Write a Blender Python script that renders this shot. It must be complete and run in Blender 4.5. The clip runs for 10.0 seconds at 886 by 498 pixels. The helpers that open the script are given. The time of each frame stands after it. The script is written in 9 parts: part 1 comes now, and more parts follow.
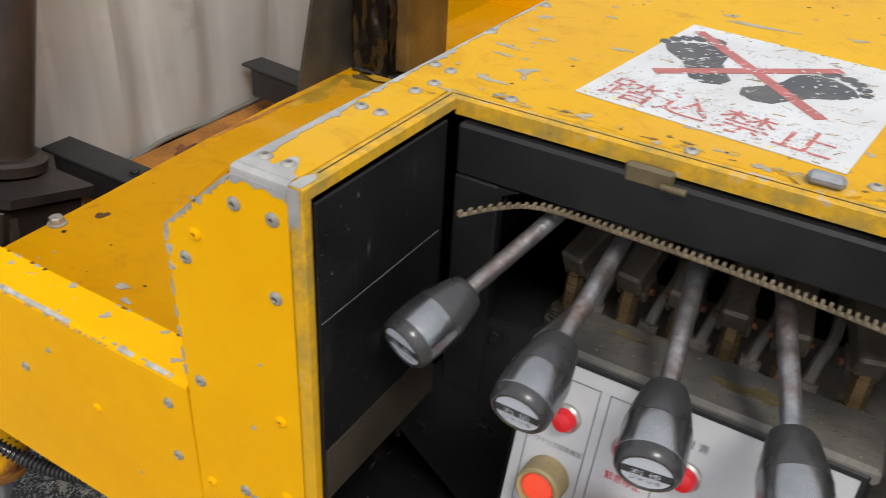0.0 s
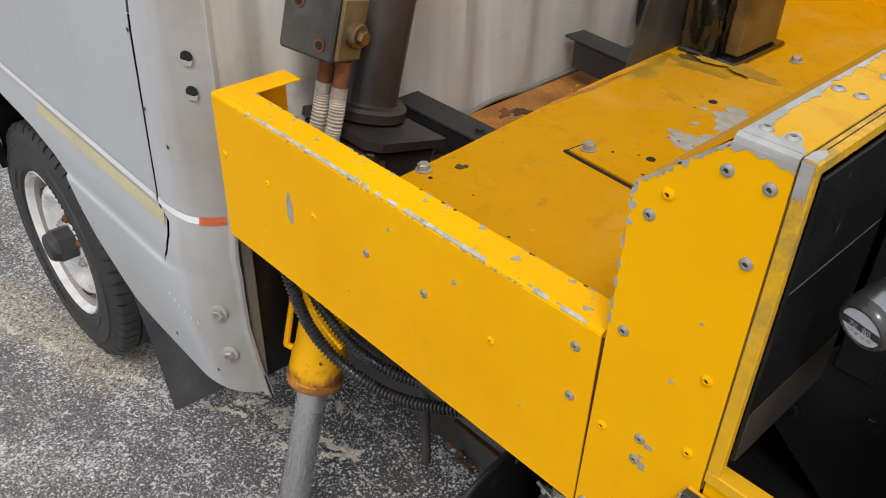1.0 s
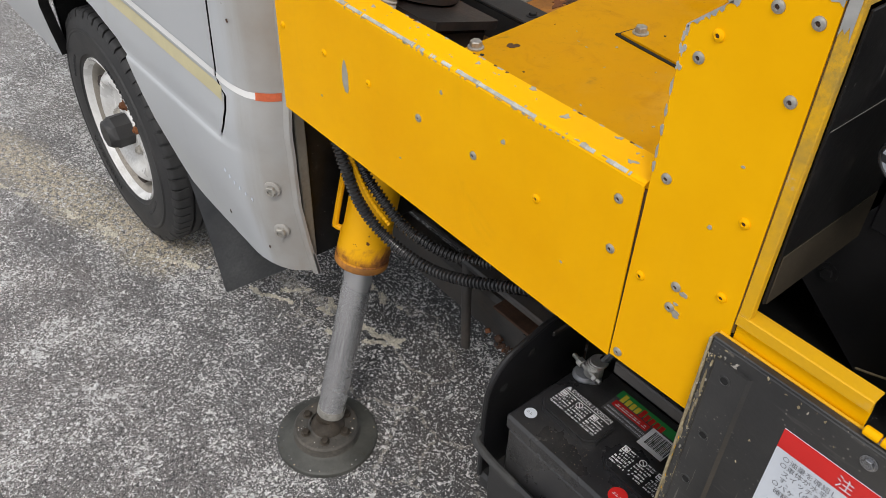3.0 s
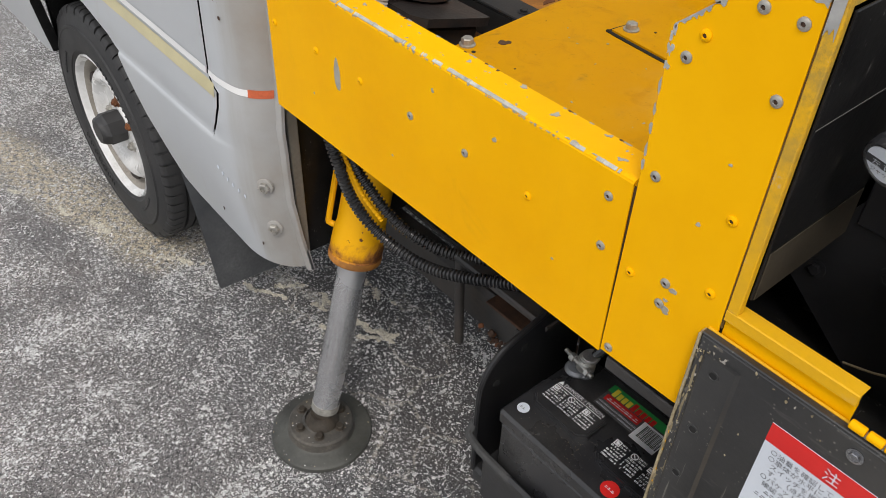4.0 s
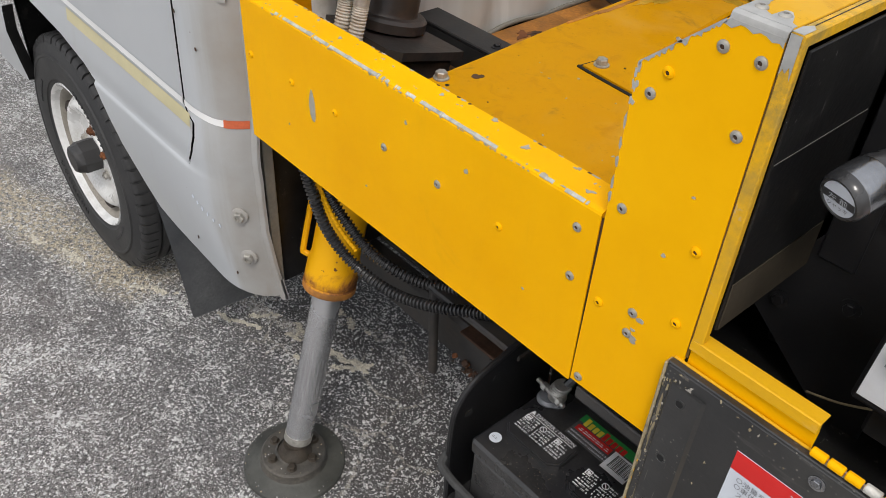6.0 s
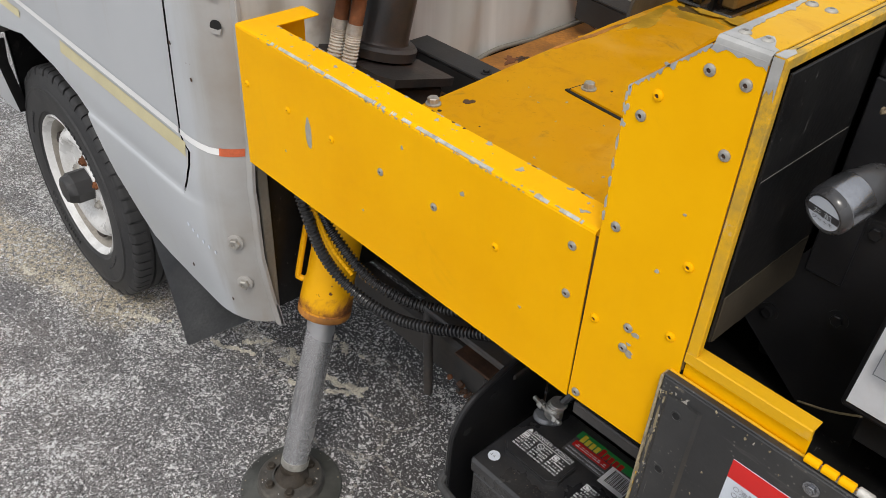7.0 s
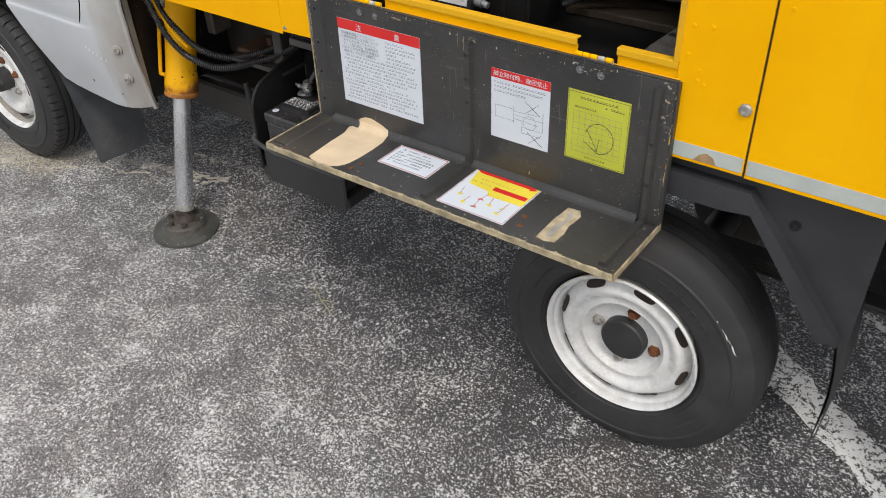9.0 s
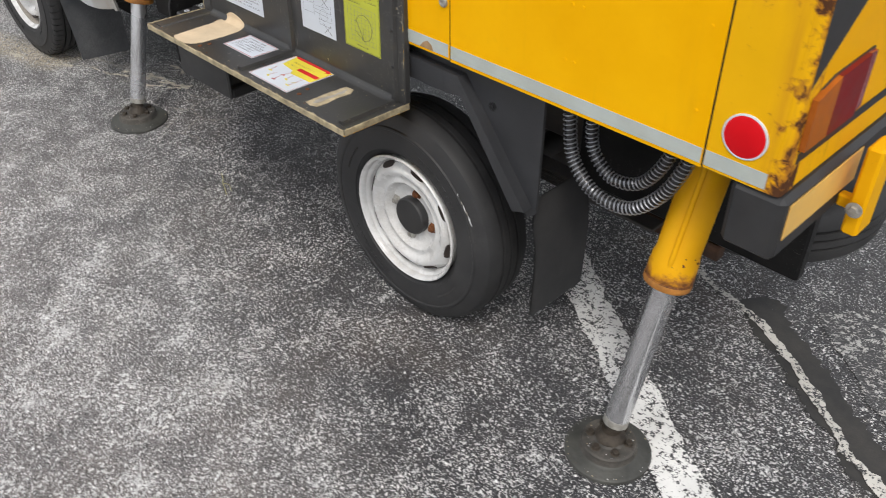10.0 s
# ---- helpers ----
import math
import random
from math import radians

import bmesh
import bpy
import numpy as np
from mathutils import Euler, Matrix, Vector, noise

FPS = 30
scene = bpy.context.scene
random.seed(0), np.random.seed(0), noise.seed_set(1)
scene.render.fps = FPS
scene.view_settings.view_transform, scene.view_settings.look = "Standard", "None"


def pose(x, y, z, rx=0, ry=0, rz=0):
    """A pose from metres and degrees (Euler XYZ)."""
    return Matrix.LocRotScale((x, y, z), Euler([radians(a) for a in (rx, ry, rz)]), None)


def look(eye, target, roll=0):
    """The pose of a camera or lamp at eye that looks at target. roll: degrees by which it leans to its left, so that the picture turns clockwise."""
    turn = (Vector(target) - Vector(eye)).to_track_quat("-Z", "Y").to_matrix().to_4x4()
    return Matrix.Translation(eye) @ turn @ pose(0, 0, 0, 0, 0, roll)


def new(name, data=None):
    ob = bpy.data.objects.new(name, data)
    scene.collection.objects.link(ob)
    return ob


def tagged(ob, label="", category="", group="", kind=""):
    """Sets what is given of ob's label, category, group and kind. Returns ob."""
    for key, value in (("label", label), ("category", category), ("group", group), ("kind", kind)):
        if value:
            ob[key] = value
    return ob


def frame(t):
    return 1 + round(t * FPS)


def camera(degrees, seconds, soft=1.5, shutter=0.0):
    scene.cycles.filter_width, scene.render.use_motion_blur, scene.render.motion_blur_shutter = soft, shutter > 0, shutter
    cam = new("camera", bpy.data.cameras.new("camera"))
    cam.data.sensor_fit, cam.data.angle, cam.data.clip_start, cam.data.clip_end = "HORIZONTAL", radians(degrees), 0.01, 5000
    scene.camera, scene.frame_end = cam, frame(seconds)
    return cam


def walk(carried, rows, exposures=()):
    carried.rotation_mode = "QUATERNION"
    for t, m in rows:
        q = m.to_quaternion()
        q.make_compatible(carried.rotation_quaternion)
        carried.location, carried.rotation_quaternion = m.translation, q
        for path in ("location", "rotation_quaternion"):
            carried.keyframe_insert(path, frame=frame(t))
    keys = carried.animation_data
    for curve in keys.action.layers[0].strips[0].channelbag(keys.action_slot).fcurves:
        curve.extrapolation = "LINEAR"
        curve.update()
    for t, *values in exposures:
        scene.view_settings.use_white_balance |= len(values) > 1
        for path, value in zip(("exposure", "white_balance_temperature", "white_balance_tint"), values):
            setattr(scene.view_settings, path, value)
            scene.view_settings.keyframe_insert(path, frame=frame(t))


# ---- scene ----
cam = camera(56.1, 10.0, soft=0.75, shutter=0.12)
PATH = [
    (0, (0.459, -0.389, 1.791), (-0.366, 1.079, 0.712), 3.4),
    (0.5, (0.356, -0.494, 1.786), (-0.692, 0.785, 0.66), 2.2),
    (1, (0.322, -0.562, 1.797), (-0.857, 0.579, 0.654), 1.7),
    (1.5, (0.308, -0.587, 1.799), (-0.918, 0.479, 0.633), 1.2),
    (2, (0.332, -0.599, 1.778), (-0.882, 0.426, 0.563), 1.2),
    (2.5, (0.372, -0.625, 1.754), (-0.811, 0.378, 0.491), 1.6),
    (4, (0.383, -0.625, 1.764), (-0.76, 0.379, 0.466), 1.9),
    (4.5, (0.386, -0.621, 1.77), (-0.754, 0.399, 0.481), 2.1),
    (5, (0.389, -0.62, 1.775), (-0.747, 0.415, 0.496), 2.4),
    (5.5, (0.391, -0.624, 1.771), (-0.746, 0.432, 0.509), 3.0),
    (7, (0.402, -0.654, 1.784), (-0.748, 0.467, 0.592), 2.9),
    (7.5, (0.429, -0.739, 1.81), (-0.694, 0.426, 0.634), 0.8),
    (8, (0.677, -0.965, 1.864), (-0.331, 0.294, 0.682), -2.3),
    (8.2, (0.875, -1.071, 1.879), (-0.083, 0.217, 0.686), -2.6),
    (8.5, (1.245, -1.282, 1.869), (0.297, 0.002, 0.664), -2.7),
    (9, (1.657, -1.478, 1.884), (0.672, -0.224, 0.677), -3.0),
    (9.5, (2.092, -1.586, 1.909), (1.053, -0.364, 0.715), -2.6),
    (10, (2.645, -1.359, 1.839), (1.497, -0.251, 0.634), -0.6),
]
walk(cam, [(t, look(eye, target, roll)) for t, eye, target, roll in PATH], [(0, 0.0), (1, -0.02), (2, -0.04), (4, 0.03), (7, 0.03), (8.5, 0.10), (10, 0.06)])

# ---- light ----
world = bpy.data.worlds.new("sky")
scene.world = world
world.use_nodes = True
wn = world.node_tree.nodes
wl = world.node_tree.links
sky = wn.new("ShaderNodeTexSky")
sky.sky_type, sky.sun_disc = "NISHITA", False
sky.sun_elevation, sky.sun_rotation = radians(56), radians(138)
sky.air_density, sky.dust_density, sky.ozone_density = 1.0, 4.0, 1.0
haze = wn.new("ShaderNodeMixRGB")
haze.inputs[0].default_value = 0.72
haze.inputs[2].default_value = (7.2, 7.3, 7.5, 1)
wl.new(sky.outputs[0], haze.inputs[1])
wl.new(haze.outputs[0], wn["Background"].inputs[0])
wn["Background"].inputs[1].default_value = 0.15
sun = new("sun", bpy.data.lights.new("sun", "SUN"))
sun.data.energy, sun.data.angle, sun.data.color = 1.5, radians(14), (1.0, 0.97, 0.92)
SUN_DIR = Vector((0.45, -0.50, 1.0)).normalized()
sun.matrix_world = SUN_DIR.to_track_quat("Z", "Y").to_matrix().to_4x4()
scene.view_settings.exposure = 0.0


# ---- materials ----
class Nodes:
    """A few shorthands to wire one material."""

    def __init__(self, name):
        self.m = bpy.data.materials.new(name)
        self.m.use_nodes = True
        self.t = self.m.node_tree
        self.bsdf = self.t.nodes["Principled BSDF"]
        self.co = self.t.nodes.new("ShaderNodeTexCoord").outputs["Object"]

    def put(self, socket, value):
        if isinstance(value, bpy.types.NodeSocket):
            self.t.links.new(value, socket)
        else:
            socket.default_value = value

    def scaled(self, sx, sy, sz):
        n = self.t.nodes.new("ShaderNodeMapping")
        n.inputs["Scale"].default_value = (sx, sy, sz)
        self.t.links.new(self.co, n.inputs[0])
        return n.outputs[0]

    def noise(self, scale, detail=4.0, rough=0.55, co=None, distortion=0.0):
        n = self.t.nodes.new("ShaderNodeTexNoise")
        n.inputs["Scale"].default_value, n.inputs["Detail"].default_value = scale, detail
        n.inputs["Roughness"].default_value, n.inputs["Distortion"].default_value = rough, distortion
        self.t.links.new(co or self.co, n.inputs["Vector"])
        return n.outputs["Fac"]

    def cells(self, scale, feature="F1", rand=1.0, co=None):
        n = self.t.nodes.new("ShaderNodeTexVoronoi")
        n.feature = feature
        n.inputs["Scale"].default_value, n.inputs["Randomness"].default_value = scale, rand
        self.t.links.new(co or self.co, n.inputs["Vector"])
        return n

    def span(self, value, a, b, lo=0.0, hi=1.0, smooth=False):
        n = self.t.nodes.new("ShaderNodeMapRange")
        if smooth:
            n.interpolation_type = "SMOOTHSTEP"
        for i, v in enumerate((value, a, b, lo, hi)):
            self.put(n.inputs[i], v)
        return n.outputs[0]

    def calc(self, op, a, b=0.0):
        n = self.t.nodes.new("ShaderNodeMath")
        n.operation = op
        self.put(n.inputs[0], a)
        self.put(n.inputs[1], b)
        return n.outputs[0]

    def mix(self, fac, a, b, kind="MIX"):
        n = self.t.nodes.new("ShaderNodeMixRGB")
        n.blend_type = kind
        for s, v in zip(n.inputs, (fac, a, b)):
            self.put(s, (*v, 1.0) if isinstance(v, tuple) and len(v) == 3 else v)
        return n.outputs[0]

    def bump(self, height, strength, distance=0.002, normal=None):
        n = self.t.nodes.new("ShaderNodeBump")
        n.inputs["Strength"].default_value, n.inputs["Distance"].default_value = strength, distance
        self.t.links.new(height, n.inputs["Height"])
        if normal:
            self.t.links.new(normal, n.inputs["Normal"])
        return n.outputs[0]

    def done(self, color, rough, metal=0.0, normal=None, coat=0.0, spec=0.5):
        self.put(self.bsdf.inputs["Base Color"], (*color, 1.0) if isinstance(color, tuple) else color)
        self.put(self.bsdf.inputs["Roughness"], rough)
        self.put(self.bsdf.inputs["Metallic"], metal)
        self.bsdf.inputs["Coat Weight"].default_value = coat
        self.bsdf.inputs["Specular IOR Level"].default_value = spec
        if normal:
            self.t.links.new(normal, self.bsdf.inputs["Normal"])
        return self.m


def plain(name, color, rough=0.5, metal=0.0, vary=0.18, scale=12.0, fine=140.0, bump=0.15, coat=0.0, dust=0.0, dust_color=(0.35, 0.32, 0.28), spec=0.5):
    """One surface colour with cloudy and fine variation, fine relief and an optional film of dust."""
    n = Nodes(name)
    cloud, grain = n.noise(scale, 5), n.noise(fine, 3)
    dark = tuple(c * (1 - vary) for c in color)
    light = tuple(min(1.0, c * (1 + vary)) for c in color)
    c = n.mix(n.span(cloud, 0.3, 0.7), dark, light)
    c = n.mix(n.span(grain, 0.35, 0.65, 0.0, vary * 0.6), c, dark)
    r = n.span(cloud, 0.3, 0.7, max(0.02, rough - 0.08), min(1.0, rough + 0.1))
    if dust:
        d = n.calc("MULTIPLY", n.span(n.noise(scale * 0.6, 6, 0.65), 0.42, 0.75), n.span(grain, 0.3, 0.7, 0.4, 1.0))
        d = n.calc("MULTIPLY", d, dust)
        c = n.mix(d, c, dust_color)
    return n.done(c, r, metal, n.bump(grain, bump, 0.001), coat, spec)


def painted(name, color, under, chips=0.0, grime=0.3, rough=0.33, coat=0.15, streak=0.25, fade=0.0):
    """Old machine paint: faded clouds, run-down dirt, specks worn through to the metal or primer."""
    n = Nodes(name)
    cloud, fine = n.noise(2.6, 5, 0.6), n.noise(170, 2)
    faded = tuple(min(1.0, c * 1.05 + 0.002) for c in color)
    deep = (color[0] * 0.94, color[1] * 0.86, color[2] * 0.8)
    c = n.mix(n.span(cloud, 0.3, 0.7), deep, faded)
    run = n.noise(1.0, 6, 0.65, n.scaled(26, 26, 2.2))
    dirt = n.calc("MULTIPLY", n.span(run, 0.52, 0.8, 0, streak, True), n.span(n.noise(5, 4), 0.4, 0.7))
    c = n.mix(dirt, c, (0.22, 0.13, 0.03))
    if fade:
        c = n.mix(n.span(n.noise(2.3, 7, 0.66, distortion=0.3), 0.50, 0.72, 0, fade, True), c, (0.62, 0.45, 0.19))
        c = n.mix(n.span(n.noise(13, 9, 0.72, distortion=0.9), 0.50, 0.68, 0, fade * 1.6, True), c, (0.40, 0.165, 0.008))
        c = n.mix(n.span(n.noise(85, 6, 0.7), 0.62, 0.70, 0, fade * 1.5), c, (0.16, 0.075, 0.012))
    spots = n.noise(9, 8, 0.7, distortion=0.6)
    c = n.mix(n.span(spots, 0.6, 0.76, 0.0, grime, True), c, (0.2, 0.12, 0.035))
    r = n.span(cloud, 0.25, 0.75, rough - 0.06, rough + 0.14)
    nor = n.bump(n.noise(42, 3), 0.10, 0.0015)
    m = 0.0
    if chips:
        k = n.noise(34, 9, 0.62, distortion=0.35)
        field = n.span(n.noise(4.5, 3), 0.4, 0.66, 0.0, 0.06 * chips)
        level = n.calc("SUBTRACT", 0.745, field)
        hole = n.span(k, level, n.calc("ADD", level, 0.008))
        rim = n.span(k, n.calc("SUBTRACT", level, 0.02), level)
        c = n.mix(n.calc("MULTIPLY", rim, 0.35), c, (0.15, 0.085, 0.02))
        c = n.mix(hole, c, under)
        r = n.mix(hole, r, (0.6, 0.6, 0.6))
        nor = n.bump(n.calc("SUBTRACT", 1.0, hole), 0.5, 0.0008, nor)
    return n.done(c, r, m, nor, coat, 0.06)


PRIMER = (0.355, 0.325, 0.275)
yellow = painted("yellow_paint", (0.89, 0.458, 0.0), PRIMER, 0.0, 0.10, 0.38, 0.0, 0.12)
# deck and top: faded yellow, also darkened against the light level faces catch
yellow_deck = painted("yellow_deck_dimmed", (0.575, 0.283, 0.0), PRIMER, 0.45, 0.75, 0.36, 0.0, 0.4, 0.22)
yellow_top = painted("yellow_top_dimmed", (0.665, 0.378, 0.012), PRIMER, 1.1, 0.6, 0.42, 0.0, 0.1, 0.2)
yellow_jack = painted("yellow_jack_paint", (0.80, 0.41, 0.006), (0.14, 0.055, 0.02), 0.35, 0.5, 0.36, 0.1, 0.4)
yellow_rust = painted("yellow_rusting_paint", (0.84, 0.435, 0.004), (0.13, 0.045, 0.014), 0.9, 0.6, 0.45, 0.0, 0.7)
primer = plain("bare_primer", PRIMER, 0.62, 0.0, 0.16, 60, 300, 0.3)
bare_steel = plain("scuffed_bare_metal", (0.43, 0.425, 0.41), 0.5, 0.35, 0.25, 30, 220, 0.3)
rubbed_fold = plain("rubbed_bright_fold", (0.50, 0.485, 0.44), 0.48, 0.3, 0.4, 60, 260, 0.4)
zinc = plain("zinc_plated_steel", (0.50, 0.49, 0.46), 0.42, 0.75, 0.3, 80, 400, 0.2)
zinc_dull = plain("dull_zinc_steel", (0.40, 0.385, 0.35), 0.5, 0.5, 0.35, 60, 300, 0.3, dust=0.5)
chrome = plain("chromed_rod", (0.62, 0.625, 0.64), 0.2, 0.9, 0.06, 5, 90, 0.0)
shaft_steel = plain("pitted_lever_steel", (0.33, 0.335, 0.35), 0.36, 0.8, 0.55, 30, 200, 0.6, dust=1.0, dust_color=(0.20, 0.085, 0.035))
black_paint = plain("black_satin_paint", (0.013, 0.013, 0.0145), 0.36, 0.0, 0.5, 8, 160, 0.25, 0.0, 0.25, (0.075, 0.07, 0.065), 0.35)
black_flat = plain("black_flat_paint", (0.023, 0.023, 0.024), 0.5, 0.0, 0.4, 10, 180, 0.3, 0.0, 0.15, (0.12, 0.11, 0.10))
grease = plain("black_grease", (0.010, 0.009, 0.008), 0.22, 0.0, 0.6, 40, 120, 1.0, 0.6)
chassis = plain("chassis_black", (0.036, 0.035, 0.035), 0.55, 0.0, 0.5, 7, 90, 0.4, 0.0, 0.6, (0.13, 0.095, 0.068))
rubber = plain("tyre_rubber", (0.024, 0.024, 0.025), 0.62, 0.0, 0.25, 9, 150, 0.3, 0.0, 0.35, (0.10, 0.095, 0.09))
flap_rubber = plain("mud_flap_rubber", (0.075, 0.079, 0.086), 0.36, 0.0, 0.4, 5, 120, 0.2, 0.0, 0.75, (0.20, 0.20, 0.20))
hose_black = plain("black_conduit", (0.028, 0.028, 0.030), 0.15, 0.0, 0.3, 30, 200, 0.2, 0.0, 0.3, (0.16, 0.15, 0.13))
hose_dull = plain("dusty_rubber_hose", (0.012, 0.012, 0.012), 0.7, 0.0, 0.4, 30, 200, 0.3, 0.0, 0.4, (0.04, 0.037, 0.033), 0.2)
wire_steel = plain("bright_wire", (0.50, 0.51, 0.55), 0.38, 0.6, 0.15, 30, 200, 0.1, 0.0, 0.2)
hose_white = plain("white_conduit", (0.50, 0.47, 0.41), 0.5, 0.0, 0.3, 40, 200, 0.2, 0.0, 0.7, (0.22, 0.16, 0.10))
plastic = plain("battery_plastic", (0.020, 0.020, 0.022), 0.28, 0.0, 0.25, 12, 260, 0.25, 0.0, 0.45, (0.11, 0.105, 0.095), 0.5)
strap = plain("worn_strap", (0.05, 0.05, 0.05), 0.85, 0.0, 0.4, 50, 500, 0.6)
knob_black = plain("black_knob_plastic", (0.034, 0.034, 0.036), 0.28, 0.0, 0.3, 22, 180, 0.12, 0.2, 0.35, (0.11, 0.105, 0.10))
knob_ring = plain("polished_knob_ring", (0.34, 0.345, 0.36), 0.24, 0.92, 0.3, 18, 240, 0.18)
rust = plain("rusty_steel", (0.17, 0.062, 0.022), 0.8, 0.15, 0.55, 16, 130, 0.8)
rust_dark = plain("dark_rusty_steel", (0.075, 0.038, 0.022), 0.72, 0.2, 0.55, 18, 130, 0.8)
rust_orange = plain("orange_rust_paint", (0.42, 0.17, 0.025), 0.62, 0.0, 0.5, 9, 120, 0.6, 0.0, 0.8, (0.10, 0.045, 0.02))
brass = plain("brassy_spindle", (0.20, 0.135, 0.065), 0.42, 0.7, 0.35, 60, 240, 0.3)
lead = plain("grey_lead", (0.26, 0.27, 0.29), 0.5, 0.5, 0.3, 50, 260, 0.5)
brown_iron = plain("oily_brown_iron", (0.062, 0.050, 0.038), 0.55, 0.35, 0.5, 26, 160, 0.6)
wheel_white = plain("white_wheel_paint", (0.70, 0.70, 0.69), 0.28, 0.0, 0.12, 14, 160, 0.25, 0.3, 0.7, (0.34, 0.31, 0.27))
barrel_dirt = plain("brake_dust_on_white", (0.30, 0.275, 0.235), 0.6, 0.0, 0.35, 9, 150, 0.4, 0.0, 0.9, (0.13, 0.11, 0.09))
slot_dark = plain("wheel_hole_dark", (0.03, 0.02, 0.016), 0.8, 0.0, 0.4, 20, 90, 0.3)
white_film = plain("white_film", (0.62, 0.66, 0.72), 0.42, 0.0, 0.05, 7, 160, 0.08, 0.0, 0.22, (0.45, 0.43, 0.40))
white_decal = plain("scratched_white_decal", (0.60, 0.605, 0.61), 0.5, 0.0, 0.08, 20, 160, 0.15, 0.0, 0.35, (0.40, 0.36, 0.28))
white_ink = plain("white_ink", (0.86, 0.87, 0.88), 0.45, 0.0, 0.06, 20, 160, 0.05)
red_film = plain("red_film", (0.62, 0.02, 0.018), 0.4, 0.0, 0.12, 9, 160, 0.08)
red_faded = plain("faded_red_film", (0.44, 0.12, 0.105), 0.5, 0.0, 0.25, 40, 160, 0.2)
lime_film = plain("yellow_green_film", (0.50, 0.52, 0.045), 0.45, 0.0, 0.10, 7, 160, 0.08)
gold_film = plain("bright_yellow_film", (0.78, 0.64, 0.06), 0.42, 0.0, 0.08, 9, 160, 0.08)
ink = plain("black_ink", (0.035, 0.036, 0.04), 0.5, 0.0, 0.2, 40, 200, 0.05)
ink_grey = plain("grey_ink", (0.20, 0.21, 0.23), 0.5, 0.0, 0.2, 40, 200, 0.05)
foot_grey = plain("dark_grey_print", (0.06, 0.062, 0.066), 0.55, 0.0, 0.25, 40, 200, 0.1, 0.0, 0.3)
green_film = plain("green_film", (0.03, 0.30, 0.07), 0.4, 0.0, 0.1, 20, 200, 0.05)
tan_paper = plain("torn_paper_backing", (0.66, 0.53, 0.36), 0.8, 0.0, 0.12, 14, 260, 0.4, 0.0, 0.5, (0.45, 0.30, 0.17))
oily_yellow = plain("oily_yellow_film", (0.47, 0.27, 0.018), 0.4, 0.0, 0.4, 14, 130, 0.2, 0.0, 0.7, (0.24, 0.14, 0.02))
faded_paper = plain("faded_grey_paper", (0.34, 0.315, 0.28), 0.75, 0.0, 0.25, 40, 260, 0.3)
brown_paper = plain("brown_paper_backing", (0.36, 0.23, 0.12), 0.75, 0.0, 0.25, 40, 260, 0.3)
worn_paper = plain("worn_paper_backing", (0.46, 0.38, 0.25), 0.8, 0.0, 0.35, 40, 260, 0.4, 0.0, 0.6, (0.24, 0.19, 0.12))
worn_edge = plain("worn_cream_edge", (0.42, 0.35, 0.22), 0.7, 0.0, 0.5, 35, 260, 0.6, 0.0, 0.8, (0.10, 0.085, 0.05))
strip_grey = plain("grey_reflective_strip", (0.46, 0.50, 0.47), 0.4, 0.0, 0.08, 12, 320, 0.15, 0.0, 0.4, (0.33, 0.27, 0.19))
lens_red = plain("red_reflector", (0.66, 0.006, 0.012), 0.35, 0.0, 0.06, 20, 700, 0.35, 0.0, 0.0, (0.35, 0.32, 0.28), 0.12)
lens_dark = plain("dark_red_tail_lens", (0.24, 0.012, 0.018), 0.2, 0.0, 0.15, 20, 300, 0.2, 0.6)
button_brown = plain("dusty_red_mushroom_button", (0.40, 0.19, 0.13), 0.6, 0.0, 0.2, 30, 200, 0.3, 0.0, 0.6, (0.34, 0.22, 0.16))
button_ring = plain("yellowed_button_ring", (0.36, 0.28, 0.13), 0.55, 0.0, 0.25, 40, 200, 0.2, 0.0, 0.6, (0.20, 0.17, 0.12))
knob_grey = plain("grey_rotary_knob", (0.13, 0.125, 0.115), 0.55, 0.0, 0.3, 40, 200, 0.3, 0.0, 0.5)
red_grip = plain("red_rubber_grip", (0.66, 0.03, 0.045), 0.4, 0.0, 0.12, 20, 180, 0.15)
seal_strip = plain("tan_edge_trim", (0.27, 0.22, 0.13), 0.6, 0.1, 0.3, 60, 300, 0.4, 0.0, 0.5, (0.10, 0.08, 0.05))
seam_black = plain("seam_shadow_gap", (0.008, 0.008, 0.008), 0.8, 0.0, 0.3, 30, 200, 0.2)
groove_dirt = plain("dirty_groove", (0.035, 0.026, 0.012), 0.8, 0.0, 0.6, 40, 200, 0.4)
ochre = plain("greasy_ochre_paint", (0.15, 0.09, 0.022), 0.5, 0.0, 0.5, 12, 130, 0.5, 0.0, 0.6, (0.05, 0.03, 0.015))
dusty_black = plain("thick_dust_on_black", (0.075, 0.073, 0.068), 0.6, 0.0, 0.4, 12, 150, 0.4, 0.0, 0.95, (0.24, 0.215, 0.175))
foot_iron = plain("dusty_foot_iron", (0.050, 0.047, 0.042), 0.68, 0.1, 0.45, 22, 130, 0.7, 0.0, 0.9, (0.17, 0.15, 0.125))
foot_rim = plain("grimy_foot_rim", (0.060, 0.060, 0.054), 0.5, 0.1, 0.5, 14, 130, 0.6, 0.0, 0.8, (0.085, 0.085, 0.07))
guard_grey = plain("dusty_guard_paint", (0.026, 0.027, 0.030), 0.5, 0.0, 0.3, 6, 150, 0.25, 0.0, 0.6, (0.075, 0.075, 0.08))
gunmetal = plain("rubbed_gunmetal", (0.15, 0.15, 0.155), 0.34, 0.6, 0.4, 24, 180, 0.3, 0.0, 0.4, (0.05, 0.045, 0.04))
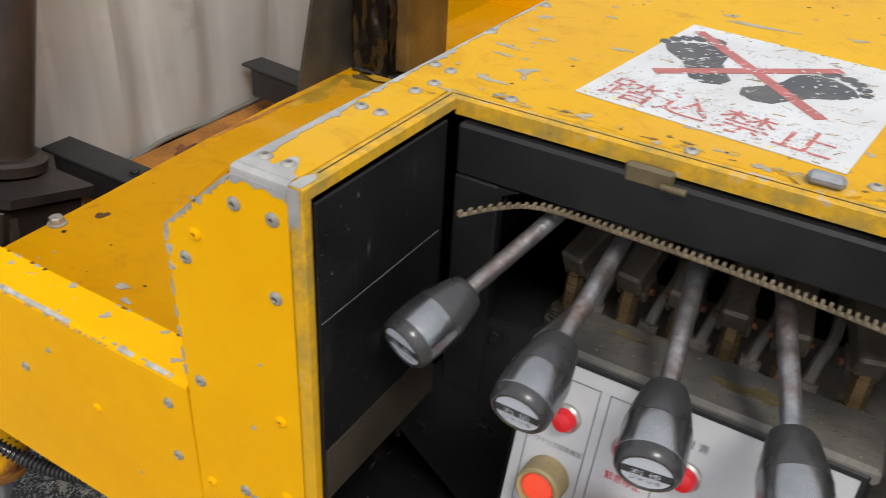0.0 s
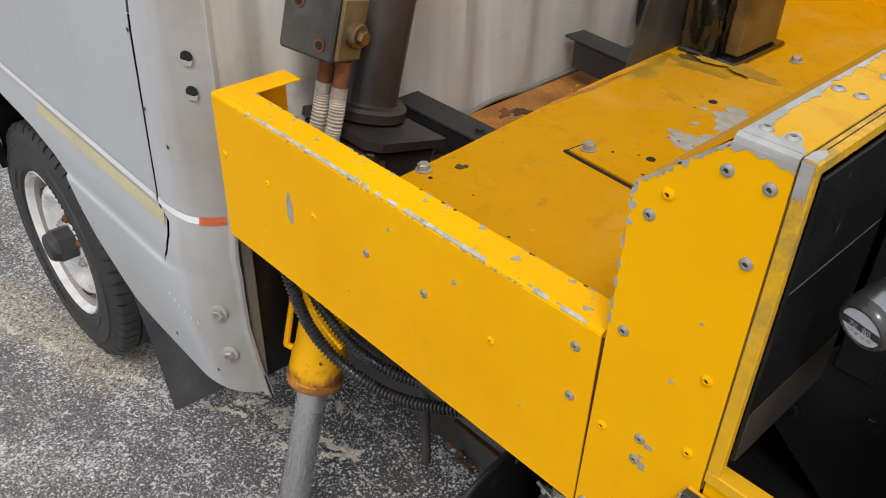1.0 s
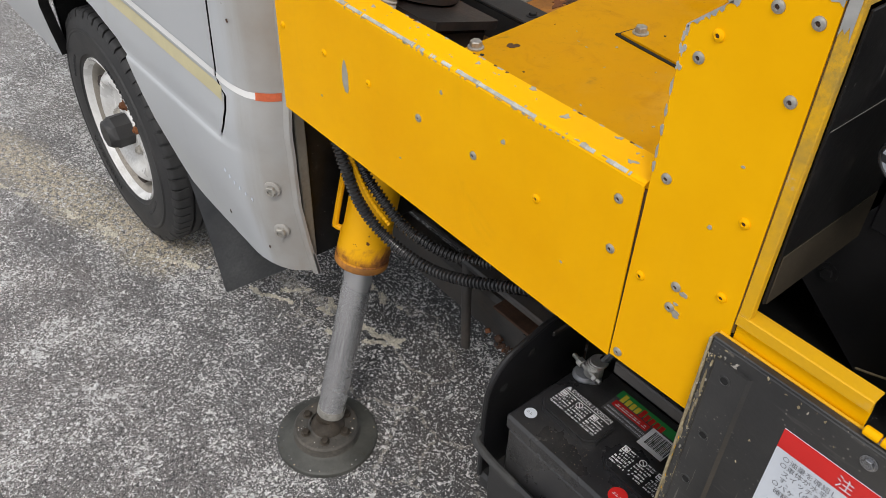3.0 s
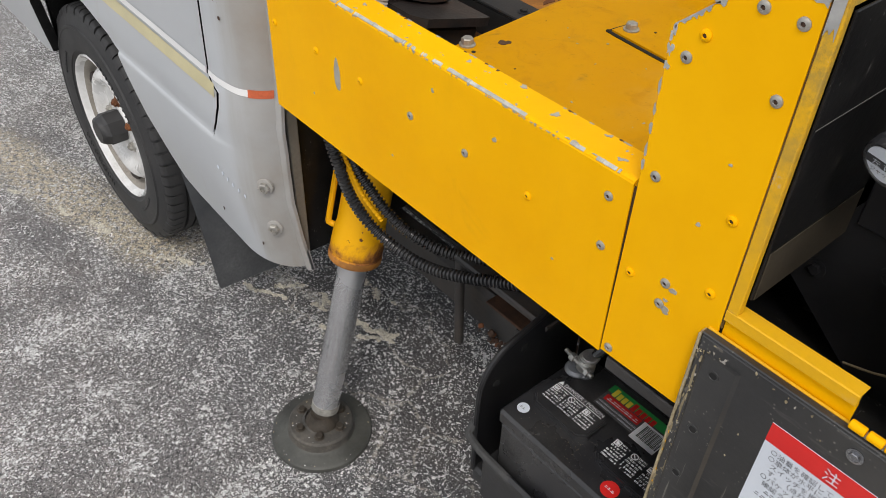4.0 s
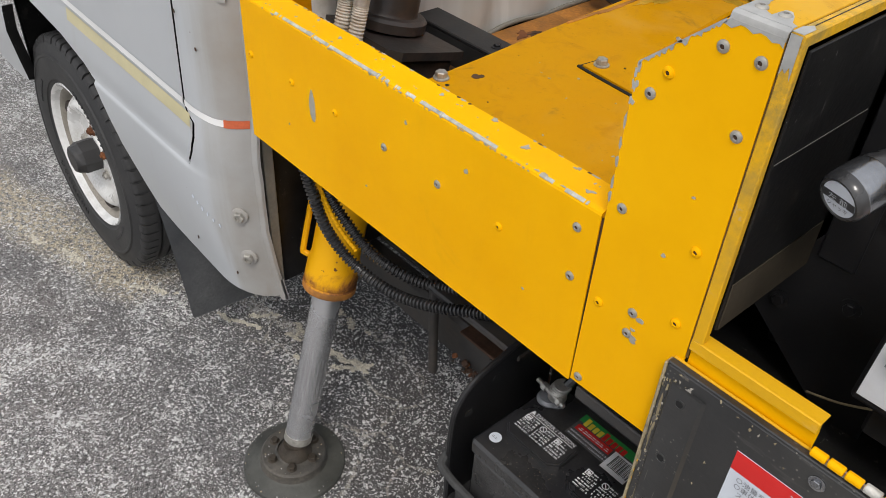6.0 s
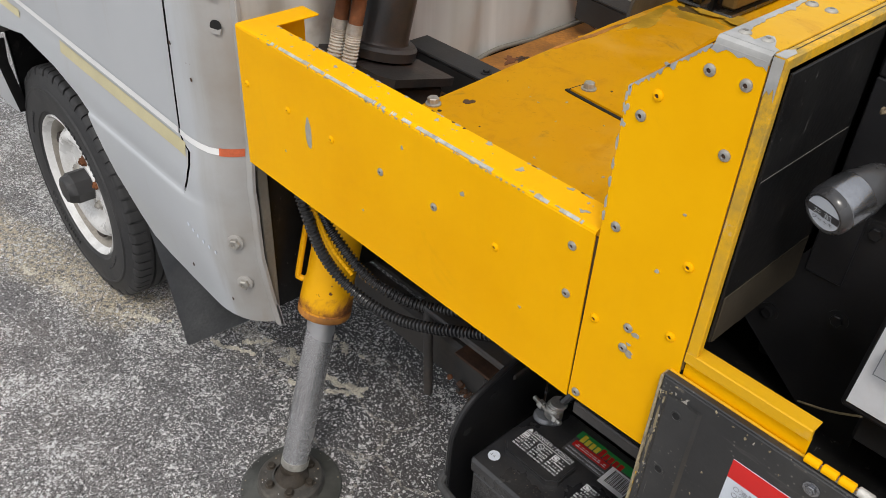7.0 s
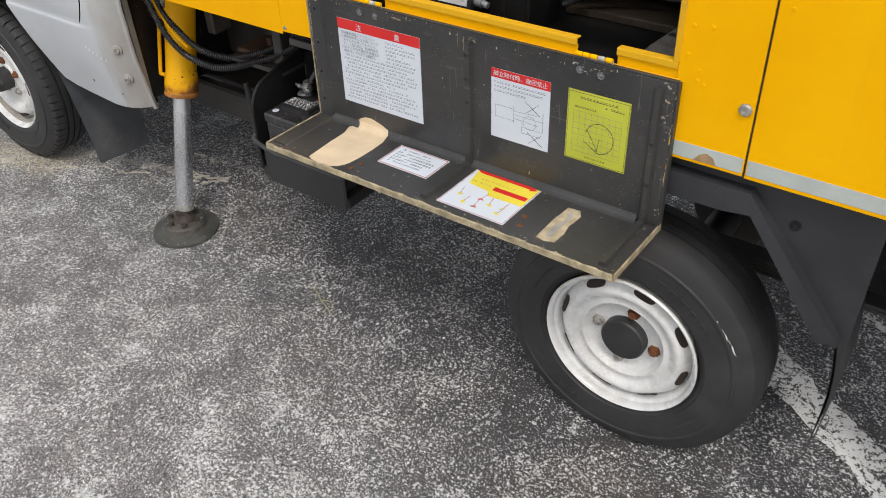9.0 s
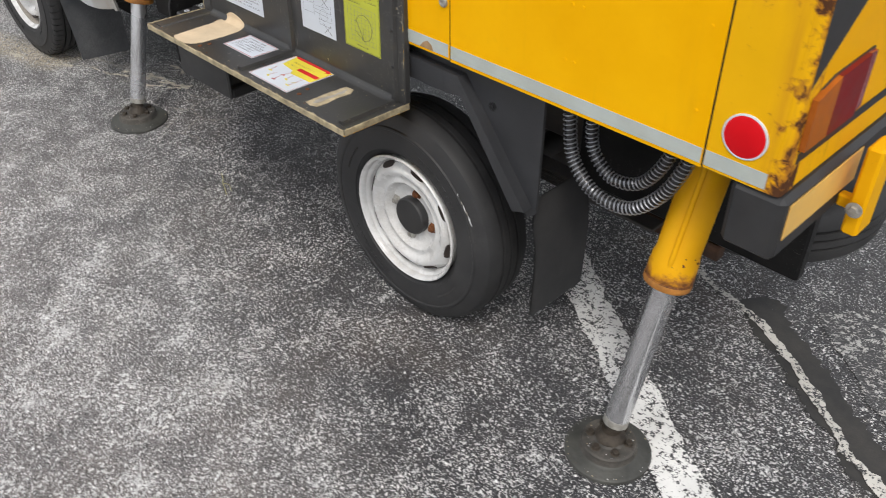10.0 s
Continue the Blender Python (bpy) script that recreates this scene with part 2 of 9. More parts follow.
straw = plain("dry_straw", (0.50, 0.47, 0.20), 0.6, 0.0, 0.2, 40, 200, 0.2)
ledge_brown = plain("dirt_caked_ledge", (0.040, 0.032, 0.024), 0.7, 0.0, 0.5, 18, 140, 0.5, 0.0, 0.8, (0.10, 0.075, 0.05), 0.2)
pad_grey = plain("dusty_grey_pad", (0.24, 0.222, 0.195), 0.75, 0.0, 0.35, 30, 150, 0.6, 0.0, 0.7, (0.15, 0.135, 0.115), 0.2)
pad_brown = plain("dusty_rubber_pad", (0.075, 0.068, 0.06), 0.8, 0.0, 0.4, 25, 130, 0.6, 0.0, 0.8, (0.20, 0.18, 0.15))
cream_tape = plain("cream_tape", (0.58, 0.52, 0.31), 0.55, 0.0, 0.12, 9, 200, 0.15, 0.0, 0.3)
white_tape = plain("white_tape", (0.78, 0.78, 0.77), 0.42, 0.0, 0.06, 9, 200, 0.1)
orange_tape = plain("orange_red_tape", (0.60, 0.13, 0.05), 0.5, 0.0, 0.25, 60, 200, 0.1)
orange_panel = plain("orange_cream_reflector", (0.78, 0.47, 0.12), 0.45, 0.0, 0.1, 14, 200, 0.1)


def scuffed_black():
    """Old black paint inside the bay: dull, with clustered pale specks and long thin scratches."""
    n = Nodes("bay_inner_black")
    cloud, fine = n.noise(7, 6, 0.65), n.noise(160, 3)
    c = n.mix(n.span(cloud, 0.35, 0.7), (0.0065, 0.0065, 0.007), (0.017, 0.0165, 0.016))
    dots = n.cells(280)
    dot = n.calc("MULTIPLY", n.span(dots.outputs["Distance"], 0.06, 0.16, 1, 0), n.span(n.noise(11, 4), 0.50, 0.66))
    c = n.mix(n.calc("MULTIPLY", dot, 0.7), c, (0.26, 0.25, 0.23))
    rub = n.noise(1.0, 7, 0.7, n.scaled(16, 16, 11))
    c = n.mix(n.span(rub, 0.60, 0.76, 0, 0.35), c, (0.10, 0.092, 0.082))
    for k, stretch in enumerate(((150, 150, 14), (20, 190, 110), (120, 60, 160))):
        nick = n.noise(1.0, 3, 0.55, n.scaled(*stretch), 0.5)
        c = n.mix(n.calc("MULTIPLY", n.span(nick, 0.69, 0.72), n.span(n.noise(7 + 3 * k, 3), 0.48, 0.62, 0.0, 0.6)), c, (0.24, 0.23, 0.215))
    return n.done(c, n.span(cloud, 0.3, 0.7, 0.28, 0.5), 0.0, n.bump(fine, 0.25, 0.001), 0.0, 0.16)


bay_black = scuffed_black()
clevis_iron = plain("oily_clevis_iron", (0.085, 0.070, 0.055), 0.45, 0.2, 0.5, 26, 160, 0.6, 0.0, 0.6, (0.15, 0.125, 0.095))
bay_beige = plain("bare_brown_inner_sheet", (0.046, 0.038, 0.027), 0.7, 0.0, 0.35, 10, 150, 0.3, 0.0, 0.7, (0.02, 0.018, 0.015), 0.1)
oily_grey = plain("oily_dusty_iron", (0.050, 0.048, 0.044), 0.4, 0.15, 0.4, 16, 120, 0.4, 0.0, 0.55, (0.15, 0.13, 0.10))
oily_rusty = plain("oily_black_iron_with_rust", (0.024, 0.023, 0.022), 0.36, 0.1, 0.4, 9, 120, 0.5, 0.0, 0.95, (0.105, 0.058, 0.042), 0.4)
oily_ochre = plain("oily_ochre_iron", (0.15, 0.115, 0.055), 0.42, 0.1, 0.35, 20, 120, 0.4, 0.0, 0.5, (0.06, 0.05, 0.04))
trim_tan = plain("grubby_tan_trim", (0.20, 0.155, 0.095), 0.6, 0.0, 0.3, 60, 300, 0.4, 0.0, 0.5, (0.07, 0.055, 0.035))
dark_red_lens = plain("dull_red_lens", (0.19, 0.012, 0.014), 0.4, 0.0, 0.25, 20, 300, 0.2, 0.0, 0.0, (0.35, 0.32, 0.28), 0.15)
dull_amber_lens = plain("dull_amber_lens", (0.38, 0.105, 0.014), 0.4, 0.0, 0.25, 20, 300, 0.2, 0.0, 0.0, (0.35, 0.32, 0.28), 0.15)
post_beige = plain("dusty_beige_sheet", (0.20, 0.185, 0.155), 0.6, 0.0, 0.3, 7, 150, 0.3, 0.0, 0.6, (0.10, 0.09, 0.075))


valve_dust = plain("dust_caked_valve_iron", (0.20, 0.180, 0.155), 0.6, 0.0, 0.4, 22, 120, 0.6, 0.0, 0.6, (0.05, 0.04, 0.03))


white_panel = plain("grubby_white_panel", (0.56, 0.57, 0.59), 0.42, 0.0, 0.08, 12, 160, 0.1, 0.0, 0.4, (0.36, 0.34, 0.31))


def cab_paint():
    n = Nodes("silver_grey_cab_paint")
    cloud = n.noise(1.8, 5, 0.6)
    c = n.mix(n.span(cloud, 0.3, 0.7), (0.42, 0.44, 0.46), (0.49, 0.505, 0.52))
    run = n.noise(1.0, 5, 0.6, n.scaled(30, 30, 1.6))
    c = n.mix(n.span(run, 0.58, 0.85, 0, 0.45, True), c, (0.33, 0.28, 0.21))
    # road film thrown up along the rear corner
    place = n.t.nodes.new("ShaderNodeSeparateXYZ")
    n.t.links.new(n.co, place.inputs[0])
    film = n.calc("MULTIPLY", n.span(n.calc("ADD", place.outputs[0], n.calc("MULTIPLY", run, 0.08)), -0.935, -0.862, 0, 0.75, True), n.span(n.noise(7, 5), 0.3, 0.7, 0.45, 1.0))
    c = n.mix(film, c, (0.27, 0.235, 0.19))
    speck = n.noise(75, 6, 0.6)
    c = n.mix(n.span(speck, 0.735, 0.75), c, (0.12, 0.07, 0.04))
    return n.done(c, n.span(cloud, 0.3, 0.7, 0.3, 0.44), 0.0, n.bump(n.noise(3, 3), 0.25, 0.01), 0.25)


def cab_back_paint():
    n = Nodes("dirty_cab_back_paint")
    cloud = n.noise(1.6, 5, 0.6)
    c = n.mix(n.span(cloud, 0.3, 0.7), (0.47, 0.465, 0.44), (0.60, 0.595, 0.57))
    run = n.noise(1.0, 3, 0.5, n.scaled(8, 8, 0.35))
    c = n.mix(n.span(run, 0.48, 0.72, 0, 0.55, True), c, (0.33, 0.31, 0.255))
    light = n.noise(1.0, 4, 0.55, n.scaled(12, 12, 0.8))
    c = n.mix(n.span(light, 0.56, 0.72, 0, 0.45, True), c, (0.74, 0.735, 0.71))
    low = n.noise(9, 6, 0.65)
    c = n.mix(n.span(low, 0.55, 0.75, 0, 0.4, True), c, (0.20, 0.17, 0.12))
    return n.done(c, n.span(cloud, 0.3, 0.7, 0.3, 0.5), 0.0, n.bump(run, 0.35, 0.02), 0.1)


def door_black():
    """Black inside of the drop-down flap: dusty, scuffed, sprinkled with pale specks."""
    n = Nodes("dusty_black_flap")
    cloud, fine = n.noise(4, 6, 0.65), n.noise(150, 3)
    c = n.mix(n.span(cloud, 0.35, 0.7), (0.026, 0.026, 0.0265), (0.056, 0.0545, 0.052))
    stain = n.noise(7, 5, 0.6, distortion=0.8)
    c = n.mix(n.span(stain, 0.6, 0.75, 0, 0.5, True), c, (0.075, 0.065, 0.042))
    speck = n.cells(150)
    dot = n.calc("MULTIPLY", n.span(speck.outputs["Distance"], 0.10, 0.22, 1, 0), n.span(n.noise(14, 3), 0.5, 0.62))
    c = n.mix(n.calc("MULTIPLY", dot, 0.4), c, (0.36, 0.34, 0.29))
    scuff = n.noise(1.0, 4, 0.6, n.scaled(9, 9, 60))
    c = n.mix(n.span(scuff, 0.64, 0.8, 0, 0.4), c, (0.20, 0.19, 0.17))
    smear = n.noise(30, 7, 0.7, distortion=0.5)
    c = n.mix(n.span(smear, 0.66, 0.74, 0, 0.4), c, (0.24, 0.22, 0.17))
    scratch = n.noise(1.0, 3, 0.5, n.scaled(150, 60, 9), 0.6)
    c = n.mix(n.calc("MULTIPLY", n.span(scratch, 0.68, 0.72), 0.35), c, (0.30, 0.28, 0.24))
    return n.done(c, n.span(cloud, 0.3, 0.7, 0.30, 0.52), 0.0, n.bump(fine, 0.25, 0.001))


def asphalt_mix():
    """Worn asphalt: dark binder, fine grit, ragged pale flecks of bare stone in drifts, brown dust, crumbled cracks and an old yellowish smear."""
    n = Nodes("worn_asphalt")
    drift, patch = n.noise(0.75, 6, 0.62), n.noise(6.0, 5, 0.62)
    place = n.t.nodes.new("ShaderNodeSeparateXYZ")
    n.t.links.new(n.co, place.inputs[0])
    px, py = place.outputs[0], place.outputs[1]
    grit, mid = n.cells(300), n.cells(135)
    pick3, pick2 = n.t.nodes.new("ShaderNodeSeparateColor"), n.t.nodes.new("ShaderNodeSeparateColor")
    n.t.links.new(grit.outputs["Color"], pick3.inputs[0])
    n.t.links.new(mid.outputs["Color"], pick2.inputs[0])
    # the strip beside the truck is shaded in the colour: paler with distance from it
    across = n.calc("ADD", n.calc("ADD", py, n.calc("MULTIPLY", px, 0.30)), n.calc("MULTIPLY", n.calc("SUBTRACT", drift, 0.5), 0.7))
    lit_lot = n.span(across, 0.18, -0.42, 0.0, 1.0, True)
    wear = n.calc("ADD", n.span(drift, 0.34, 0.66, -0.02, 0.03), n.span(patch, 0.3, 0.7, -0.045, 0.05))
    wear = n.calc("ADD", wear, n.calc("MULTIPLY", lit_lot, n.span(n.noise(3.1, 4, 0.6), 0.35, 0.65, 0.008, 0.048)))
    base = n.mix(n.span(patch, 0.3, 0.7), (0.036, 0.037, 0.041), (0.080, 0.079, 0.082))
    base = n.mix(n.calc("MULTIPLY", lit_lot, n.span(drift, 0.35, 0.65, 0.40, 0.85)), base, (0.305, 0.293, 0.287))
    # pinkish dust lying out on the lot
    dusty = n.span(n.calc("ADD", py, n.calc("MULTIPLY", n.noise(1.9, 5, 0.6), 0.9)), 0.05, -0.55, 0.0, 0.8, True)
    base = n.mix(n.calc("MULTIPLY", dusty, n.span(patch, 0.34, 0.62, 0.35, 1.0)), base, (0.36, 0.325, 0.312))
    # far part paler again; the truck's side stays shaded in the base colour
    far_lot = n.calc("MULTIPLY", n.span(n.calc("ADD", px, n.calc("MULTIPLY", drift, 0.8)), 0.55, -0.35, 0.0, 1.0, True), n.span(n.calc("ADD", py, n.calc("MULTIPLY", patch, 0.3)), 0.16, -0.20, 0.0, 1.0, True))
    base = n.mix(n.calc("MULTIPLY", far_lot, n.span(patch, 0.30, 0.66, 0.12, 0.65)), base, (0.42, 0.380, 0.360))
    # paler, beige ground ahead of the front wheel
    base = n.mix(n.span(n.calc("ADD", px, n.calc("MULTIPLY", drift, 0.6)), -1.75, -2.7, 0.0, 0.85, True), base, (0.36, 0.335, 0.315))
    base = n.mix(n.span(pick3.outputs[0], 0.45, 1.0, 0.0, 0.5), base, (0.22, 0.217, 0.214))
    base = n.mix(n.span(pick3.outputs[1], 0.62, 1.0, 0.0, 0.85), base, (0.020, 0.020, 0.022))
    # dark binder joints between the larger stones, standing in for their shaded pits
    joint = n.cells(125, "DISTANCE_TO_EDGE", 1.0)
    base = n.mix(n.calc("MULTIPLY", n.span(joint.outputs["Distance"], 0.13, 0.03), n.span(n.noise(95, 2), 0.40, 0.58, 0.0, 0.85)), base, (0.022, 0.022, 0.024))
    # ragged flecks at three sizes
    f1 = n.noise(80, 2, 0.5, distortion=0.5)
    f2 = n.noise(46, 4, 0.62, distortion=0.7)
    f3 = n.noise(170, 1, 0.5)
    on1 = n.span(n.calc("ADD", f1, wear), 0.640, 0.650)
    on2 = n.span(n.calc("ADD", f2, wear), 0.668, 0.680)
    on3 = n.span(n.calc("ADD", f3, wear), 0.640, 0.652)
    # whitish smears where several stones lie bare together
    f4 = n.noise(21, 9, 0.74, distortion=0.9)
    on4 = n.calc("MULTIPLY", n.span(n.calc("ADD", f4, n.calc("MULTIPLY", wear, 1.3)), 0.655, 0.675), n.span(n.noise(210, 2), 0.40, 0.52))
    on = n.calc("MAXIMUM", n.calc("MAXIMUM", on1, on4), n.calc("MAXIMUM", on2, on3))
    stone = n.mix(pick2.outputs[1], (0.60, 0.595, 0.59), (0.95, 0.945, 0.93))
    c = n.mix(n.calc("MULTIPLY", on, n.span(pick2.outputs[0], 0.0, 0.4, 0.45, 1.0)), base, stone)
    stain = n.noise(2.2, 6, 0.65, distortion=0.5)
    c = n.mix(n.span(stain, 0.60, 0.78, 0, 0.55, True), c, (0.030, 0.030, 0.031))
    brown = n.noise(1.3, 6, 0.7, n.scaled(1.0, 1.4, 1.0))
    c = n.mix(n.span(brown, 0.45, 0.8, 0, 0.24, True), c, (0.27, 0.21, 0.16))

    def near_line(x0, y0, x1, y1, w):
        """How near a place lies to a line on the ground, 1 on it and 0 at w beside it."""
        dx, dy = x1 - x0, y1 - y0
        k = math.hypot(dx, dy)
        dx, dy = dx / k, dy / k
        ex, ey = n.calc("SUBTRACT", px, x0), n.calc("SUBTRACT", py, y0)
        along = n.calc("ADD", n.calc("MULTIPLY", ex, dx), n.calc("MULTIPLY", ey, dy))
        side = n.calc("ABSOLUTE", n.calc("SUBTRACT", n.calc("MULTIPLY", ey, dx), n.calc("MULTIPLY", ex, dy)))
        over = n.calc("MAXIMUM", n.calc("SUBTRACT", along, k), n.calc("MULTIPLY", along, -1.0))
        return n.span(n.calc("MAXIMUM", side, over), w, 0.0)

    bend = n.calc("MULTIPLY", n.calc("SUBTRACT", n.noise(5, 5, 0.6), 0.5), 0.7)
    # old yellowish paint smear
    ys = n.calc("ADD", near_line(-3.6, -0.46, -1.75, 0.03, 0.19), bend)
    ys = n.calc("MULTIPLY", n.span(ys, 0.25, 0.75), n.span(n.noise(60, 6, 0.7), 0.42, 0.60))
    c = n.mix(n.calc("MULTIPLY", ys, 0.85), c, (0.68, 0.58, 0.40))
    # crumbled network of cracks behind the front wheel and round the jack
    warp = n.t.nodes.new("ShaderNodeTexNoise")
    warp.inputs["Scale"].default_value, warp.inputs["Detail"].default_value = 9.0, 5.0
    n.t.links.new(n.co, warp.inputs["Vector"])
    bent = n.mix(0.13, n.co, warp.outputs["Color"], "ADD")
    web = n.cells(5.5, "DISTANCE_TO_EDGE", 1.0, bent)
    zone = n.calc("MAXIMUM", near_line(-1.95, 0.10, -0.95, 0.40, 0.22), near_line(-1.0, 0.30, -0.62, 0.22, 0.30))
    zone = n.span(n.calc("ADD", zone, bend), 0.25, 0.5)
    lines = n.calc("MULTIPLY", n.span(web.outputs["Distance"], 0.036, 0.018), n.span(n.noise(70, 7, 0.72), 0.46, 0.53))
    main = n.calc("MULTIPLY", n.span(n.calc("ADD", near_line(-2.2, 0.06, -1.15, 0.31, 0.10), n.calc("MULTIPLY", bend, 1.3)), 0.80, 0.90), n.span(n.noise(75, 7, 0.72), 0.42, 0.52))
    crumb = n.calc("MAXIMUM", n.calc("MULTIPLY", lines, zone), main)
    c = n.mix(n.calc("MULTIPLY", crumb, 0.45), c, (0.68, 0.63, 0.54))
    lumps = n.cells(105, "SMOOTH_F1")
    height = n.calc("ADD", n.calc("MULTIPLY", n.calc("MAXIMUM", on, crumb), 0.5), n.calc("MULTIPLY", grit.outputs["Distance"], -0.7))
    height = n.calc("ADD", height, n.calc("MULTIPLY", lumps.outputs["Distance"], -1.5))
    return n.done(c, n.span(drift, 0.3, 0.7, 0.50, 0.66), 0.0, n.bump(height, 1.0, 0.0055))


def chip_stone(name, dark, light):
    """Bare stone chips, each of its own shade."""
    n = Nodes(name)
    each = n.t.nodes.new("ShaderNodeNewGeometry").outputs["Random Per Island"]
    c = n.mix(n.span(each, 0.0, 1.0), dark, light)
    c = n.mix(n.span(n.noise(400, 2), 0.35, 0.65, 0, 0.35), c, (0.25, 0.24, 0.23))
    return n.done(c, 0.5, 0.0, n.bump(n.noise(500, 2), 0.3, 0.0008))


def road_paint(name, color, cover, off=(0.05, 0.05, 0.052)):
    """Old road marking, worn down to the stones; what is missing shows dark asphalt."""
    n = Nodes(name)
    grit = n.cells(165)
    k = n.calc("ADD", n.noise(58, 8, 0.7), n.calc("MULTIPLY", grit.outputs["Distance"], -0.25))
    k = n.calc("ADD", k, n.span(n.noise(9, 6, 0.65), 0.3, 0.7, -0.10, 0.08))
    on = n.span(k, 0.46 - cover, 0.50 - cover)
    c = n.mix(n.span(n.noise(6, 4), 0.3, 0.7), tuple(v * 0.75 for v in color), color)
    c = n.mix(on, n.mix(n.span(grit.outputs["Distance"], 0.1, 0.5), (0.2, 0.2, 0.2), off), c)
    return n.done(c, 0.7, 0.0, n.bump(on, 0.6, 0.003))


def collar_paint():
    """Yellow paint breaking up into brown rust towards the lower lip of the tube."""
    n = Nodes("rust_eaten_yellow")
    place = n.t.nodes.new("ShaderNodeSeparateXYZ")
    n.t.links.new(n.co, place.inputs[0])
    eat = n.calc("ADD", n.span(place.outputs[2], 0.533, 0.635, 0.42, -0.26), n.noise(22, 7, 0.65, distortion=0.4))
    fine = n.noise(70, 5, 0.65)
    c = n.mix(n.span(n.noise(6, 4), 0.3, 0.7), (0.74, 0.36, 0.004), (0.82, 0.42, 0.008))
    c = n.mix(n.span(eat, 0.44, 0.66, 0, 0.85, True), c, (0.42, 0.16, 0.03))
    c = n.mix(n.span(eat, 0.60, 0.74), c, n.mix(n.span(fine, 0.35, 0.65), (0.09, 0.04, 0.02), (0.26, 0.10, 0.035)))
    return n.done(c, n.span(eat, 0.4, 0.8, 0.40, 0.75), 0.0, n.bump(fine, 0.5, 0.001), 0.0, 0.12)


def corner_paint():
    """Yellow panel rusting through along its rear edge, its foot and a patch higher up."""
    n = Nodes("edge_rusting_yellow")
    place = n.t.nodes.new("ShaderNodeSeparateXYZ")
    n.t.links.new(n.co, place.inputs[0])
    px, pz = place.outputs[0], place.outputs[2]
    near = n.span(px, 2.085, 2.146, 0.0, 0.17)
    foot = n.calc("MULTIPLY", n.span(pz, 1.05, 0.965, 0.0, 0.20), n.span(px, 2.03, 2.12))
    patch = n.calc("MULTIPLY", n.span(n.calc("ABSOLUTE", n.calc("SUBTRACT", pz, 1.36)), 0.055, 0.0, 0.0, 0.16), n.span(px, 2.0, 2.10, 0.3, 1.0))
    spots = n.noise(30, 8, 0.66, distortion=0.5)
    eat = n.calc("ADD", n.calc("ADD", spots, near), n.calc("ADD", foot, patch))
    run = n.noise(1.0, 5, 0.6, n.scaled(30, 30, 2.0))
    c = n.mix(n.span(n.noise(3, 5), 0.3, 0.7), (0.76, 0.40, 0.002), (0.86, 0.455, 0.004))
    veil = n.calc("MULTIPLY", n.span(run, 0.42, 0.66), n.calc("MAXIMUM", n.span(px, 2.07, 2.145), n.span(pz, 1.28, 1.36, 0, 0.7)))
    c = n.mix(n.calc("MULTIPLY", veil, 0.7), c, (0.46, 0.17, 0.02))
    c = n.mix(n.span(eat, 0.64, 0.74, 0, 0.85), c, (0.36, 0.13, 0.02))
    c = n.mix(n.span(eat, 0.73, 0.79), c, (0.085, 0.035, 0.016))
    return n.done(c, n.span(eat, 0.55, 0.8, 0.38, 0.75), 0.0, n.bump(eat, 0.3, 0.001), 0.0, 0.12)


def lip_paint():
    """Folded edge that use and the flap have rubbed: yellow left in patches between grime and bare metal."""
    n = Nodes("rubbed_grimy_yellow")
    a, b, c = n.noise(34, 9, 0.72), n.noise(150, 6, 0.7), n.noise(16, 4)
    place = n.t.nodes.new("ShaderNodeSeparateXYZ")
    n.t.links.new(n.co, place.inputs[0])
    high = n.span(place.outputs[2], 1.22, 1.45, 0.12, 1.0)
    col = n.mix(n.calc("MULTIPLY", n.span(a, 0.34, 0.66, 0, 1, True), high), (0.74, 0.395, 0.004), (0.37, 0.25, 0.055))
    col = n.mix(n.calc("MULTIPLY", n.span(b, 0.56, 0.70, 0, 0.45), n.calc("MULTIPLY", high, n.span(c, 0.38, 0.6, 0.25, 1.0))), col, (0.11, 0.085, 0.035))
    col = n.mix(n.calc("MULTIPLY", n.span(a, 0.36, 0.42, 1, 0), n.calc("MULTIPLY", high, n.span(c, 0.46, 0.58))), col, (0.40, 0.39, 0.35))
    return n.done(col, n.span(a, 0.3, 0.7, 0.45, 0.7), 0.0, n.bump(b, 0.5, 0.001), 0.0, 0.3)


yellow_lip, yellow_corner = lip_paint(), corner_paint()
collar_rust = collar_paint()
cab_grey, cab_back, flap_black = cab_paint(), cab_back_paint(), door_black()
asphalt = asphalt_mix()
stone_chip = chip_stone("pale_stone_chip", (0.46, 0.455, 0.445), (0.97, 0.965, 0.95))
crumb_tan = chip_stone("tan_crumb", (0.45, 0.41, 0.32), (0.90, 0.84, 0.70))
line_white = road_paint("worn_white_road_paint", (0.88, 0.87, 0.84), 0.175, (0.07, 0.07, 0.07))
line_pale = road_paint("faint_pale_road_paint", (0.55, 0.54, 0.52), 0.06)
crack_fill = road_paint("pale_gritty_crack", (0.64, 0.62, 0.57), 0.17)
tar = plain("smooth_dark_tar", (0.026, 0.025, 0.024), 0.6, 0.0, 0.4, 14, 210, 0.8, 0.0, 0.8, (0.075, 0.068, 0.058))


def glow(name, color, strength):
    n = Nodes(name)
    n.bsdf.inputs["Emission Color"].default_value = (*color, 1)
    n.bsdf.inputs["Emission Strength"].default_value = strength
    return n.done(color, 0.3, 0.0, n.bump(n.noise(300, 2), 0.4, 0.001), 0.3)


lamp_red = glow("red_pilot_lamp", (0.60, 0.008, 0.016), 0.14)
button_lit = glow("lit_orange_red_button", (0.85, 0.07, 0.03), 0.22)


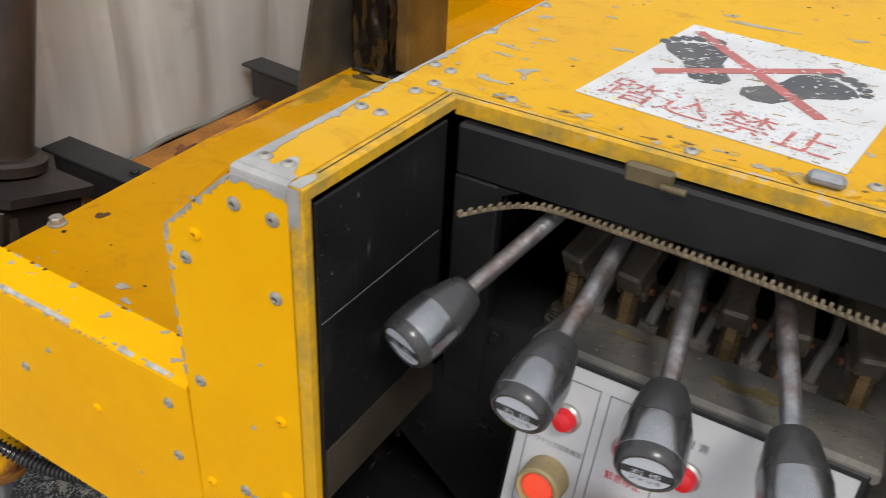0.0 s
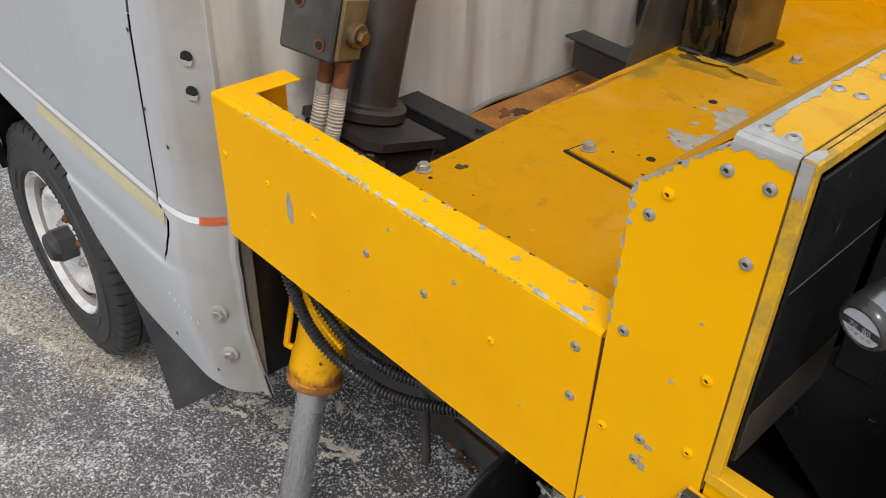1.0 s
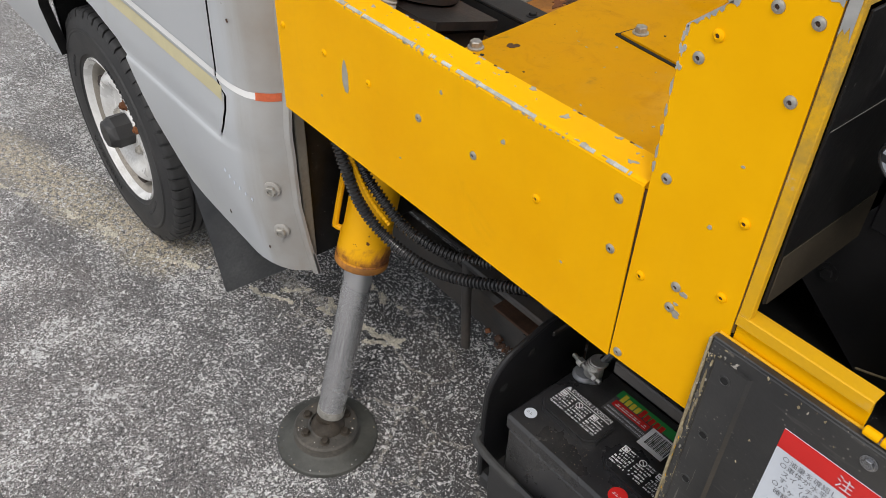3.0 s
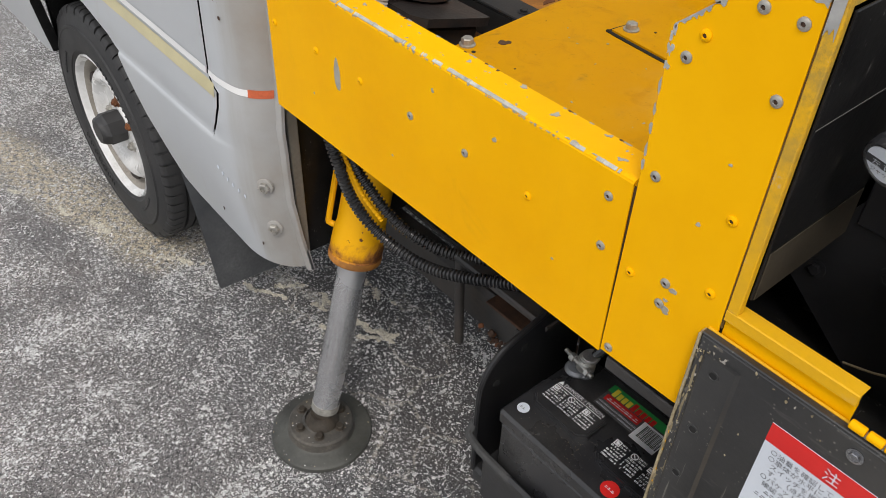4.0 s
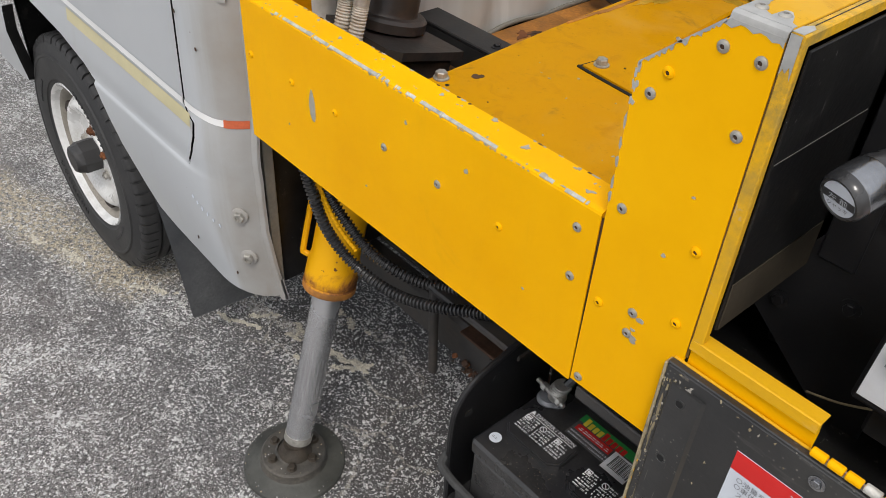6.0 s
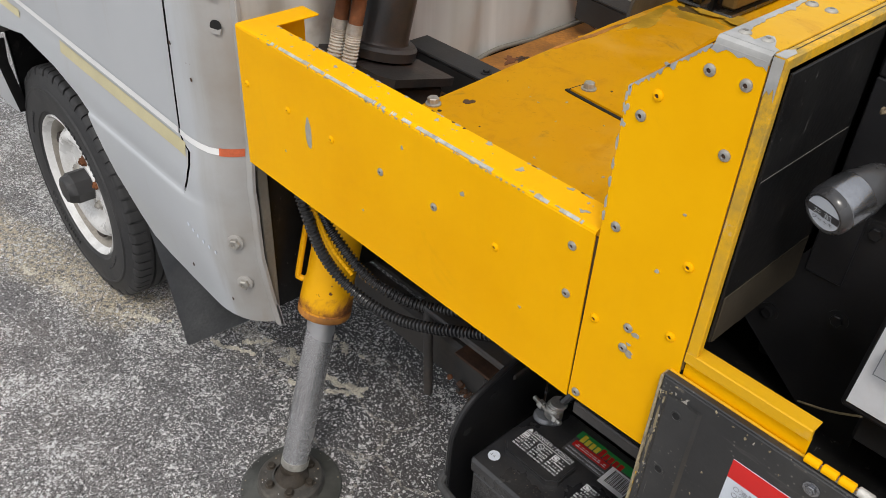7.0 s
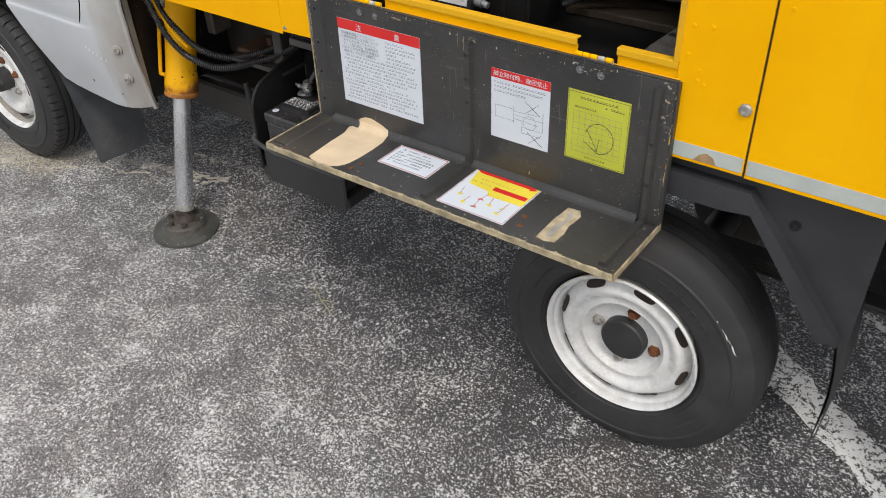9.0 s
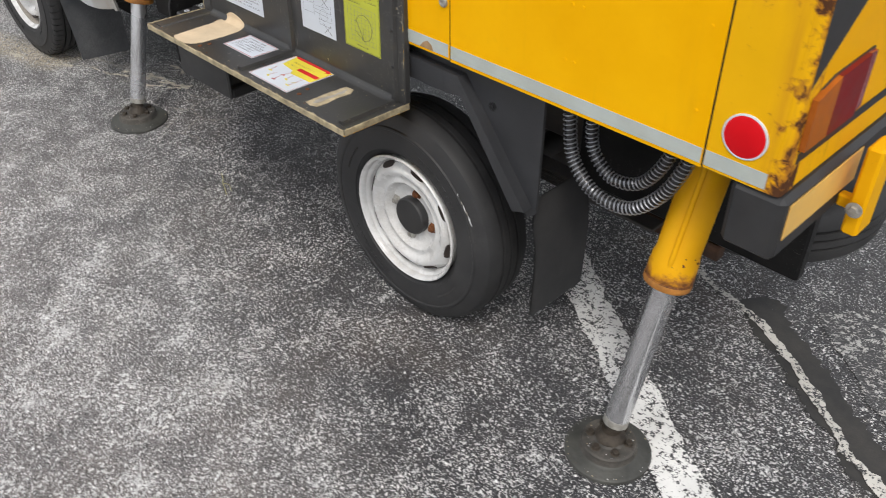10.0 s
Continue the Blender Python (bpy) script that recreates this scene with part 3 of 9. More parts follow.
# ---- mesh building ----
class Mesh:
    """Collects shapes, each with its material, and makes one object of them."""

    def __init__(self, *mats):
        self.mats, self.v, self.f, self.k, self.s = list(mats), [], [], [], []

    def slot(self, mat):
        if mat is None:
            return 0
        if mat not in self.mats:
            self.mats.append(mat)
        return self.mats.index(mat)

    def add(self, verts, faces, mat=None, smooth=True, m=None):
        o, k = len(self.v), self.slot(mat)
        self.v += [tuple(m @ Vector(p)) if m else tuple(p) for p in verts]
        self.f += [tuple(o + i for i in f) for f in faces]
        self.k += [k] * len(faces)
        self.s += [smooth] * len(faces)
        return self

    def box(self, lo, hi, b=0.002, mat=None, m=None):
        """A block from corner to corner with its edges broken by b."""
        lo, hi = [min(p) for p in zip(lo, hi)], [max(p) for p in zip(lo, hi)]
        b = min(b, 0.45 * min(h - l for l, h in zip(lo, hi)))
        verts, index = [], {}
        for c in range(8):
            sx = [(c >> a) & 1 for a in range(3)]
            for a in range(3):
                p = [(hi[i] - b if sx[i] else lo[i] + b) for i in range(3)]
                p[a] = hi[a] if sx[a] else lo[a]
                index[c, a] = len(verts)
                verts.append(p)
        faces = []
        for a in range(3):
            u, w = (a + 1) % 3, (a + 2) % 3
            for s in (0, 1):
                ring = [s << a | p << u | q << w for p, q in ((0, 0), (1, 0), (1, 1), (0, 1))]
                face = [index[c, a] for c in ring]
                faces.append(face if s else face[::-1])
            for p in (0, 1):
                for q in (0, 1):
                    c0, c1 = p << u | q << w, p << u | q << w | 1 << a
                    face = [index[c0, u], index[c1, u], index[c1, w], index[c0, w]]
                    faces.append(face if p == q else face[::-1])
        for c in range(8):
            face = [index[c, a] for a in range(3)]
            faces.append(face if bin(c).count("1") % 2 else face[::-1])
        return self.add(verts, faces, mat, False if b < 0.004 else True, m)

    def prism(self, poly, a, b, axis="y", mat=None, m=None):
        """A flat outline pushed from a to b along an axis. Outline in (x, z) for y, (x, y) for z, (y, z) for x."""
        at = {"y": lambda p, q: (p[0], q, p[1]), "z": lambda p, q: (p[0], p[1], q), "x": lambda p, q: (q, p[0], p[1])}[axis]
        n = len(poly)
        area = sum(poly[i][0] * poly[(i + 1) % n][1] - poly[(i + 1) % n][0] * poly[i][1] for i in range(n))
        if (area > 0) == (axis == "y"):
            poly = poly[::-1]
        a, b = min(a, b), max(a, b)
        verts = [at(p, a) for p in poly] + [at(p, b) for p in poly]
        faces = [tuple(range(n))[::-1], tuple(range(n, 2 * n))] + [(i, (i + 1) % n, n + (i + 1) % n, n + i) for i in range(n)]
        return self.add(verts, faces, mat, False, m)

    def spin(self, profile, m, seg=32, mat=None, closed=False, caps=True):
        """A profile of (radius, height) turned round the local z axis."""
        verts, faces, n = [], [], len(profile)
        for i in range(seg):
            c, s = math.cos(2 * math.pi * i / seg), math.sin(2 * math.pi * i / seg)
            verts += [(r * c, r * s, h) for r, h in profile]
        for i in range(seg):
            j = (i + 1) % seg
            for k in range(n if closed else n - 1):
                l = (k + 1) % n
                faces.append((i * n + k, j * n + k, j * n + l, i * n + l))
        if caps and not closed:
            for k, flip in ((0, True), (n - 1, False)):
                if profile[k][0] > 1e-5:
                    ring = [i * n + k for i in range(seg)]
                    faces.append(ring[::-1] if flip else ring)
        return self.add(verts, faces, mat, True, m)

    def rod(self, a, b, r, r2=None, seg=16, mat=None, bevel=0.0):
        """A round bar from a to b."""
        a, b = Vector(a), Vector(b)
        m = Matrix.Translation(a) @ (b - a).to_track_quat("Z", "Y").to_matrix().to_4x4()
        r2, h = r if r2 is None else r2, (b - a).length
        e = bevel
        prof = [(max(1e-4, r - e), 0), (r, e), (r2, h - e), (max(1e-4, r2 - e), h)] if e else [(r, 0), (r2, h)]
        return self.spin(prof, m, seg, mat)

    def sweep(self, points, r, seg=10, mat=None, ribs=0.0, pitch=0.008, ends=True):
        """A tube along a smooth line through points; ribs: the depth of its corrugation."""
        pts, n = [Vector(p) for p in points], len(points)
        line = []
        for i in range(n - 1):
            p0, p1, p2, p3 = pts[max(0, i - 1)], pts[i], pts[i + 1], pts[min(n - 1, i + 2)]
            steps = max(3, int((p2 - p1).length / (pitch / 4 if ribs else 0.012)))
            for k in range(steps):
                t = k / steps
                line.append(0.5 * ((2 * p1) + (p2 - p0) * t + (2 * p0 - 5 * p1 + 4 * p2 - p3) * t * t + (3 * p1 - p0 - 3 * p2 + p3) * t**3))
        line.append(pts[-1])
        verts, faces, side = [], [], None
        for i, p in enumerate(line):
            d = (line[min(i + 1, len(line) - 1)] - line[max(i - 1, 0)]).normalized()
            side = (d.cross(Vector((0.31, 0.2, 0.93))) if side is None else side - d * side.dot(d)).normalized()
            up = d.cross(side)
            rr = r - (ribs if ribs and i % 4 > 1 else 0.0)
            for k in range(seg):
                a = 2 * math.pi * k / seg
                verts.append(p + rr * (math.cos(a) * side + math.sin(a) * up))
        for i in range(len(line) - 1):
            for k in range(seg):
                l = (k + 1) % seg
                faces.append((i * seg + k, i * seg + l, (i + 1) * seg + l, (i + 1) * seg + k))
        faces.append(tuple(range(seg))[::-1])
        faces.append(tuple(range((len(line) - 1) * seg, len(line) * seg)))
        return self.add(verts, faces, mat)

    def sheet(self, rows, mat=None, smooth=True):
        """A skin over a grid of places."""
        n = len(rows[0])
        verts = [p for row in rows for p in row]
        faces = [(i * n + k, i * n + k + 1, (i + 1) * n + k + 1, (i + 1) * n + k) for i in range(len(rows) - 1) for k in range(n - 1)]
        return self.add(verts, faces, mat, smooth)

    def flat(self, poly, m, mat=None, thick=0.0006):
        """A thin plate lying on the local xy plane of m."""
        return self.prism(poly, 0.0, thick, "z", mat, m)

    def words(self, text, m, size, mat=None, align="LEFT", wide=1.0, lift=0.0008):
        """Lettering on the local xy plane of m."""
        curve = bpy.data.curves.new("lettering", "FONT")
        curve.body, curve.size, curve.align_x, curve.resolution_u = text, size, align, 2
        curve.extrude = 0.0
        tmp = bpy.data.objects.new("lettering", curve)
        me = bpy.data.meshes.new_from_object(tmp)
        verts = [(v.co.x * wide, v.co.y, lift) for v in me.vertices]
        self.add(verts, [tuple(p.vertices) for p in me.polygons], mat, False, m)
        bpy.data.objects.remove(tmp)
        bpy.data.curves.remove(curve)
        bpy.data.meshes.remove(me)
        return self

    def data(self, name, angle=34):
        me = bpy.data.meshes.new(name)
        me.from_pydata([tuple(p) for p in self.v], [], self.f)
        for mat in self.mats:
            me.materials.append(mat)
        me.polygons.foreach_set("material_index", self.k)
        me.polygons.foreach_set("use_smooth", self.s)
        me.update()
        me.set_sharp_from_angle(angle=radians(angle))
        return me


def part(name, mesh, parent, label="", at=None):
    """One mesh object under a thing or a part."""
    ob = new(name, mesh.data(name) if isinstance(mesh, Mesh) else mesh)
    if at is not None:
        ob.matrix_basis = at
    ob.parent = parent
    return tagged(ob, label)


def stuff(name, mesh, parent, label=""):
    """Many small pieces, joined."""
    return tagged(part(name, mesh, parent, label), kind="stuff")


def thing(name, label, category, mesh=None, group="", kind=""):
    ob = new(name, mesh.data(name) if mesh else None)
    return tagged(ob, label, category, group, kind)


def settle(root, base):
    """Moves an Empty to the foot of its thing and leaves the parts where they stand."""
    root.matrix_basis = Matrix.Translation(base)
    for child in root.children:
        child.matrix_basis = Matrix.Translation(-Vector(base)) @ child.matrix_basis
    return root


def blob(cx, cy, rx, ry, n, rng, rough=0.35):
    """A ragged closed outline."""
    ph = [rng.uniform(0, 6.28) for _ in range(3)]
    out = []
    for i in range(n):
        a = 2 * math.pi * i / n
        k = 1 + rough * (0.5 * math.sin(2 * a + ph[0]) + 0.35 * math.sin(3 * a + ph[1]) + 0.3 * math.sin(5 * a + ph[2])) + rng.uniform(-rough, rough) * 0.3
        out.append((cx + rx * k * math.cos(a), cy + ry * k * math.sin(a)))
    return out


FRONT = Matrix(((1, 0, 0, 0), (0, 0, -1, 0), (0, 1, 0, 0), (0, 0, 0, 1)))  # local xy lies on the truck's flank, facing out


def flank(y):
    return Matrix.Translation((0, y, 0)) @ FRONT


# ---- ground ----
def ground_sheet():
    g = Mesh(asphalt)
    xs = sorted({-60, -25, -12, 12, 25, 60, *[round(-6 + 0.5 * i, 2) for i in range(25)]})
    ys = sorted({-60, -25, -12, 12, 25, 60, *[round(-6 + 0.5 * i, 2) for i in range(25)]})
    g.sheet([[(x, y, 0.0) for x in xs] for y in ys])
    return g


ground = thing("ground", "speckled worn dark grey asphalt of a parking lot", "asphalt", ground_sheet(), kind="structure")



def chip(g, rnd, x, y, s, tilt=0.10, flat=1.0):
    """One angular stone: an uneven polygon with a low peak."""
    a0, k = rnd.uniform(0, 6.28), rnd.choice((4, 5, 5, 6))
    long = rnd.uniform(0.5, 1.0) * flat
    tx, ty = rnd.gauss(0, tilt), rnd.gauss(0, tilt)
    o, ca, sa = len(g.v), math.cos(a0), math.sin(a0)
    for i in range(k):
        a = 6.283 * i / k + rnd.uniform(-0.35, 0.35)
        u, v = s * math.cos(a), s * math.sin(a) * long
        dx, dy = u * ca - v * sa, u * sa + v * ca
        g.v.append((x + dx, y + dy, 0.0009 + dx * tx + dy * ty))
    g.v.append((x, y, 0.0009 + 0.30 * s))
    for i in range(k):
        g.f.append((o + i, o + (i + 1) % k, o + k))
        g.k.append(0)
        g.s.append(False)


def stone_chips():
    """Small angular stones worn bare of binder, in drifts, thickest out on the open lot."""
    rnd = random.Random(2024)
    g = Mesh(stone_chip)
    for _ in range(205000):
        x, y = rnd.uniform(-3.0, 3.1), rnd.uniform(-1.15, 1.0)
        d = 0.36 + 0.45 * noise.noise((x * 1.3, y * 1.3, 3.0)) + 0.7 * noise.noise((x * 4.5, y * 4.5, 7.0)) + 0.75 * noise.noise((x * 16, y * 16, 1.0)) + 0.45 * noise.noise((x * 45, y * 45, 2.0))
        if rnd.random() > d:
            continue
        big = rnd.random()
        chip(g, rnd, x, y, 0.0012 + 0.0023 * rnd.random() ** 2 if big < 0.78 else rnd.uniform(0.0030, 0.0056), 0.16)
    return g


def crumbled_cracks():
    """Pale crumbs broken out along the cracks behind the front wheel and beside the jack."""
    rnd = random.Random(77)
    g = Mesh(crumb_tan)
    paths = (((-2.45, -0.30), (-2.1, -0.14), (-1.88, -0.064), (-1.676, 0.036), (-1.456, 0.150), (-1.30, 0.245), (-1.093, 0.323), (-0.97, 0.375)),
             ((-1.386, 0.261), (-1.293, 0.295), (-1.209, 0.300), (-1.125, 0.346), (-1.026, 0.356), (-0.985, 0.408)),
             ((-1.209, 0.300), (-1.13, 0.262), (-1.059, 0.279), (-0.991, 0.310), (-0.985, 0.408)), ((-1.293, 0.295), (-1.282, 0.37), (-1.18, 0.44), (-1.059, 0.487)))
    for path in paths:
        for (x0, y0), (x1, y1) in zip(path, path[1:]):
            k = math.hypot(x1 - x0, y1 - y0)
            for i in range(int(k * 1500)):
                t = rnd.random()
                x, y = x0 + (x1 - x0) * t, y0 + (y1 - y0) * t
                x += 0.05 * noise.noise((x * 6, y * 6, 1.0)) + 0.02 * noise.noise((x * 22, y * 22, 4.0))
                y += 0.05 * noise.noise((x * 6, y * 6, 8.0)) + 0.02 * noise.noise((x * 22, y * 22, 6.0))
                if noise.noise((x * 13, y * 13, 5.0)) < -0.12:
                    continue
                w = 0.003 + 0.006 * max(0.0, noise.noise((x * 9, y * 9, 2.0)))
                chip(g, rnd, x + rnd.gauss(0, w), y + rnd.gauss(0, w), rnd.uniform(0.0018, 0.0062), 0.12)
    return g


stalk = Mesh(straw).sweep([(-0.135, 0.040, 0.004), (-0.085, 0.018, 0.010), (-0.055, -0.002, 0.009), (-0.010, -0.020, 0.012), (0.020, -0.034, 0.004)], 0.0016, 6)
stalk.sweep([(-0.055, -0.002, 0.009), (-0.020, 0.006, 0.014), (0.012, -0.006, 0.005)], 0.0012, 6)
thing("grass_stalk", "dry yellow-green grass stalk lying on the asphalt", "grass", stalk)
thing("cracked_crumbs", "pale tan crumbs along cracks in the asphalt", "crack", crumbled_cracks(), kind="stuff")
thing("stone_chips", "pale angular stone chips scattered over the asphalt", "gravel", stone_chips(), kind="stuff")


def ragged_strip(a, b, width, steps, seed, waver=0.1, z=0.004, mat=None, bend=0.0):
    """A worn strip on the ground between two places, with an uneven edge."""
    rng = random.Random(seed)
    a, b = Vector((*a, 0)), Vector((*b, 0))
    d = (b - a).normalized()
    n = Vector((-d.y, d.x, 0))
    left, right = [], []
    for i in range(steps + 1):
        p = a.lerp(b, i / steps) + n * (bend * math.sin(math.pi * 3 * i / steps) + rng.uniform(-bend, bend) * 0.5)
        u = (b - a).length * i / steps
        edge = [waver * (1.5 * noise.noise((u * 9, seed, k)) + 0.8 * noise.noise((u * 40, seed, k + 5.0)) + rng.uniform(-0.2, 0.2)) for k in (0.0, 9.0)]
        left.append(p + n * width * (0.5 + edge[0]) + Vector((0, 0, z)))
        right.append(p - n * width * (0.5 + edge[1]) + Vector((0, 0, z)))
    return Mesh(mat).sheet([right, left], mat, False)


part("road_line", ragged_strip((0.95, 0.818), (3.0, -0.562), 0.128, 150, 3, 0.10, mat=line_white), ground, "worn white painted parking line")
part("road_line", ragged_strip((2.11, 1.06), (2.95, 0.34), 0.29, 60, 8, 0.06, mat=line_pale), ground, "pale worn remains of a road marking")
part("tar_seam", ragged_strip((1.83, 0.875), (2.83, 0.185), 0.130, 140, 12, 0.24, 0.003, tar, 0.004), ground, "dark smooth tar beside the crack")
part("crack", ragged_strip((1.45, 0.945), (1.95, 0.762), 0.024, 60, 5, 0.35, 0.005, crack_fill, 0.006), ground, "pale gritty crack in asphalt")
part("crack", ragged_strip((1.95, 0.762), (2.75, 0.205), 0.030, 90, 6, 0.35, 0.005, crack_fill, 0.008), ground, "pale gritty crack in asphalt")

# ---- the truck ----
truck = thing("aerial_work_truck", "small grey truck with yellow lift bodywork and outriggers, standing on asphalt", "truck")

TOP, LIPY, DECK = 1.512, 0.205, 1.12
OPEN_L, OPEN_R, SILL = 0.134, 1.106, 1.158
rng = random.Random(11)


def rivet_mesh(mat, r=0.0063, pin=None):
    m = Mesh(mat)
    m.spin([(r, 0.0), (r * 0.96, 0.0012), (r * 0.7, 0.0026), (r * 0.42, 0.0030), (r * 0.36, 0.0014)], Matrix(), 16, mat, caps=False)
    m.spin([(r * 0.37, 0.0013), (r * 0.2, 0.0016), (0.0001, 0.0019)], Matrix(), 12, rust_dark, caps=False)
    return m.data("rivet")


RIVET_GREY, RIVET_YELLOW = rivet_mesh(zinc_dull), rivet_mesh(yellow)


def rivets(panel, spots, y, mesh):
    for x, z in spots:
        part("rivet", mesh, panel, at=Matrix.Translation((x, y, z)) @ FRONT)


def bolt_mesh(r=0.011, h=0.009, mat=None, washer=1.6):
    m = Mesh(mat)
    m.spin([(r * washer, 0), (r * washer, 0.002), (r * 1.05, 0.0025)], Matrix(), 18, mat)
    m.spin([(r, 0.002), (r, h - 0.0015), (r * 0.86, h), (0.0001, h)], Matrix(), 6, mat)
    return m.data("bolt", 25)


BOLT_DECK = bolt_mesh(0.0135, 0.011, zinc_dull, 1.32)
BOLT_ZINC, BOLT_BLACK, BOLT_RUST = bolt_mesh(mat=zinc_dull), bolt_mesh(mat=black_paint), bolt_mesh(0.010, 0.012, rust)


def chip_edge(mesh, x0, x1, z, m, dens, seed, depth=0.010, mat=None, size=0.02):
    """Ragged chips of lost paint along an edge."""
    r = random.Random(seed)
    x = x0
    while x < x1:
        w = r.uniform(0.3, 1.6) * size
        if r.random() < dens:
            d = depth * r.uniform(0.35, 1.2)
            up = [(x + w * t, z - d * (0.25 + 0.75 * math.sin(math.pi * min(1, max(0, t)))) * r.uniform(0.5, 1.1)) for t in (0.0, 0.18, 0.35, 0.5, 0.68, 0.85, 1.0)]
            mesh.flat([(x, z), *up, (x + w, z)][::-1], m, mat, 0.0006)
        x += w * r.uniform(0.7, 1.5)


# low side panel over the front outrigger
def low_panel():
    x0, x1, z0, z1 = -0.786, -0.0255, 0.990, 1.2535
    p = Mesh(yellow)
    p.box((x0, 0.0, z0), (x1, 0.003, z1 - 0.004), 0.0008)
    bend = [(0.0, z1 - 0.006), (0.0012, z1 - 0.0022), (0.0045, z1 - 0.0003), (0.008, z1), (0.050, z1), (0.050, z1 - 0.003), (0.006, z1 - 0.003), (0.003, z1 - 0.008)]
    p.prism(bend, x0, x1, "x")
    p.box((x0, 0.003, z0 + 0.01), (x0 + 0.003, 0.135, z1 - 0.0035), 0.0008)
    p.box((x0, 0.0495, z1 - 0.003), (x0 + 0.048, 0.135, z1 + 0.0002), 0.0008)
    ob = part("side_panel", p, truck, "yellow painted steel side panel with chipped top edge")
    rivets(ob, [(-0.766, 1.153), (-0.644, 1.152), (-0.527, 1.150), (-0.173, 1.147)], 0.0, RIVET_YELLOW)
    rivets(ob, [(-0.407, 1.149), (-0.291, 1.148), (-0.054, 1.217), (-0.052, 1.147)], 0.0, RIVET_GREY)
    c = Mesh(primer)
    side, over = flank(0.0), Matrix.Translation((0, 0, z1))
    chip_edge(c, -0.74, -0.03, z1 - 0.002, side, 0.16, 21, 0.0045, primer, 0.007)
    chip_edge(c, -0.56, -0.10, z1 - 0.003, side, 0.2, 22, 0.0030, primer, 0.004)
    rb = random.Random(61)
    x = x0 + 0.02
    while x < x1 - 0.003:
        w = rb.uniform(0.0007, 0.0014)
        run = noise.noise((x * 9, 0.0, 5.0)) + 0.6 * noise.noise((x * 40, 2.0, 5.0)) + 0.5 * noise.noise((x * 130, 6.0, 5.0))
        if run > -0.30 + 0.30 * max(0.0, -(x + 0.50) * 4) + 0.9 * max(0.0, (x + 0.20) * 4):
            h = max(0.0002, 0.0008 + 0.0016 * noise.noise((x * 75, 1.0, 0.0)) + rb.uniform(-0.0004, 0.0004))
            k = max(0.0, -0.0012 + 0.0062 * noise.noise((x * 30, 4.0, 0.0)) + 0.0050 * noise.noise((x * 90, 4.0, 3.0)) + 0.0026 * noise.noise((x * 260, 4.0, 3.0)) + rb.uniform(-0.0005, 0.0005))
            c.prism([(0.0008, z1 - 0.0024 - 0.4 * h), (0.0009, z1 - 0.0018), (0.0020, z1 - 0.0009), (0.0040, z1 + 0.0002), (0.0050 + k, z1 + 0.0005), (0.0050 + k * 0.8, z1 - 0.0009), (0.0024, z1 - 0.0030)], x, x + w, "x", rubbed_fold if k < 0.0010 else primer)
        x += w
    chip_edge(c, -0.72, -0.03, 0.0, Matrix.Translation((0, 0.0035, z1 - 0.0004)) @ Matrix.Diagonal((1, -1, 1, 1)), 0.10, 23, 0.004, primer, 0.006)
    x = x0 + 0.04
    while x < x1 - 0.004:
        w = rb.uniform(0.003, 0.010)
        k = 0.0012 + 0.0028 * noise.noise((x * 28, 7.0, 1.0)) + rb.uniform(-0.0006, 0.0006)
        if k > 0.0016:
            c.flat([(x, 0.0502 - k), (x + w * 0.4, 0.0500 - k * rb.uniform(0.8, 1.6)), (x + w, 0.0502 - k * 0.6), (x + w, 0.0504), (x, 0.0504)], over, rb.choice((primer, primer, rust_dark)), 0.0004)
        x += w * rb.uniform(1.0, 1.6)
    for _ in range(26):
        x, y, s = rb.uniform(x0 + 0.02, x1 - 0.01), rb.uniform(0.009, 0.046), rb.uniform(0.0005, 0.0022)
        c.flat(blob(x, y, s * rb.uniform(0.8, 2.0), s, 10, rb, 0.8), over, primer, 0.0003)
    c.flat(blob(-0.588, 1.134, 0.008, 0.027, 18, rng, 0.15), side, primer)
    for x, z, s in ((-0.238, 1.196, 0.004), (-0.36, 1.21, 0.003), (-0.12, 1.08, 0.002), (-0.66, 1.07, 0.002), (-0.45, 1.06, 0.002)):
        c.flat(blob(x, z, s, s, 9, rng), side, primer)
    for x, y, s in ((-0.17, 0.030, 0.006), (-0.10, 0.045, 0.004), (-0.33, 0.036, 0.004), (-0.55, 0.03, 0.004), (-0.62, 0.04, 0.003), (-0.06, 0.02, 0.005), (-0.24, 0.046, 0.005)):
        c.flat(blob(x, y, s * 1.0, s * 0.7, 18, rng, 0.7), over, primer)
    stuff("chipped_paint", c, ob, "grey primer showing through chipped paint")
    part("joint_gap", Mesh(rust_dark).box((x1 - 0.004, 0.0032, z0 + 0.01), (x1 + 0.010, 0.006, z1 - 0.010), 0.0), ob, "rusty dark gap at the panel joint")
    return ob


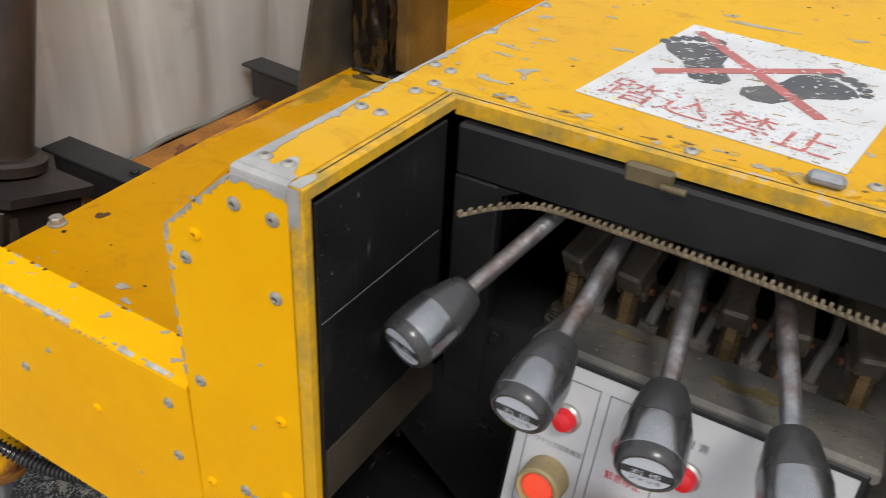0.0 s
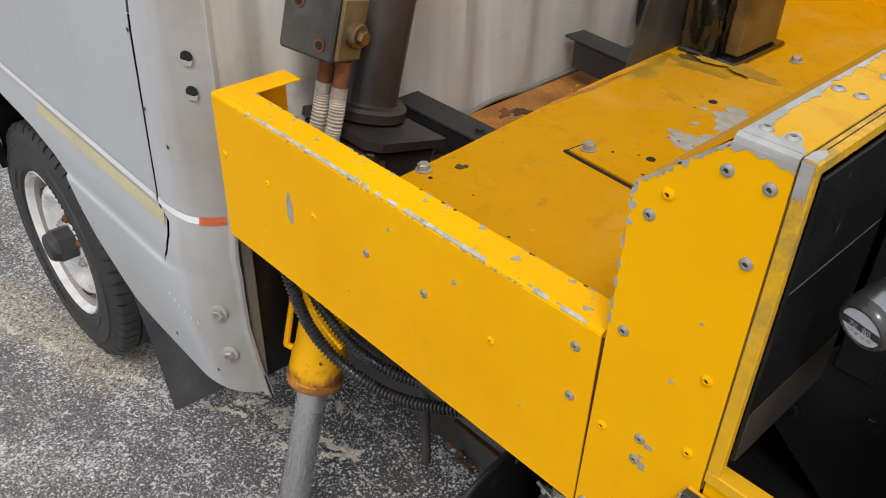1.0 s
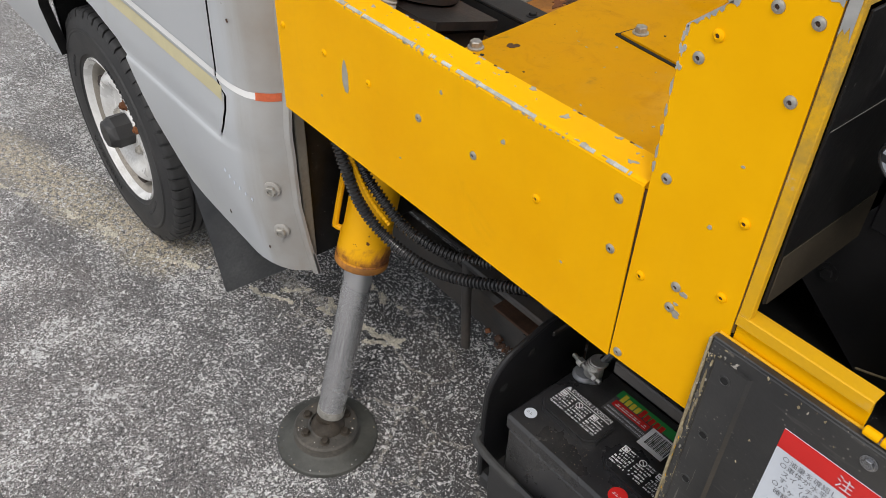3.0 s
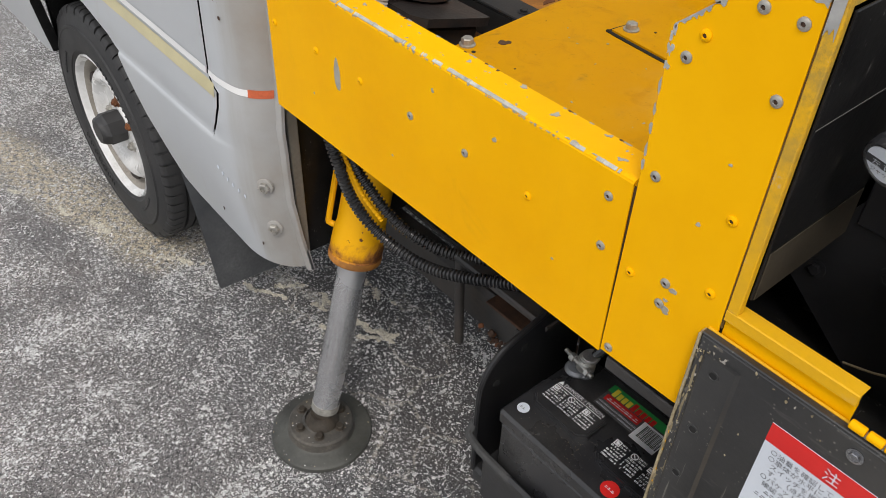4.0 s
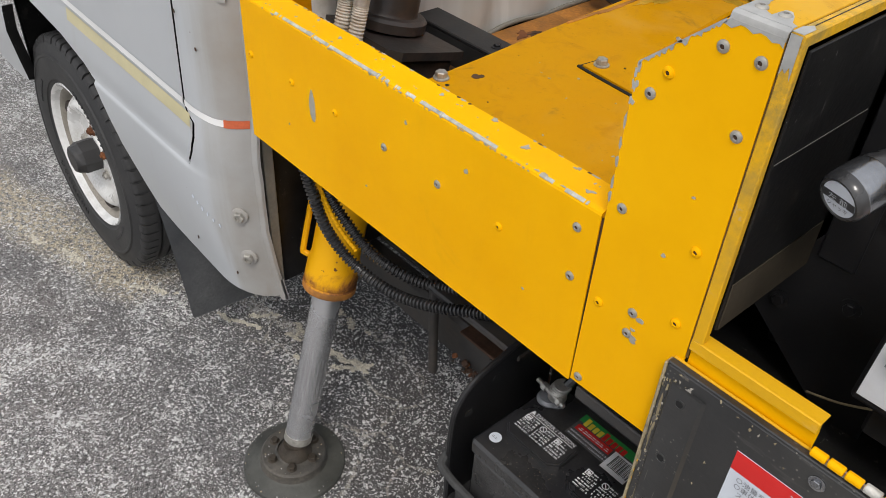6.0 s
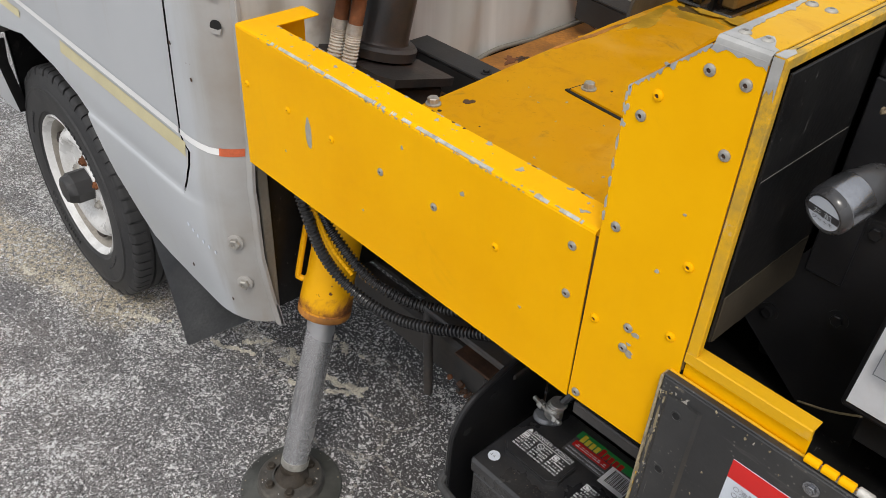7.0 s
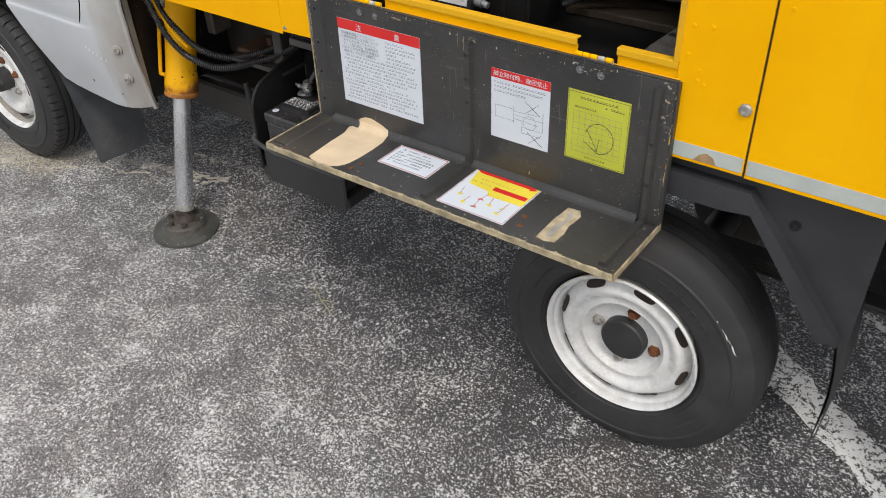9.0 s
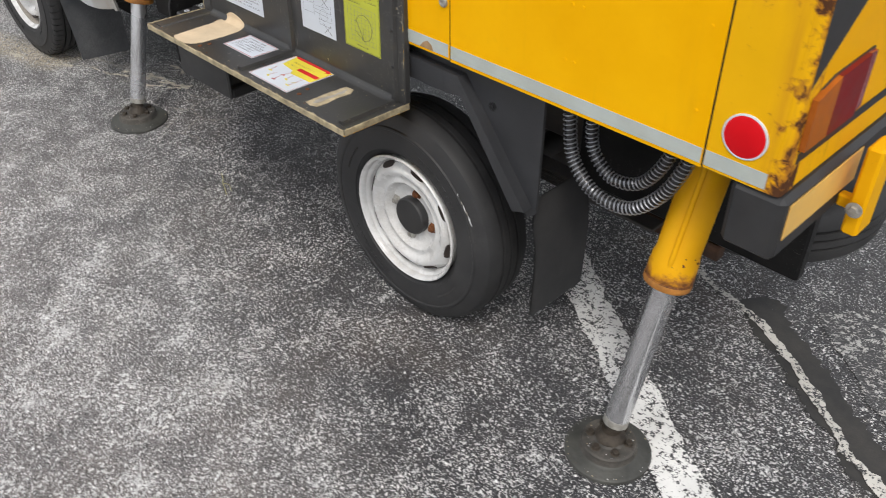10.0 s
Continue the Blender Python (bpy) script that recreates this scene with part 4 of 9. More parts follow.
# box housing: end panel by the opening, top, right-hand panels, lips
def end_panel():
    p = Mesh(yellow)
    outline = [(-0.0212, 1.0), (0.1146, 1.004), (0.1146, TOP - 0.006), (0.062, TOP - 0.006), (-0.0165, 1.436)]
    p.prism(outline, -0.003, 0.0, "y")
    ob = part("side_panel", p, truck, "yellow end panel with chamfered corner and grey rivets")
    rivets(ob, [(0.063, 1.480), (0.100, 1.479), (0.003, 1.410), (0.098, 1.408), (0.0, 1.275), (0.042, 1.157), (0.041, 1.126), (-0.010, 1.012)], -0.003, RIVET_GREY)
    rivets(ob, [(0.017, 1.437), (0.093, 1.275), (-0.004, 1.141), (0.094, 1.180)], -0.003, RIVET_YELLOW)
    bend = Mesh(bare_steel)
    bend.prism([(-0.0032, TOP - 0.0095), (-0.0031, TOP - 0.0045), (-0.0022, TOP - 0.0015), (0.0002, TOP + 0.0002), (0.0034, TOP + 0.0006), (0.0034, TOP - 0.0030), (0.0002, TOP - 0.0095)], 0.0618, 0.1148, "x")
    part("bare_bend", bend, ob, "bare rounded metal bend")
    c, m = Mesh(primer), flank(-0.003)
    r = random.Random(5)
    # bare corner along the chamfer and the top bend
    c.flat([(0.062, TOP - 0.0065), (0.1143, TOP - 0.0065), (0.1143, TOP - 0.015), (0.110, TOP - 0.012), (0.104, TOP - 0.0135), (0.098, TOP - 0.0105), (0.092, TOP - 0.0095), (0.086, TOP - 0.0125), (0.080, TOP - 0.0100), (0.074, TOP - 0.0088), (0.066, TOP - 0.0145), (0.058, TOP - 0.0125)], m, bare_steel)
    slope = [(0.0595 - 0.076 * i / 44, TOP - 0.0075 - (TOP - 1.4435) * i / 44) for i in range(45)]
    worn = [(x + 0.35 * d, z - d) for i, (x, z) in enumerate(slope) for d in [max(0.0006, 0.0030 + 0.0040 * noise.noise((i * 0.9, 3.0, 1.0)) + 0.0045 * noise.noise((i * 0.28, 8.0, 1.0)) + r.uniform(-0.0008, 0.0008))]]
    c.flat(slope + worn[::-1], m, bare_steel)
    for z, b in ((1.428, 0.010), (1.411, 0.008), (1.394, 0.006)):
        c.flat(blob(-0.0158, z, 0.0024, b * 0.8, 20, r, 0.8), m, bare_steel)
    for z in (1.37, 1.345, 1.322, 1.30, 1.279):
        c.flat(blob(-0.0182, z + r.uniform(-0.004, 0.004), 0.0018, r.uniform(0.003, 0.008), 9, r), m, primer)
    for x, z, s in ((0.05, 1.122, 0.006), (0.053, 1.153, 0.005), (0.047, 1.135, 0.003), (0.06, 1.25, 0.003), (0.02, 1.47, 0.003), (0.075, 1.33, 0.002)):
        c.flat(blob(x, z, s, s * 0.8, 10, r), m, primer)
    stuff("chipped_paint", c, ob, "bare grey metal where paint has flaked off")
    return ob


def housing():
    p = Mesh(yellow_top)
    # top sheet round the opening, chamfer and far side
    p.box((0.062, 0.003, TOP - 0.003), (0.1146, LIPY - 0.002, TOP), 0.0008)
    p.box((0.062, LIPY + 0.0165, TOP - 0.003), (2.14, 1.70, TOP), 0.0008)
    p.box((1.1085, -0.002, TOP - 0.003), (2.14, LIPY - 0.002, TOP), 0.0008)
    p.box((0.062, LIPY - 0.002, TOP - 0.003), (0.1146, LIPY + 0.0165, TOP), 0.0)
    p.box((1.124, LIPY - 0.002, TOP - 0.003), (2.14, LIPY + 0.0165, TOP), 0.0)
    ob = part("housing_top", p, truck, "yellow painted top plate with chipped paint")
    rv = [(0.074, 0.022), (0.096, 0.022), (0.076, 0.139), (0.096, 0.138), (0.093, 0.196), (0.097, 0.221), (0.093, 0.257), (0.073, 0.262), (0.170, 0.231), (0.332, 0.226), (0.465, 0.250), (0.068, 0.384), (0.072, 0.51), (0.50, 0.45), (0.60, 0.235), (0.74, 0.235)]
    for x, y in rv:
        part("rivet", RIVET_GREY, ob, at=Matrix.Translation((x, y, TOP)))
    r = random.Random(31)
    c = Mesh(primer)
    top = Matrix.Translation((0, 0, TOP + 0.0002))
    strip = [(0.0625, 0.9), (0.0625, 0.0036), (0.114, 0.0036), (0.114, 0.010), (0.108, 0.013), (0.102, 0.026), (0.096, 0.034), (0.090, 0.033), (0.088, 0.014), (0.081, 0.018)]
    y = 0.024
    while y < 0.9:
        wide = 0.0750 - 0.0065 * min(1.0, y / 0.12) + 0.0065 * noise.noise((0.0, y * 22, 1.0)) + 0.0045 * noise.noise((0.0, y * 110, 4.0)) + r.uniform(-0.0012, 0.0012) - min(0.004, y * 0.006)
        strip.append((max(0.0645, wide), y))
        y += 0.0038
    c.flat(strip, top, bare_steel)
    for x, y, a, b in ((0.149, 0.302, 0.011, 0.007), (0.13, 0.262, 0.013, 0.006), (0.155, 0.285, 0.004, 0.004), (0.112, 0.33, 0.009, 0.004), (0.10, 0.355, 0.012, 0.004), (0.125, 0.40, 0.007, 0.004), (0.10, 0.42, 0.005, 0.005), (0.09, 0.47, 0.01, 0.005), (0.20, 0.42, 0.014, 0.003), (0.235, 0.238, 0.008, 0.005), (0.385, 0.232, 0.006, 0.006), (0.30, 0.60, 0.05, 0.004), (0.44, 0.45, 0.006, 0.012), (0.50, 0.30, 0.005, 0.004), (0.118, 0.215, 0.012, 0.004), (0.15, 0.52, 0.006, 0.004), (0.26, 0.62, 0.01, 0.005), (0.4, 0.62, 0.012, 0.004)):
        c.flat(blob(x, y, a * 0.85, b * 0.9, 30, r, 0.85), top, primer, 0.0003)
    for _ in range(70):
        x, y = r.uniform(0.08, 0.62), r.uniform(0.21, 0.75)
        if not (0.195 < x < 0.45 and 0.25 < y < 0.58):
            c.flat(blob(x, y, r.uniform(0.0008, 0.003), r.uniform(0.0008, 0.002), 8, r), top, r.choice((primer, rust_dark)))
    for _ in range(120):
        x, y, a, b = r.uniform(0.13, 0.75), LIPY + 0.0185 + abs(r.gauss(0, 0.012)), r.uniform(0.001, 0.007), r.uniform(0.0006, 0.0022)
        c.flat(blob(x, y, a, b, 22, r, 0.9), top, r.choice((oily_yellow, oily_yellow, oily_yellow, ochre, primer)), 0.0002)
    for _ in range(40):
        x, y = r.uniform(0.075, 0.60), r.uniform(0.03, 0.72)
        if y > 0.24 or x < 0.112:
            k = r.uniform(0.002, 0.006)
            c.flat(blob(x, y, k, k * r.uniform(0.3, 0.8), 22, r, 0.9), top, r.choice((primer, primer, oily_yellow)), 0.0002)
    stuff("chipped_paint", c, ob, "grey primer patches and brown grime on the yellow paint")
    # buffer on the rim of the opening
    b = Mesh(zinc_dull)
    b.flat([(-0.026, 0.0), (-0.014, -0.010), (0.014, -0.010), (0.026, 0.0), (0.014, 0.010), (-0.014, 0.010)], Matrix.Translation((0.432, 0.226, TOP)), yellow_lip, 0.002)
    b.box((-0.014, -0.0065, 0.002), (0.014, 0.0065, 0.012), 0.0035, lead, Matrix.Translation((0.432, 0.226, TOP)))
    part("rubber_buffer", b, ob, "small grey buffer block on a rusty base")
    # side and chamfer take the deck's dimmed yellow
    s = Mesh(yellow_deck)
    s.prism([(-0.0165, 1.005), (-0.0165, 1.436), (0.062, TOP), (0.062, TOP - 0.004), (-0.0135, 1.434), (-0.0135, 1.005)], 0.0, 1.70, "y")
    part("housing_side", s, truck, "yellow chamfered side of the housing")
    return ob


def opening_rim():
    """The folded channel round the opening: proud of the flank on the left, running back over the top."""
    p = Mesh(yellow_lip)
    prof = [(0.1172, 0.0), (0.1172, -0.0040), (0.1183, -0.0052), (0.1290, -0.0052), (0.1302, -0.0040), (0.1302, 0.004), (0.1280, 0.004), (0.1280, 0.0)]
    p.prism(prof, SILL + 0.0184, TOP - 0.0091, "z")
    p.prism([(1.2267 - x, y) for x, y in prof], SILL + 0.0184, TOP - 0.0091, "z")
    p.box((0.1173, -0.0051, TOP - 0.0090), (0.1279, -0.001, TOP - 0.0042), 0.0003)
    p.box((1.0988, -0.0051, TOP - 0.0090), (1.1094, -0.001, TOP - 0.0042), 0.0003)
    top = [(0.1172, TOP - 0.004), (0.1172, TOP + 0.0002), (0.1183, TOP + 0.0014), (0.1290, TOP + 0.0014), (0.1302, TOP + 0.0002), (0.1302, TOP - 0.009), (0.1280, TOP - 0.009), (0.1280, TOP - 0.004)]
    p.prism(top, -0.0046, LIPY + 0.014, "y")
    p.prism([(1.2267 - x, z) for x, z in top], -0.0046, LIPY + 0.014, "y")
    back = [(LIPY + 0.0135, TOP - 0.004), (LIPY + 0.0135, TOP + 0.0002), (LIPY + 0.012, TOP + 0.0014), (LIPY + 0.0005, TOP + 0.0014), (LIPY - 0.0010, TOP + 0.0002), (LIPY - 0.0010, TOP - 0.014), (LIPY + 0.0015, TOP - 0.014), (LIPY + 0.0015, TOP - 0.004)]
    p.prism(back, 0.1302, 1.0965, "x")
    bare = Mesh(bare_steel)
    bare.flat([(0.1176, TOP - 0.036), (0.1200, TOP - 0.029), (0.1225, TOP - 0.033), (0.1250, TOP - 0.026), (0.1278, TOP - 0.038), (0.1278, TOP + 0.0005), (0.1176, TOP + 0.0005)], flank(-0.0053), bare_steel, 0.0004)
    bare.flat([(0.1176, -0.004), (0.1278, -0.004), (0.1278, 0.014), (0.1230, 0.020), (0.1176, 0.012)], Matrix.Translation((0, 0, TOP + 0.0015)), bare_steel, 0.0004)
    part("bare_corner", bare, truck, "bare metal corner of the rim")
    d = Mesh(groove_dirt)
    d.box((0.1140, -0.0016, SILL - 0.012), (0.1171, 0.0012, TOP - 0.006), 0.0, ochre)
    d.box((0.1140, -0.0010, TOP - 0.0055), (0.1171, LIPY + 0.0170, TOP - 0.0016), 0.0)
    d.box((0.1172, LIPY + 0.0136, TOP - 0.004), (1.10, LIPY + 0.0170, TOP - 0.0016), 0.0)
    d.box((0.1222, 0.022, TOP + 0.0012), (0.1234, LIPY + 0.006, TOP + 0.0017), 0.0)
    d.box((0.1240, LIPY + 0.0055, TOP + 0.0012), (1.09, LIPY + 0.0068, TOP + 0.0017), 0.0)
    part("rim_groove", d, truck, "dirt-filled groove beside the rim")
    ob = part("opening_rim", p, truck, "grimy worn yellow folded rim of the opening")
    sill = Mesh(yellow)
    low = Mesh(yellow_lip)
    for a, b in ((0.1174, 0.263), (0.357, 0.883), (0.976, 1.1070)):
        low.prism([(0.0, SILL + 0.003), (-0.0040, SILL + 0.003), (-0.0052, SILL + 0.0042), (-0.0052, SILL + 0.0170), (-0.0040, SILL + 0.0182), (0.014, SILL + 0.0182), (0.014, SILL + 0.0160), (0.0, SILL + 0.0160)], a, b, "x")
        sill.box((a, 0.0005, SILL - 0.0295), (b, 0.0035, SILL + 0.0029), 0.0005)
    part("bottom_rim", low, ob, "grimy folded lower rim")
    sill.box((0.119, -0.004, SILL - 0.052), (1.105, 0.0, SILL - 0.030), 0.001)
    part("sill", sill, ob, "bright yellow folded sill")
    for a, b in ((0.266, 0.355), (0.886, 0.973)):
        h = Mesh(yellow)
        n = 5
        for i in range(n):
            u, w = a + (b - a) * i / n + 0.001, a + (b - a) * (i + 1) / n - 0.001
            h.rod((u, -0.012, SILL - 0.009), (w, -0.012, SILL - 0.009), 0.0052, seg=14, mat=rubbed_fold if i == n - 2 else yellow, bevel=0.001)
        h.box((a, -0.0110, SILL - 0.032), (b, -0.0080, SILL - 0.009), 0.001, zinc_dull)
        part("hinge", h, ob, "yellow painted piano hinge with rubbed knuckles")
    latch = Mesh(oily_ochre)
    latch.box((0.290, LIPY - 0.010, TOP - 0.026), (0.330, LIPY - 0.0018, TOP - 0.008), 0.003)
    latch.rod((0.322, LIPY - 0.012, TOP - 0.020), (0.342, LIPY - 0.012, TOP - 0.020), 0.003)
    part("latch_plate", latch, ob, "grimy latch plate under the rim")
    return ob


def rear_panels():
    p = Mesh(yellow)
    p.box((1.1075, -0.003, 0.967), (1.2692, 0.0, TOP - 0.004), 0.001)
    p.box((1.1075, -0.003, 0.967), (1.2692, 0.02, 0.969), 0.0005)
    a = part("side_panel", p, truck, "narrow yellow panel with small rivets and a round lock")
    q = Mesh(yellow)
    q.box((1.2740, -0.004, 0.965), (1.9808, -0.001, TOP - 0.004), 0.001)
    q.box((1.2740, -0.004, 0.965), (1.9808, 0.02, 0.967), 0.0005)
    b = part("locker_door", q, truck, "large yellow locker door")
    w = Mesh(yellow_corner)
    w.box((1.9855, -0.003, 0.968), (2.1255, 0.0, TOP - 0.004), 0.0002)
    w.prism([(2.1257, -0.003), (2.138, -0.003), (2.146, 0.0), (2.149, 0.006), (2.149, 0.05), (2.146, 0.05), (2.146, 0.008), (2.1257, 0.0)], 0.968, TOP - 0.004, "z")
    c = part("corner_panel", w, truck, "yellow rear corner panel with rusting edge")
    for panel, x0, x1, y in ((a, 1.1085, 1.2665, -0.003), (b, 1.2765, 1.9785, -0.004), (c, 1.9865, 2.118, -0.003)):
        s = Mesh(strip_grey)
        s.box((x0, y - 0.0012, 0.974), (x1, y, 1.008), 0.0004)
        part("reflective_strip", s, panel, "grey-green reflective strip")
    t = Mesh(brown_paper)
    t.flat([(1.165, 0.975), (1.178, 0.990), (1.192, 0.997), (1.207, 0.990), (1.214, 0.975)], flank(-0.0044), brown_paper)
    part("torn_patch", t, a, "torn brown patch of the reflective strip")
    k = Mesh(zinc_dull)
    k.spin([(0.013, 0), (0.013, 0.004), (0.010, 0.007), (0.0045, 0.007), (0.004, 0.005), (0.0001, 0.005)], Matrix.Translation((1.252, -0.003, 1.112)) @ FRONT, 24)
    part("lock", k, a, "round zinc cam lock")
    small = Mesh(yellow)
    small.spin([(0.0042, 0), (0.0038, 0.0014), (0.0018, 0.0018), (0.0001, 0.0014)], Matrix(), 10, yellow)
    tiny = small.data("rivet")
    for x, z in ((1.128, 1.255), (1.165, 1.258), (1.124, 1.196), (1.150, 1.168), (1.150, 1.147), (1.164, 1.140)):
        part("rivet", tiny, a, at=Matrix.Translation((x, -0.003, z)) @ FRONT)
    for x, z in ((1.634, 1.207), (1.661, 1.207), (1.625, 1.083), (1.650, 1.083), (1.30, 1.32), (1.95, 1.25), (1.95, 1.08)):
        part("rivet", tiny, b, at=Matrix.Translation((x, -0.004, z)) @ FRONT)
    l = Mesh(lens_red, white_film)
    l.spin([(0.0465, 0), (0.0465, 0.003), (0.044, 0.004), (0.0425, 0.0035)], Matrix.Translation((2.058, -0.003, 1.064)) @ FRONT, 40, white_film)
    l.spin([(0.0425, 0.0005), (0.0425, 0.0035), (0.038, 0.0055), (0.0001, 0.0065)], Matrix.Translation((2.058, -0.003, 1.064)) @ FRONT, 40, lens_red)
    part("reflector", l, c, "round red reflector with white rim")
    for x in (1.262, 1.974):
        part("seam", Mesh(groove_dirt).box((x, 0.001, 0.967), (x + 0.020, 0.004, TOP - 0.01), 0.0), truck, "dirty gap behind the panel joint")


def tail():
    """Rear face: hazard boards, tail lamp, bumper and a yellow step leg."""
    p = Mesh(yellow_rust)
    p.box((2.120, 0.05, 0.968), (2.1475, 1.70, TOP - 0.004), 0.001)
    ob = part("rear_panel", p, truck, "yellow rear panel with black hazard bands")
    back = Matrix(((0, 0, 1, 2.1477), (1, 0, 0, 0), (0, 1, 0, 0), (0, 0, 0, 1)))
    hz = Mesh(black_flat)
    face = Matrix.Translation((0.0014, 0, 0)) @ back
    hz.flat([(0.006, 1.188), (0.22, 1.37), (0.22, TOP - 0.03), (0.13, TOP - 0.03), (0.006, TOP - 0.14)], face, black_flat, 0.0008)
    for y in (0.36, 0.72, 1.08):
        hz.flat([(y, 1.19), (y + 0.12, 1.19), (y + 0.40, TOP - 0.03), (y + 0.28, TOP - 0.03)], face, black_flat, 0.0008)
    hz.flat([(0.03, 1.028), (1.2, 1.028), (1.2, 1.050), (0.03, 1.050)], face, black_flat, 0.0008)
    part("hazard_marking", hz, ob, "black hazard bands")
    lamp = Mesh(dark_red_lens)
    x0, x1 = 2.146, 2.162
    lamp.prism([(0.022, 1.062), (0.105, 1.062), (0.105, 1.185), (0.022, 1.165)], x0 + 0.004, x1, "x", dull_amber_lens)
    lamp.prism([(0.1055, 1.062), (0.225, 1.062), (0.225, 1.190), (0.1055, 1.185)], x0 + 0.004, x1, "x", dark_red_lens)
    lamp.prism([(0.2255, 1.066), (0.258, 1.070), (0.258, 1.188), (0.2255, 1.190)], x0 + 0.004, x1 - 0.003, "x", lens_dark)
    lamp.prism([(0.024, 1.058), (0.262, 1.058), (0.262, 1.192), (0.1, 1.186), (0.024, 1.164)], x0 + 0.0018, x0 + 0.006, "x", black_flat)
    part("tail_lamp", lamp, ob, "combination tail lamp with amber and red lenses")
    b = Mesh(black_flat)
    b.box((2.05, -0.004, 0.820), (2.1655, 1.65, 0.966), 0.012)
    bm = part("bumper", b, truck, "black rear bumper with pale orange reflective board")
    for y in (0.020, 0.60, 1.10):
        o = Mesh(orange_panel)
        o.flat([(y, 0.868), (y + 0.32, 0.868), (y + 0.32, 0.948), (y, 0.948)], Matrix.Translation((0.0182, 0, 0)) @ back, orange_panel, 0.002)
        part("reflective_board", o, bm, "pale orange reflective board")
    y = Mesh(yellow_rust)
    y.box((2.20, 0.245, 0.79), (2.235, 0.32, 1.00), 0.006)
    y.box((2.166, 0.275, 0.83), (2.1995, 0.30, 0.86), 0.004)
    leg = part("ladder_rail", y, truck, "yellow ladder rail with a bolt")
    part("bolt", BOLT_ZINC, leg, at=Matrix.Translation((2.218, 0.235, 0.86)) @ FRONT)


# deck behind the low panel
def deck():
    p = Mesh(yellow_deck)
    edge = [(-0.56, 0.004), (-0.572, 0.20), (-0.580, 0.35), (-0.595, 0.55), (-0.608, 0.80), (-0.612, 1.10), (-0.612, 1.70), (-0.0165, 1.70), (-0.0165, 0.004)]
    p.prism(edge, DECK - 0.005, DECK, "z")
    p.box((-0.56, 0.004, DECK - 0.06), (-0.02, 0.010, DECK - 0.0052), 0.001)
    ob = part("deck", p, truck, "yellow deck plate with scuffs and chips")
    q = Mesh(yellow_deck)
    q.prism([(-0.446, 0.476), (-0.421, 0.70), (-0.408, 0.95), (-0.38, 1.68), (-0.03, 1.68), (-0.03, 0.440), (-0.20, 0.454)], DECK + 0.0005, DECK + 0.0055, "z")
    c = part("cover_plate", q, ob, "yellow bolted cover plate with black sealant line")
    s = Mesh(seam_black)
    s.sweep([(-0.03, 0.436, DECK + 0.001), (-0.20, 0.450, DECK + 0.0015), (-0.300, 0.459, DECK + 0.001), (-0.440, 0.471, DECK + 0.0015), (-0.4495, 0.478, DECK + 0.001), (-0.446, 0.51, DECK + 0.001), (-0.441, 0.545, DECK)], 0.0030, 6)
    part("sealant", s, ob, "black sealant bead")
    for x, y, z, b in ((-0.563, 0.245, DECK, BOLT_DECK), (-0.425, 0.502, DECK + 0.0055, BOLT_DECK), (-0.385, 1.158, DECK + 0.0055, BOLT_DECK)):
        part("bolt", b, ob, at=Matrix.Translation((x, y, z)) @ pose(0, 0, 0, 0, 0, rng.uniform(0, 60)) @ Matrix.Diagonal((0.80, 0.80, 1.2, 1)))
    r = random.Random(9)
    for x, y, s in ((-0.333, 0.555, 0.0085), (-0.39, 0.84, 0.009), (-0.30, 0.95, 0.008)):
        part("bolt_hole", Mesh(seam_black).flat(blob(x, y, s, s, 16, r, 0.05), Matrix.Translation((0, 0, DECK + 0.0057)), seam_black, 0.0004), ob, "small dark bolt hole")
    part("bolt_hole", Mesh(seam_black).flat(blob(-0.537, 0.236, 0.004, 0.004, 12, r, 0.1), Matrix.Translation((0, 0, DECK + 0.0002)), seam_black, 0.0004), ob, "small dark bolt hole")
    k = Mesh(primer)
    m, m2 = Matrix.Translation((0, 0, DECK + 0.0002)), Matrix.Translation((0, 0, DECK + 0.0058))
    for i, (x, y, a, b) in enumerate(((-0.335, 0.662, 0.046, 0.022), (-0.285, 0.70, 0.04, 0.04), (-0.315, 0.77, 0.026, 0.045), (-0.335, 0.822, 0.030, 0.026), (-0.24, 0.76, 0.05, 0.03), (-0.385, 0.80, 0.006, 0.010), (-0.36, 0.73, 0.008, 0.006))):
        k.flat(blob(x, y, a, b, 46, r, 0.6), m2, primer, 0.0002 + 0.00008 * i)
    for _ in range(34):
        x, y = r.uniform(-0.55, -0.06), r.uniform(0.08, 0.44)
        k.flat(blob(x, y, r.uniform(0.0006, 0.0032), r.uniform(0.0006, 0.0024), 9, r, 0.6), m, r.choice((primer, primer, rust_dark)))
    k.flat(blob(-0.53, 0.30, 0.008, 0.012, 14, r, 0.5), m, rust_dark)
    # grease and rust washed out from the foot of the pivot post
    for x, y, a, b, deep, mat in ((-0.53, 1.00, 0.075, 0.040, 0.0002, oily_yellow), (-0.46, 1.03, 0.07, 0.03, 0.0004, oily_yellow), (-0.575, 0.88, 0.020, 0.09, 0.0005, oily_yellow), (-0.592, 0.72, 0.006, 0.10, 0.0006, rust_orange), (-0.40, 1.02, 0.05, 0.016, 0.0003, oily_yellow), (-0.55, 1.015, 0.035, 0.014, 0.0007, ochre)):
        k.flat(blob(x, y, a, b, 60, r, 0.55), m, mat, deep)
        k.flat(blob(x, y, a, b, 60, r, 0.55), m2, mat, deep) if x > -0.50 else None
    k.flat(blob(-0.36, 0.19, 0.012, 0.006, 14, r, 0.5), m, primer)
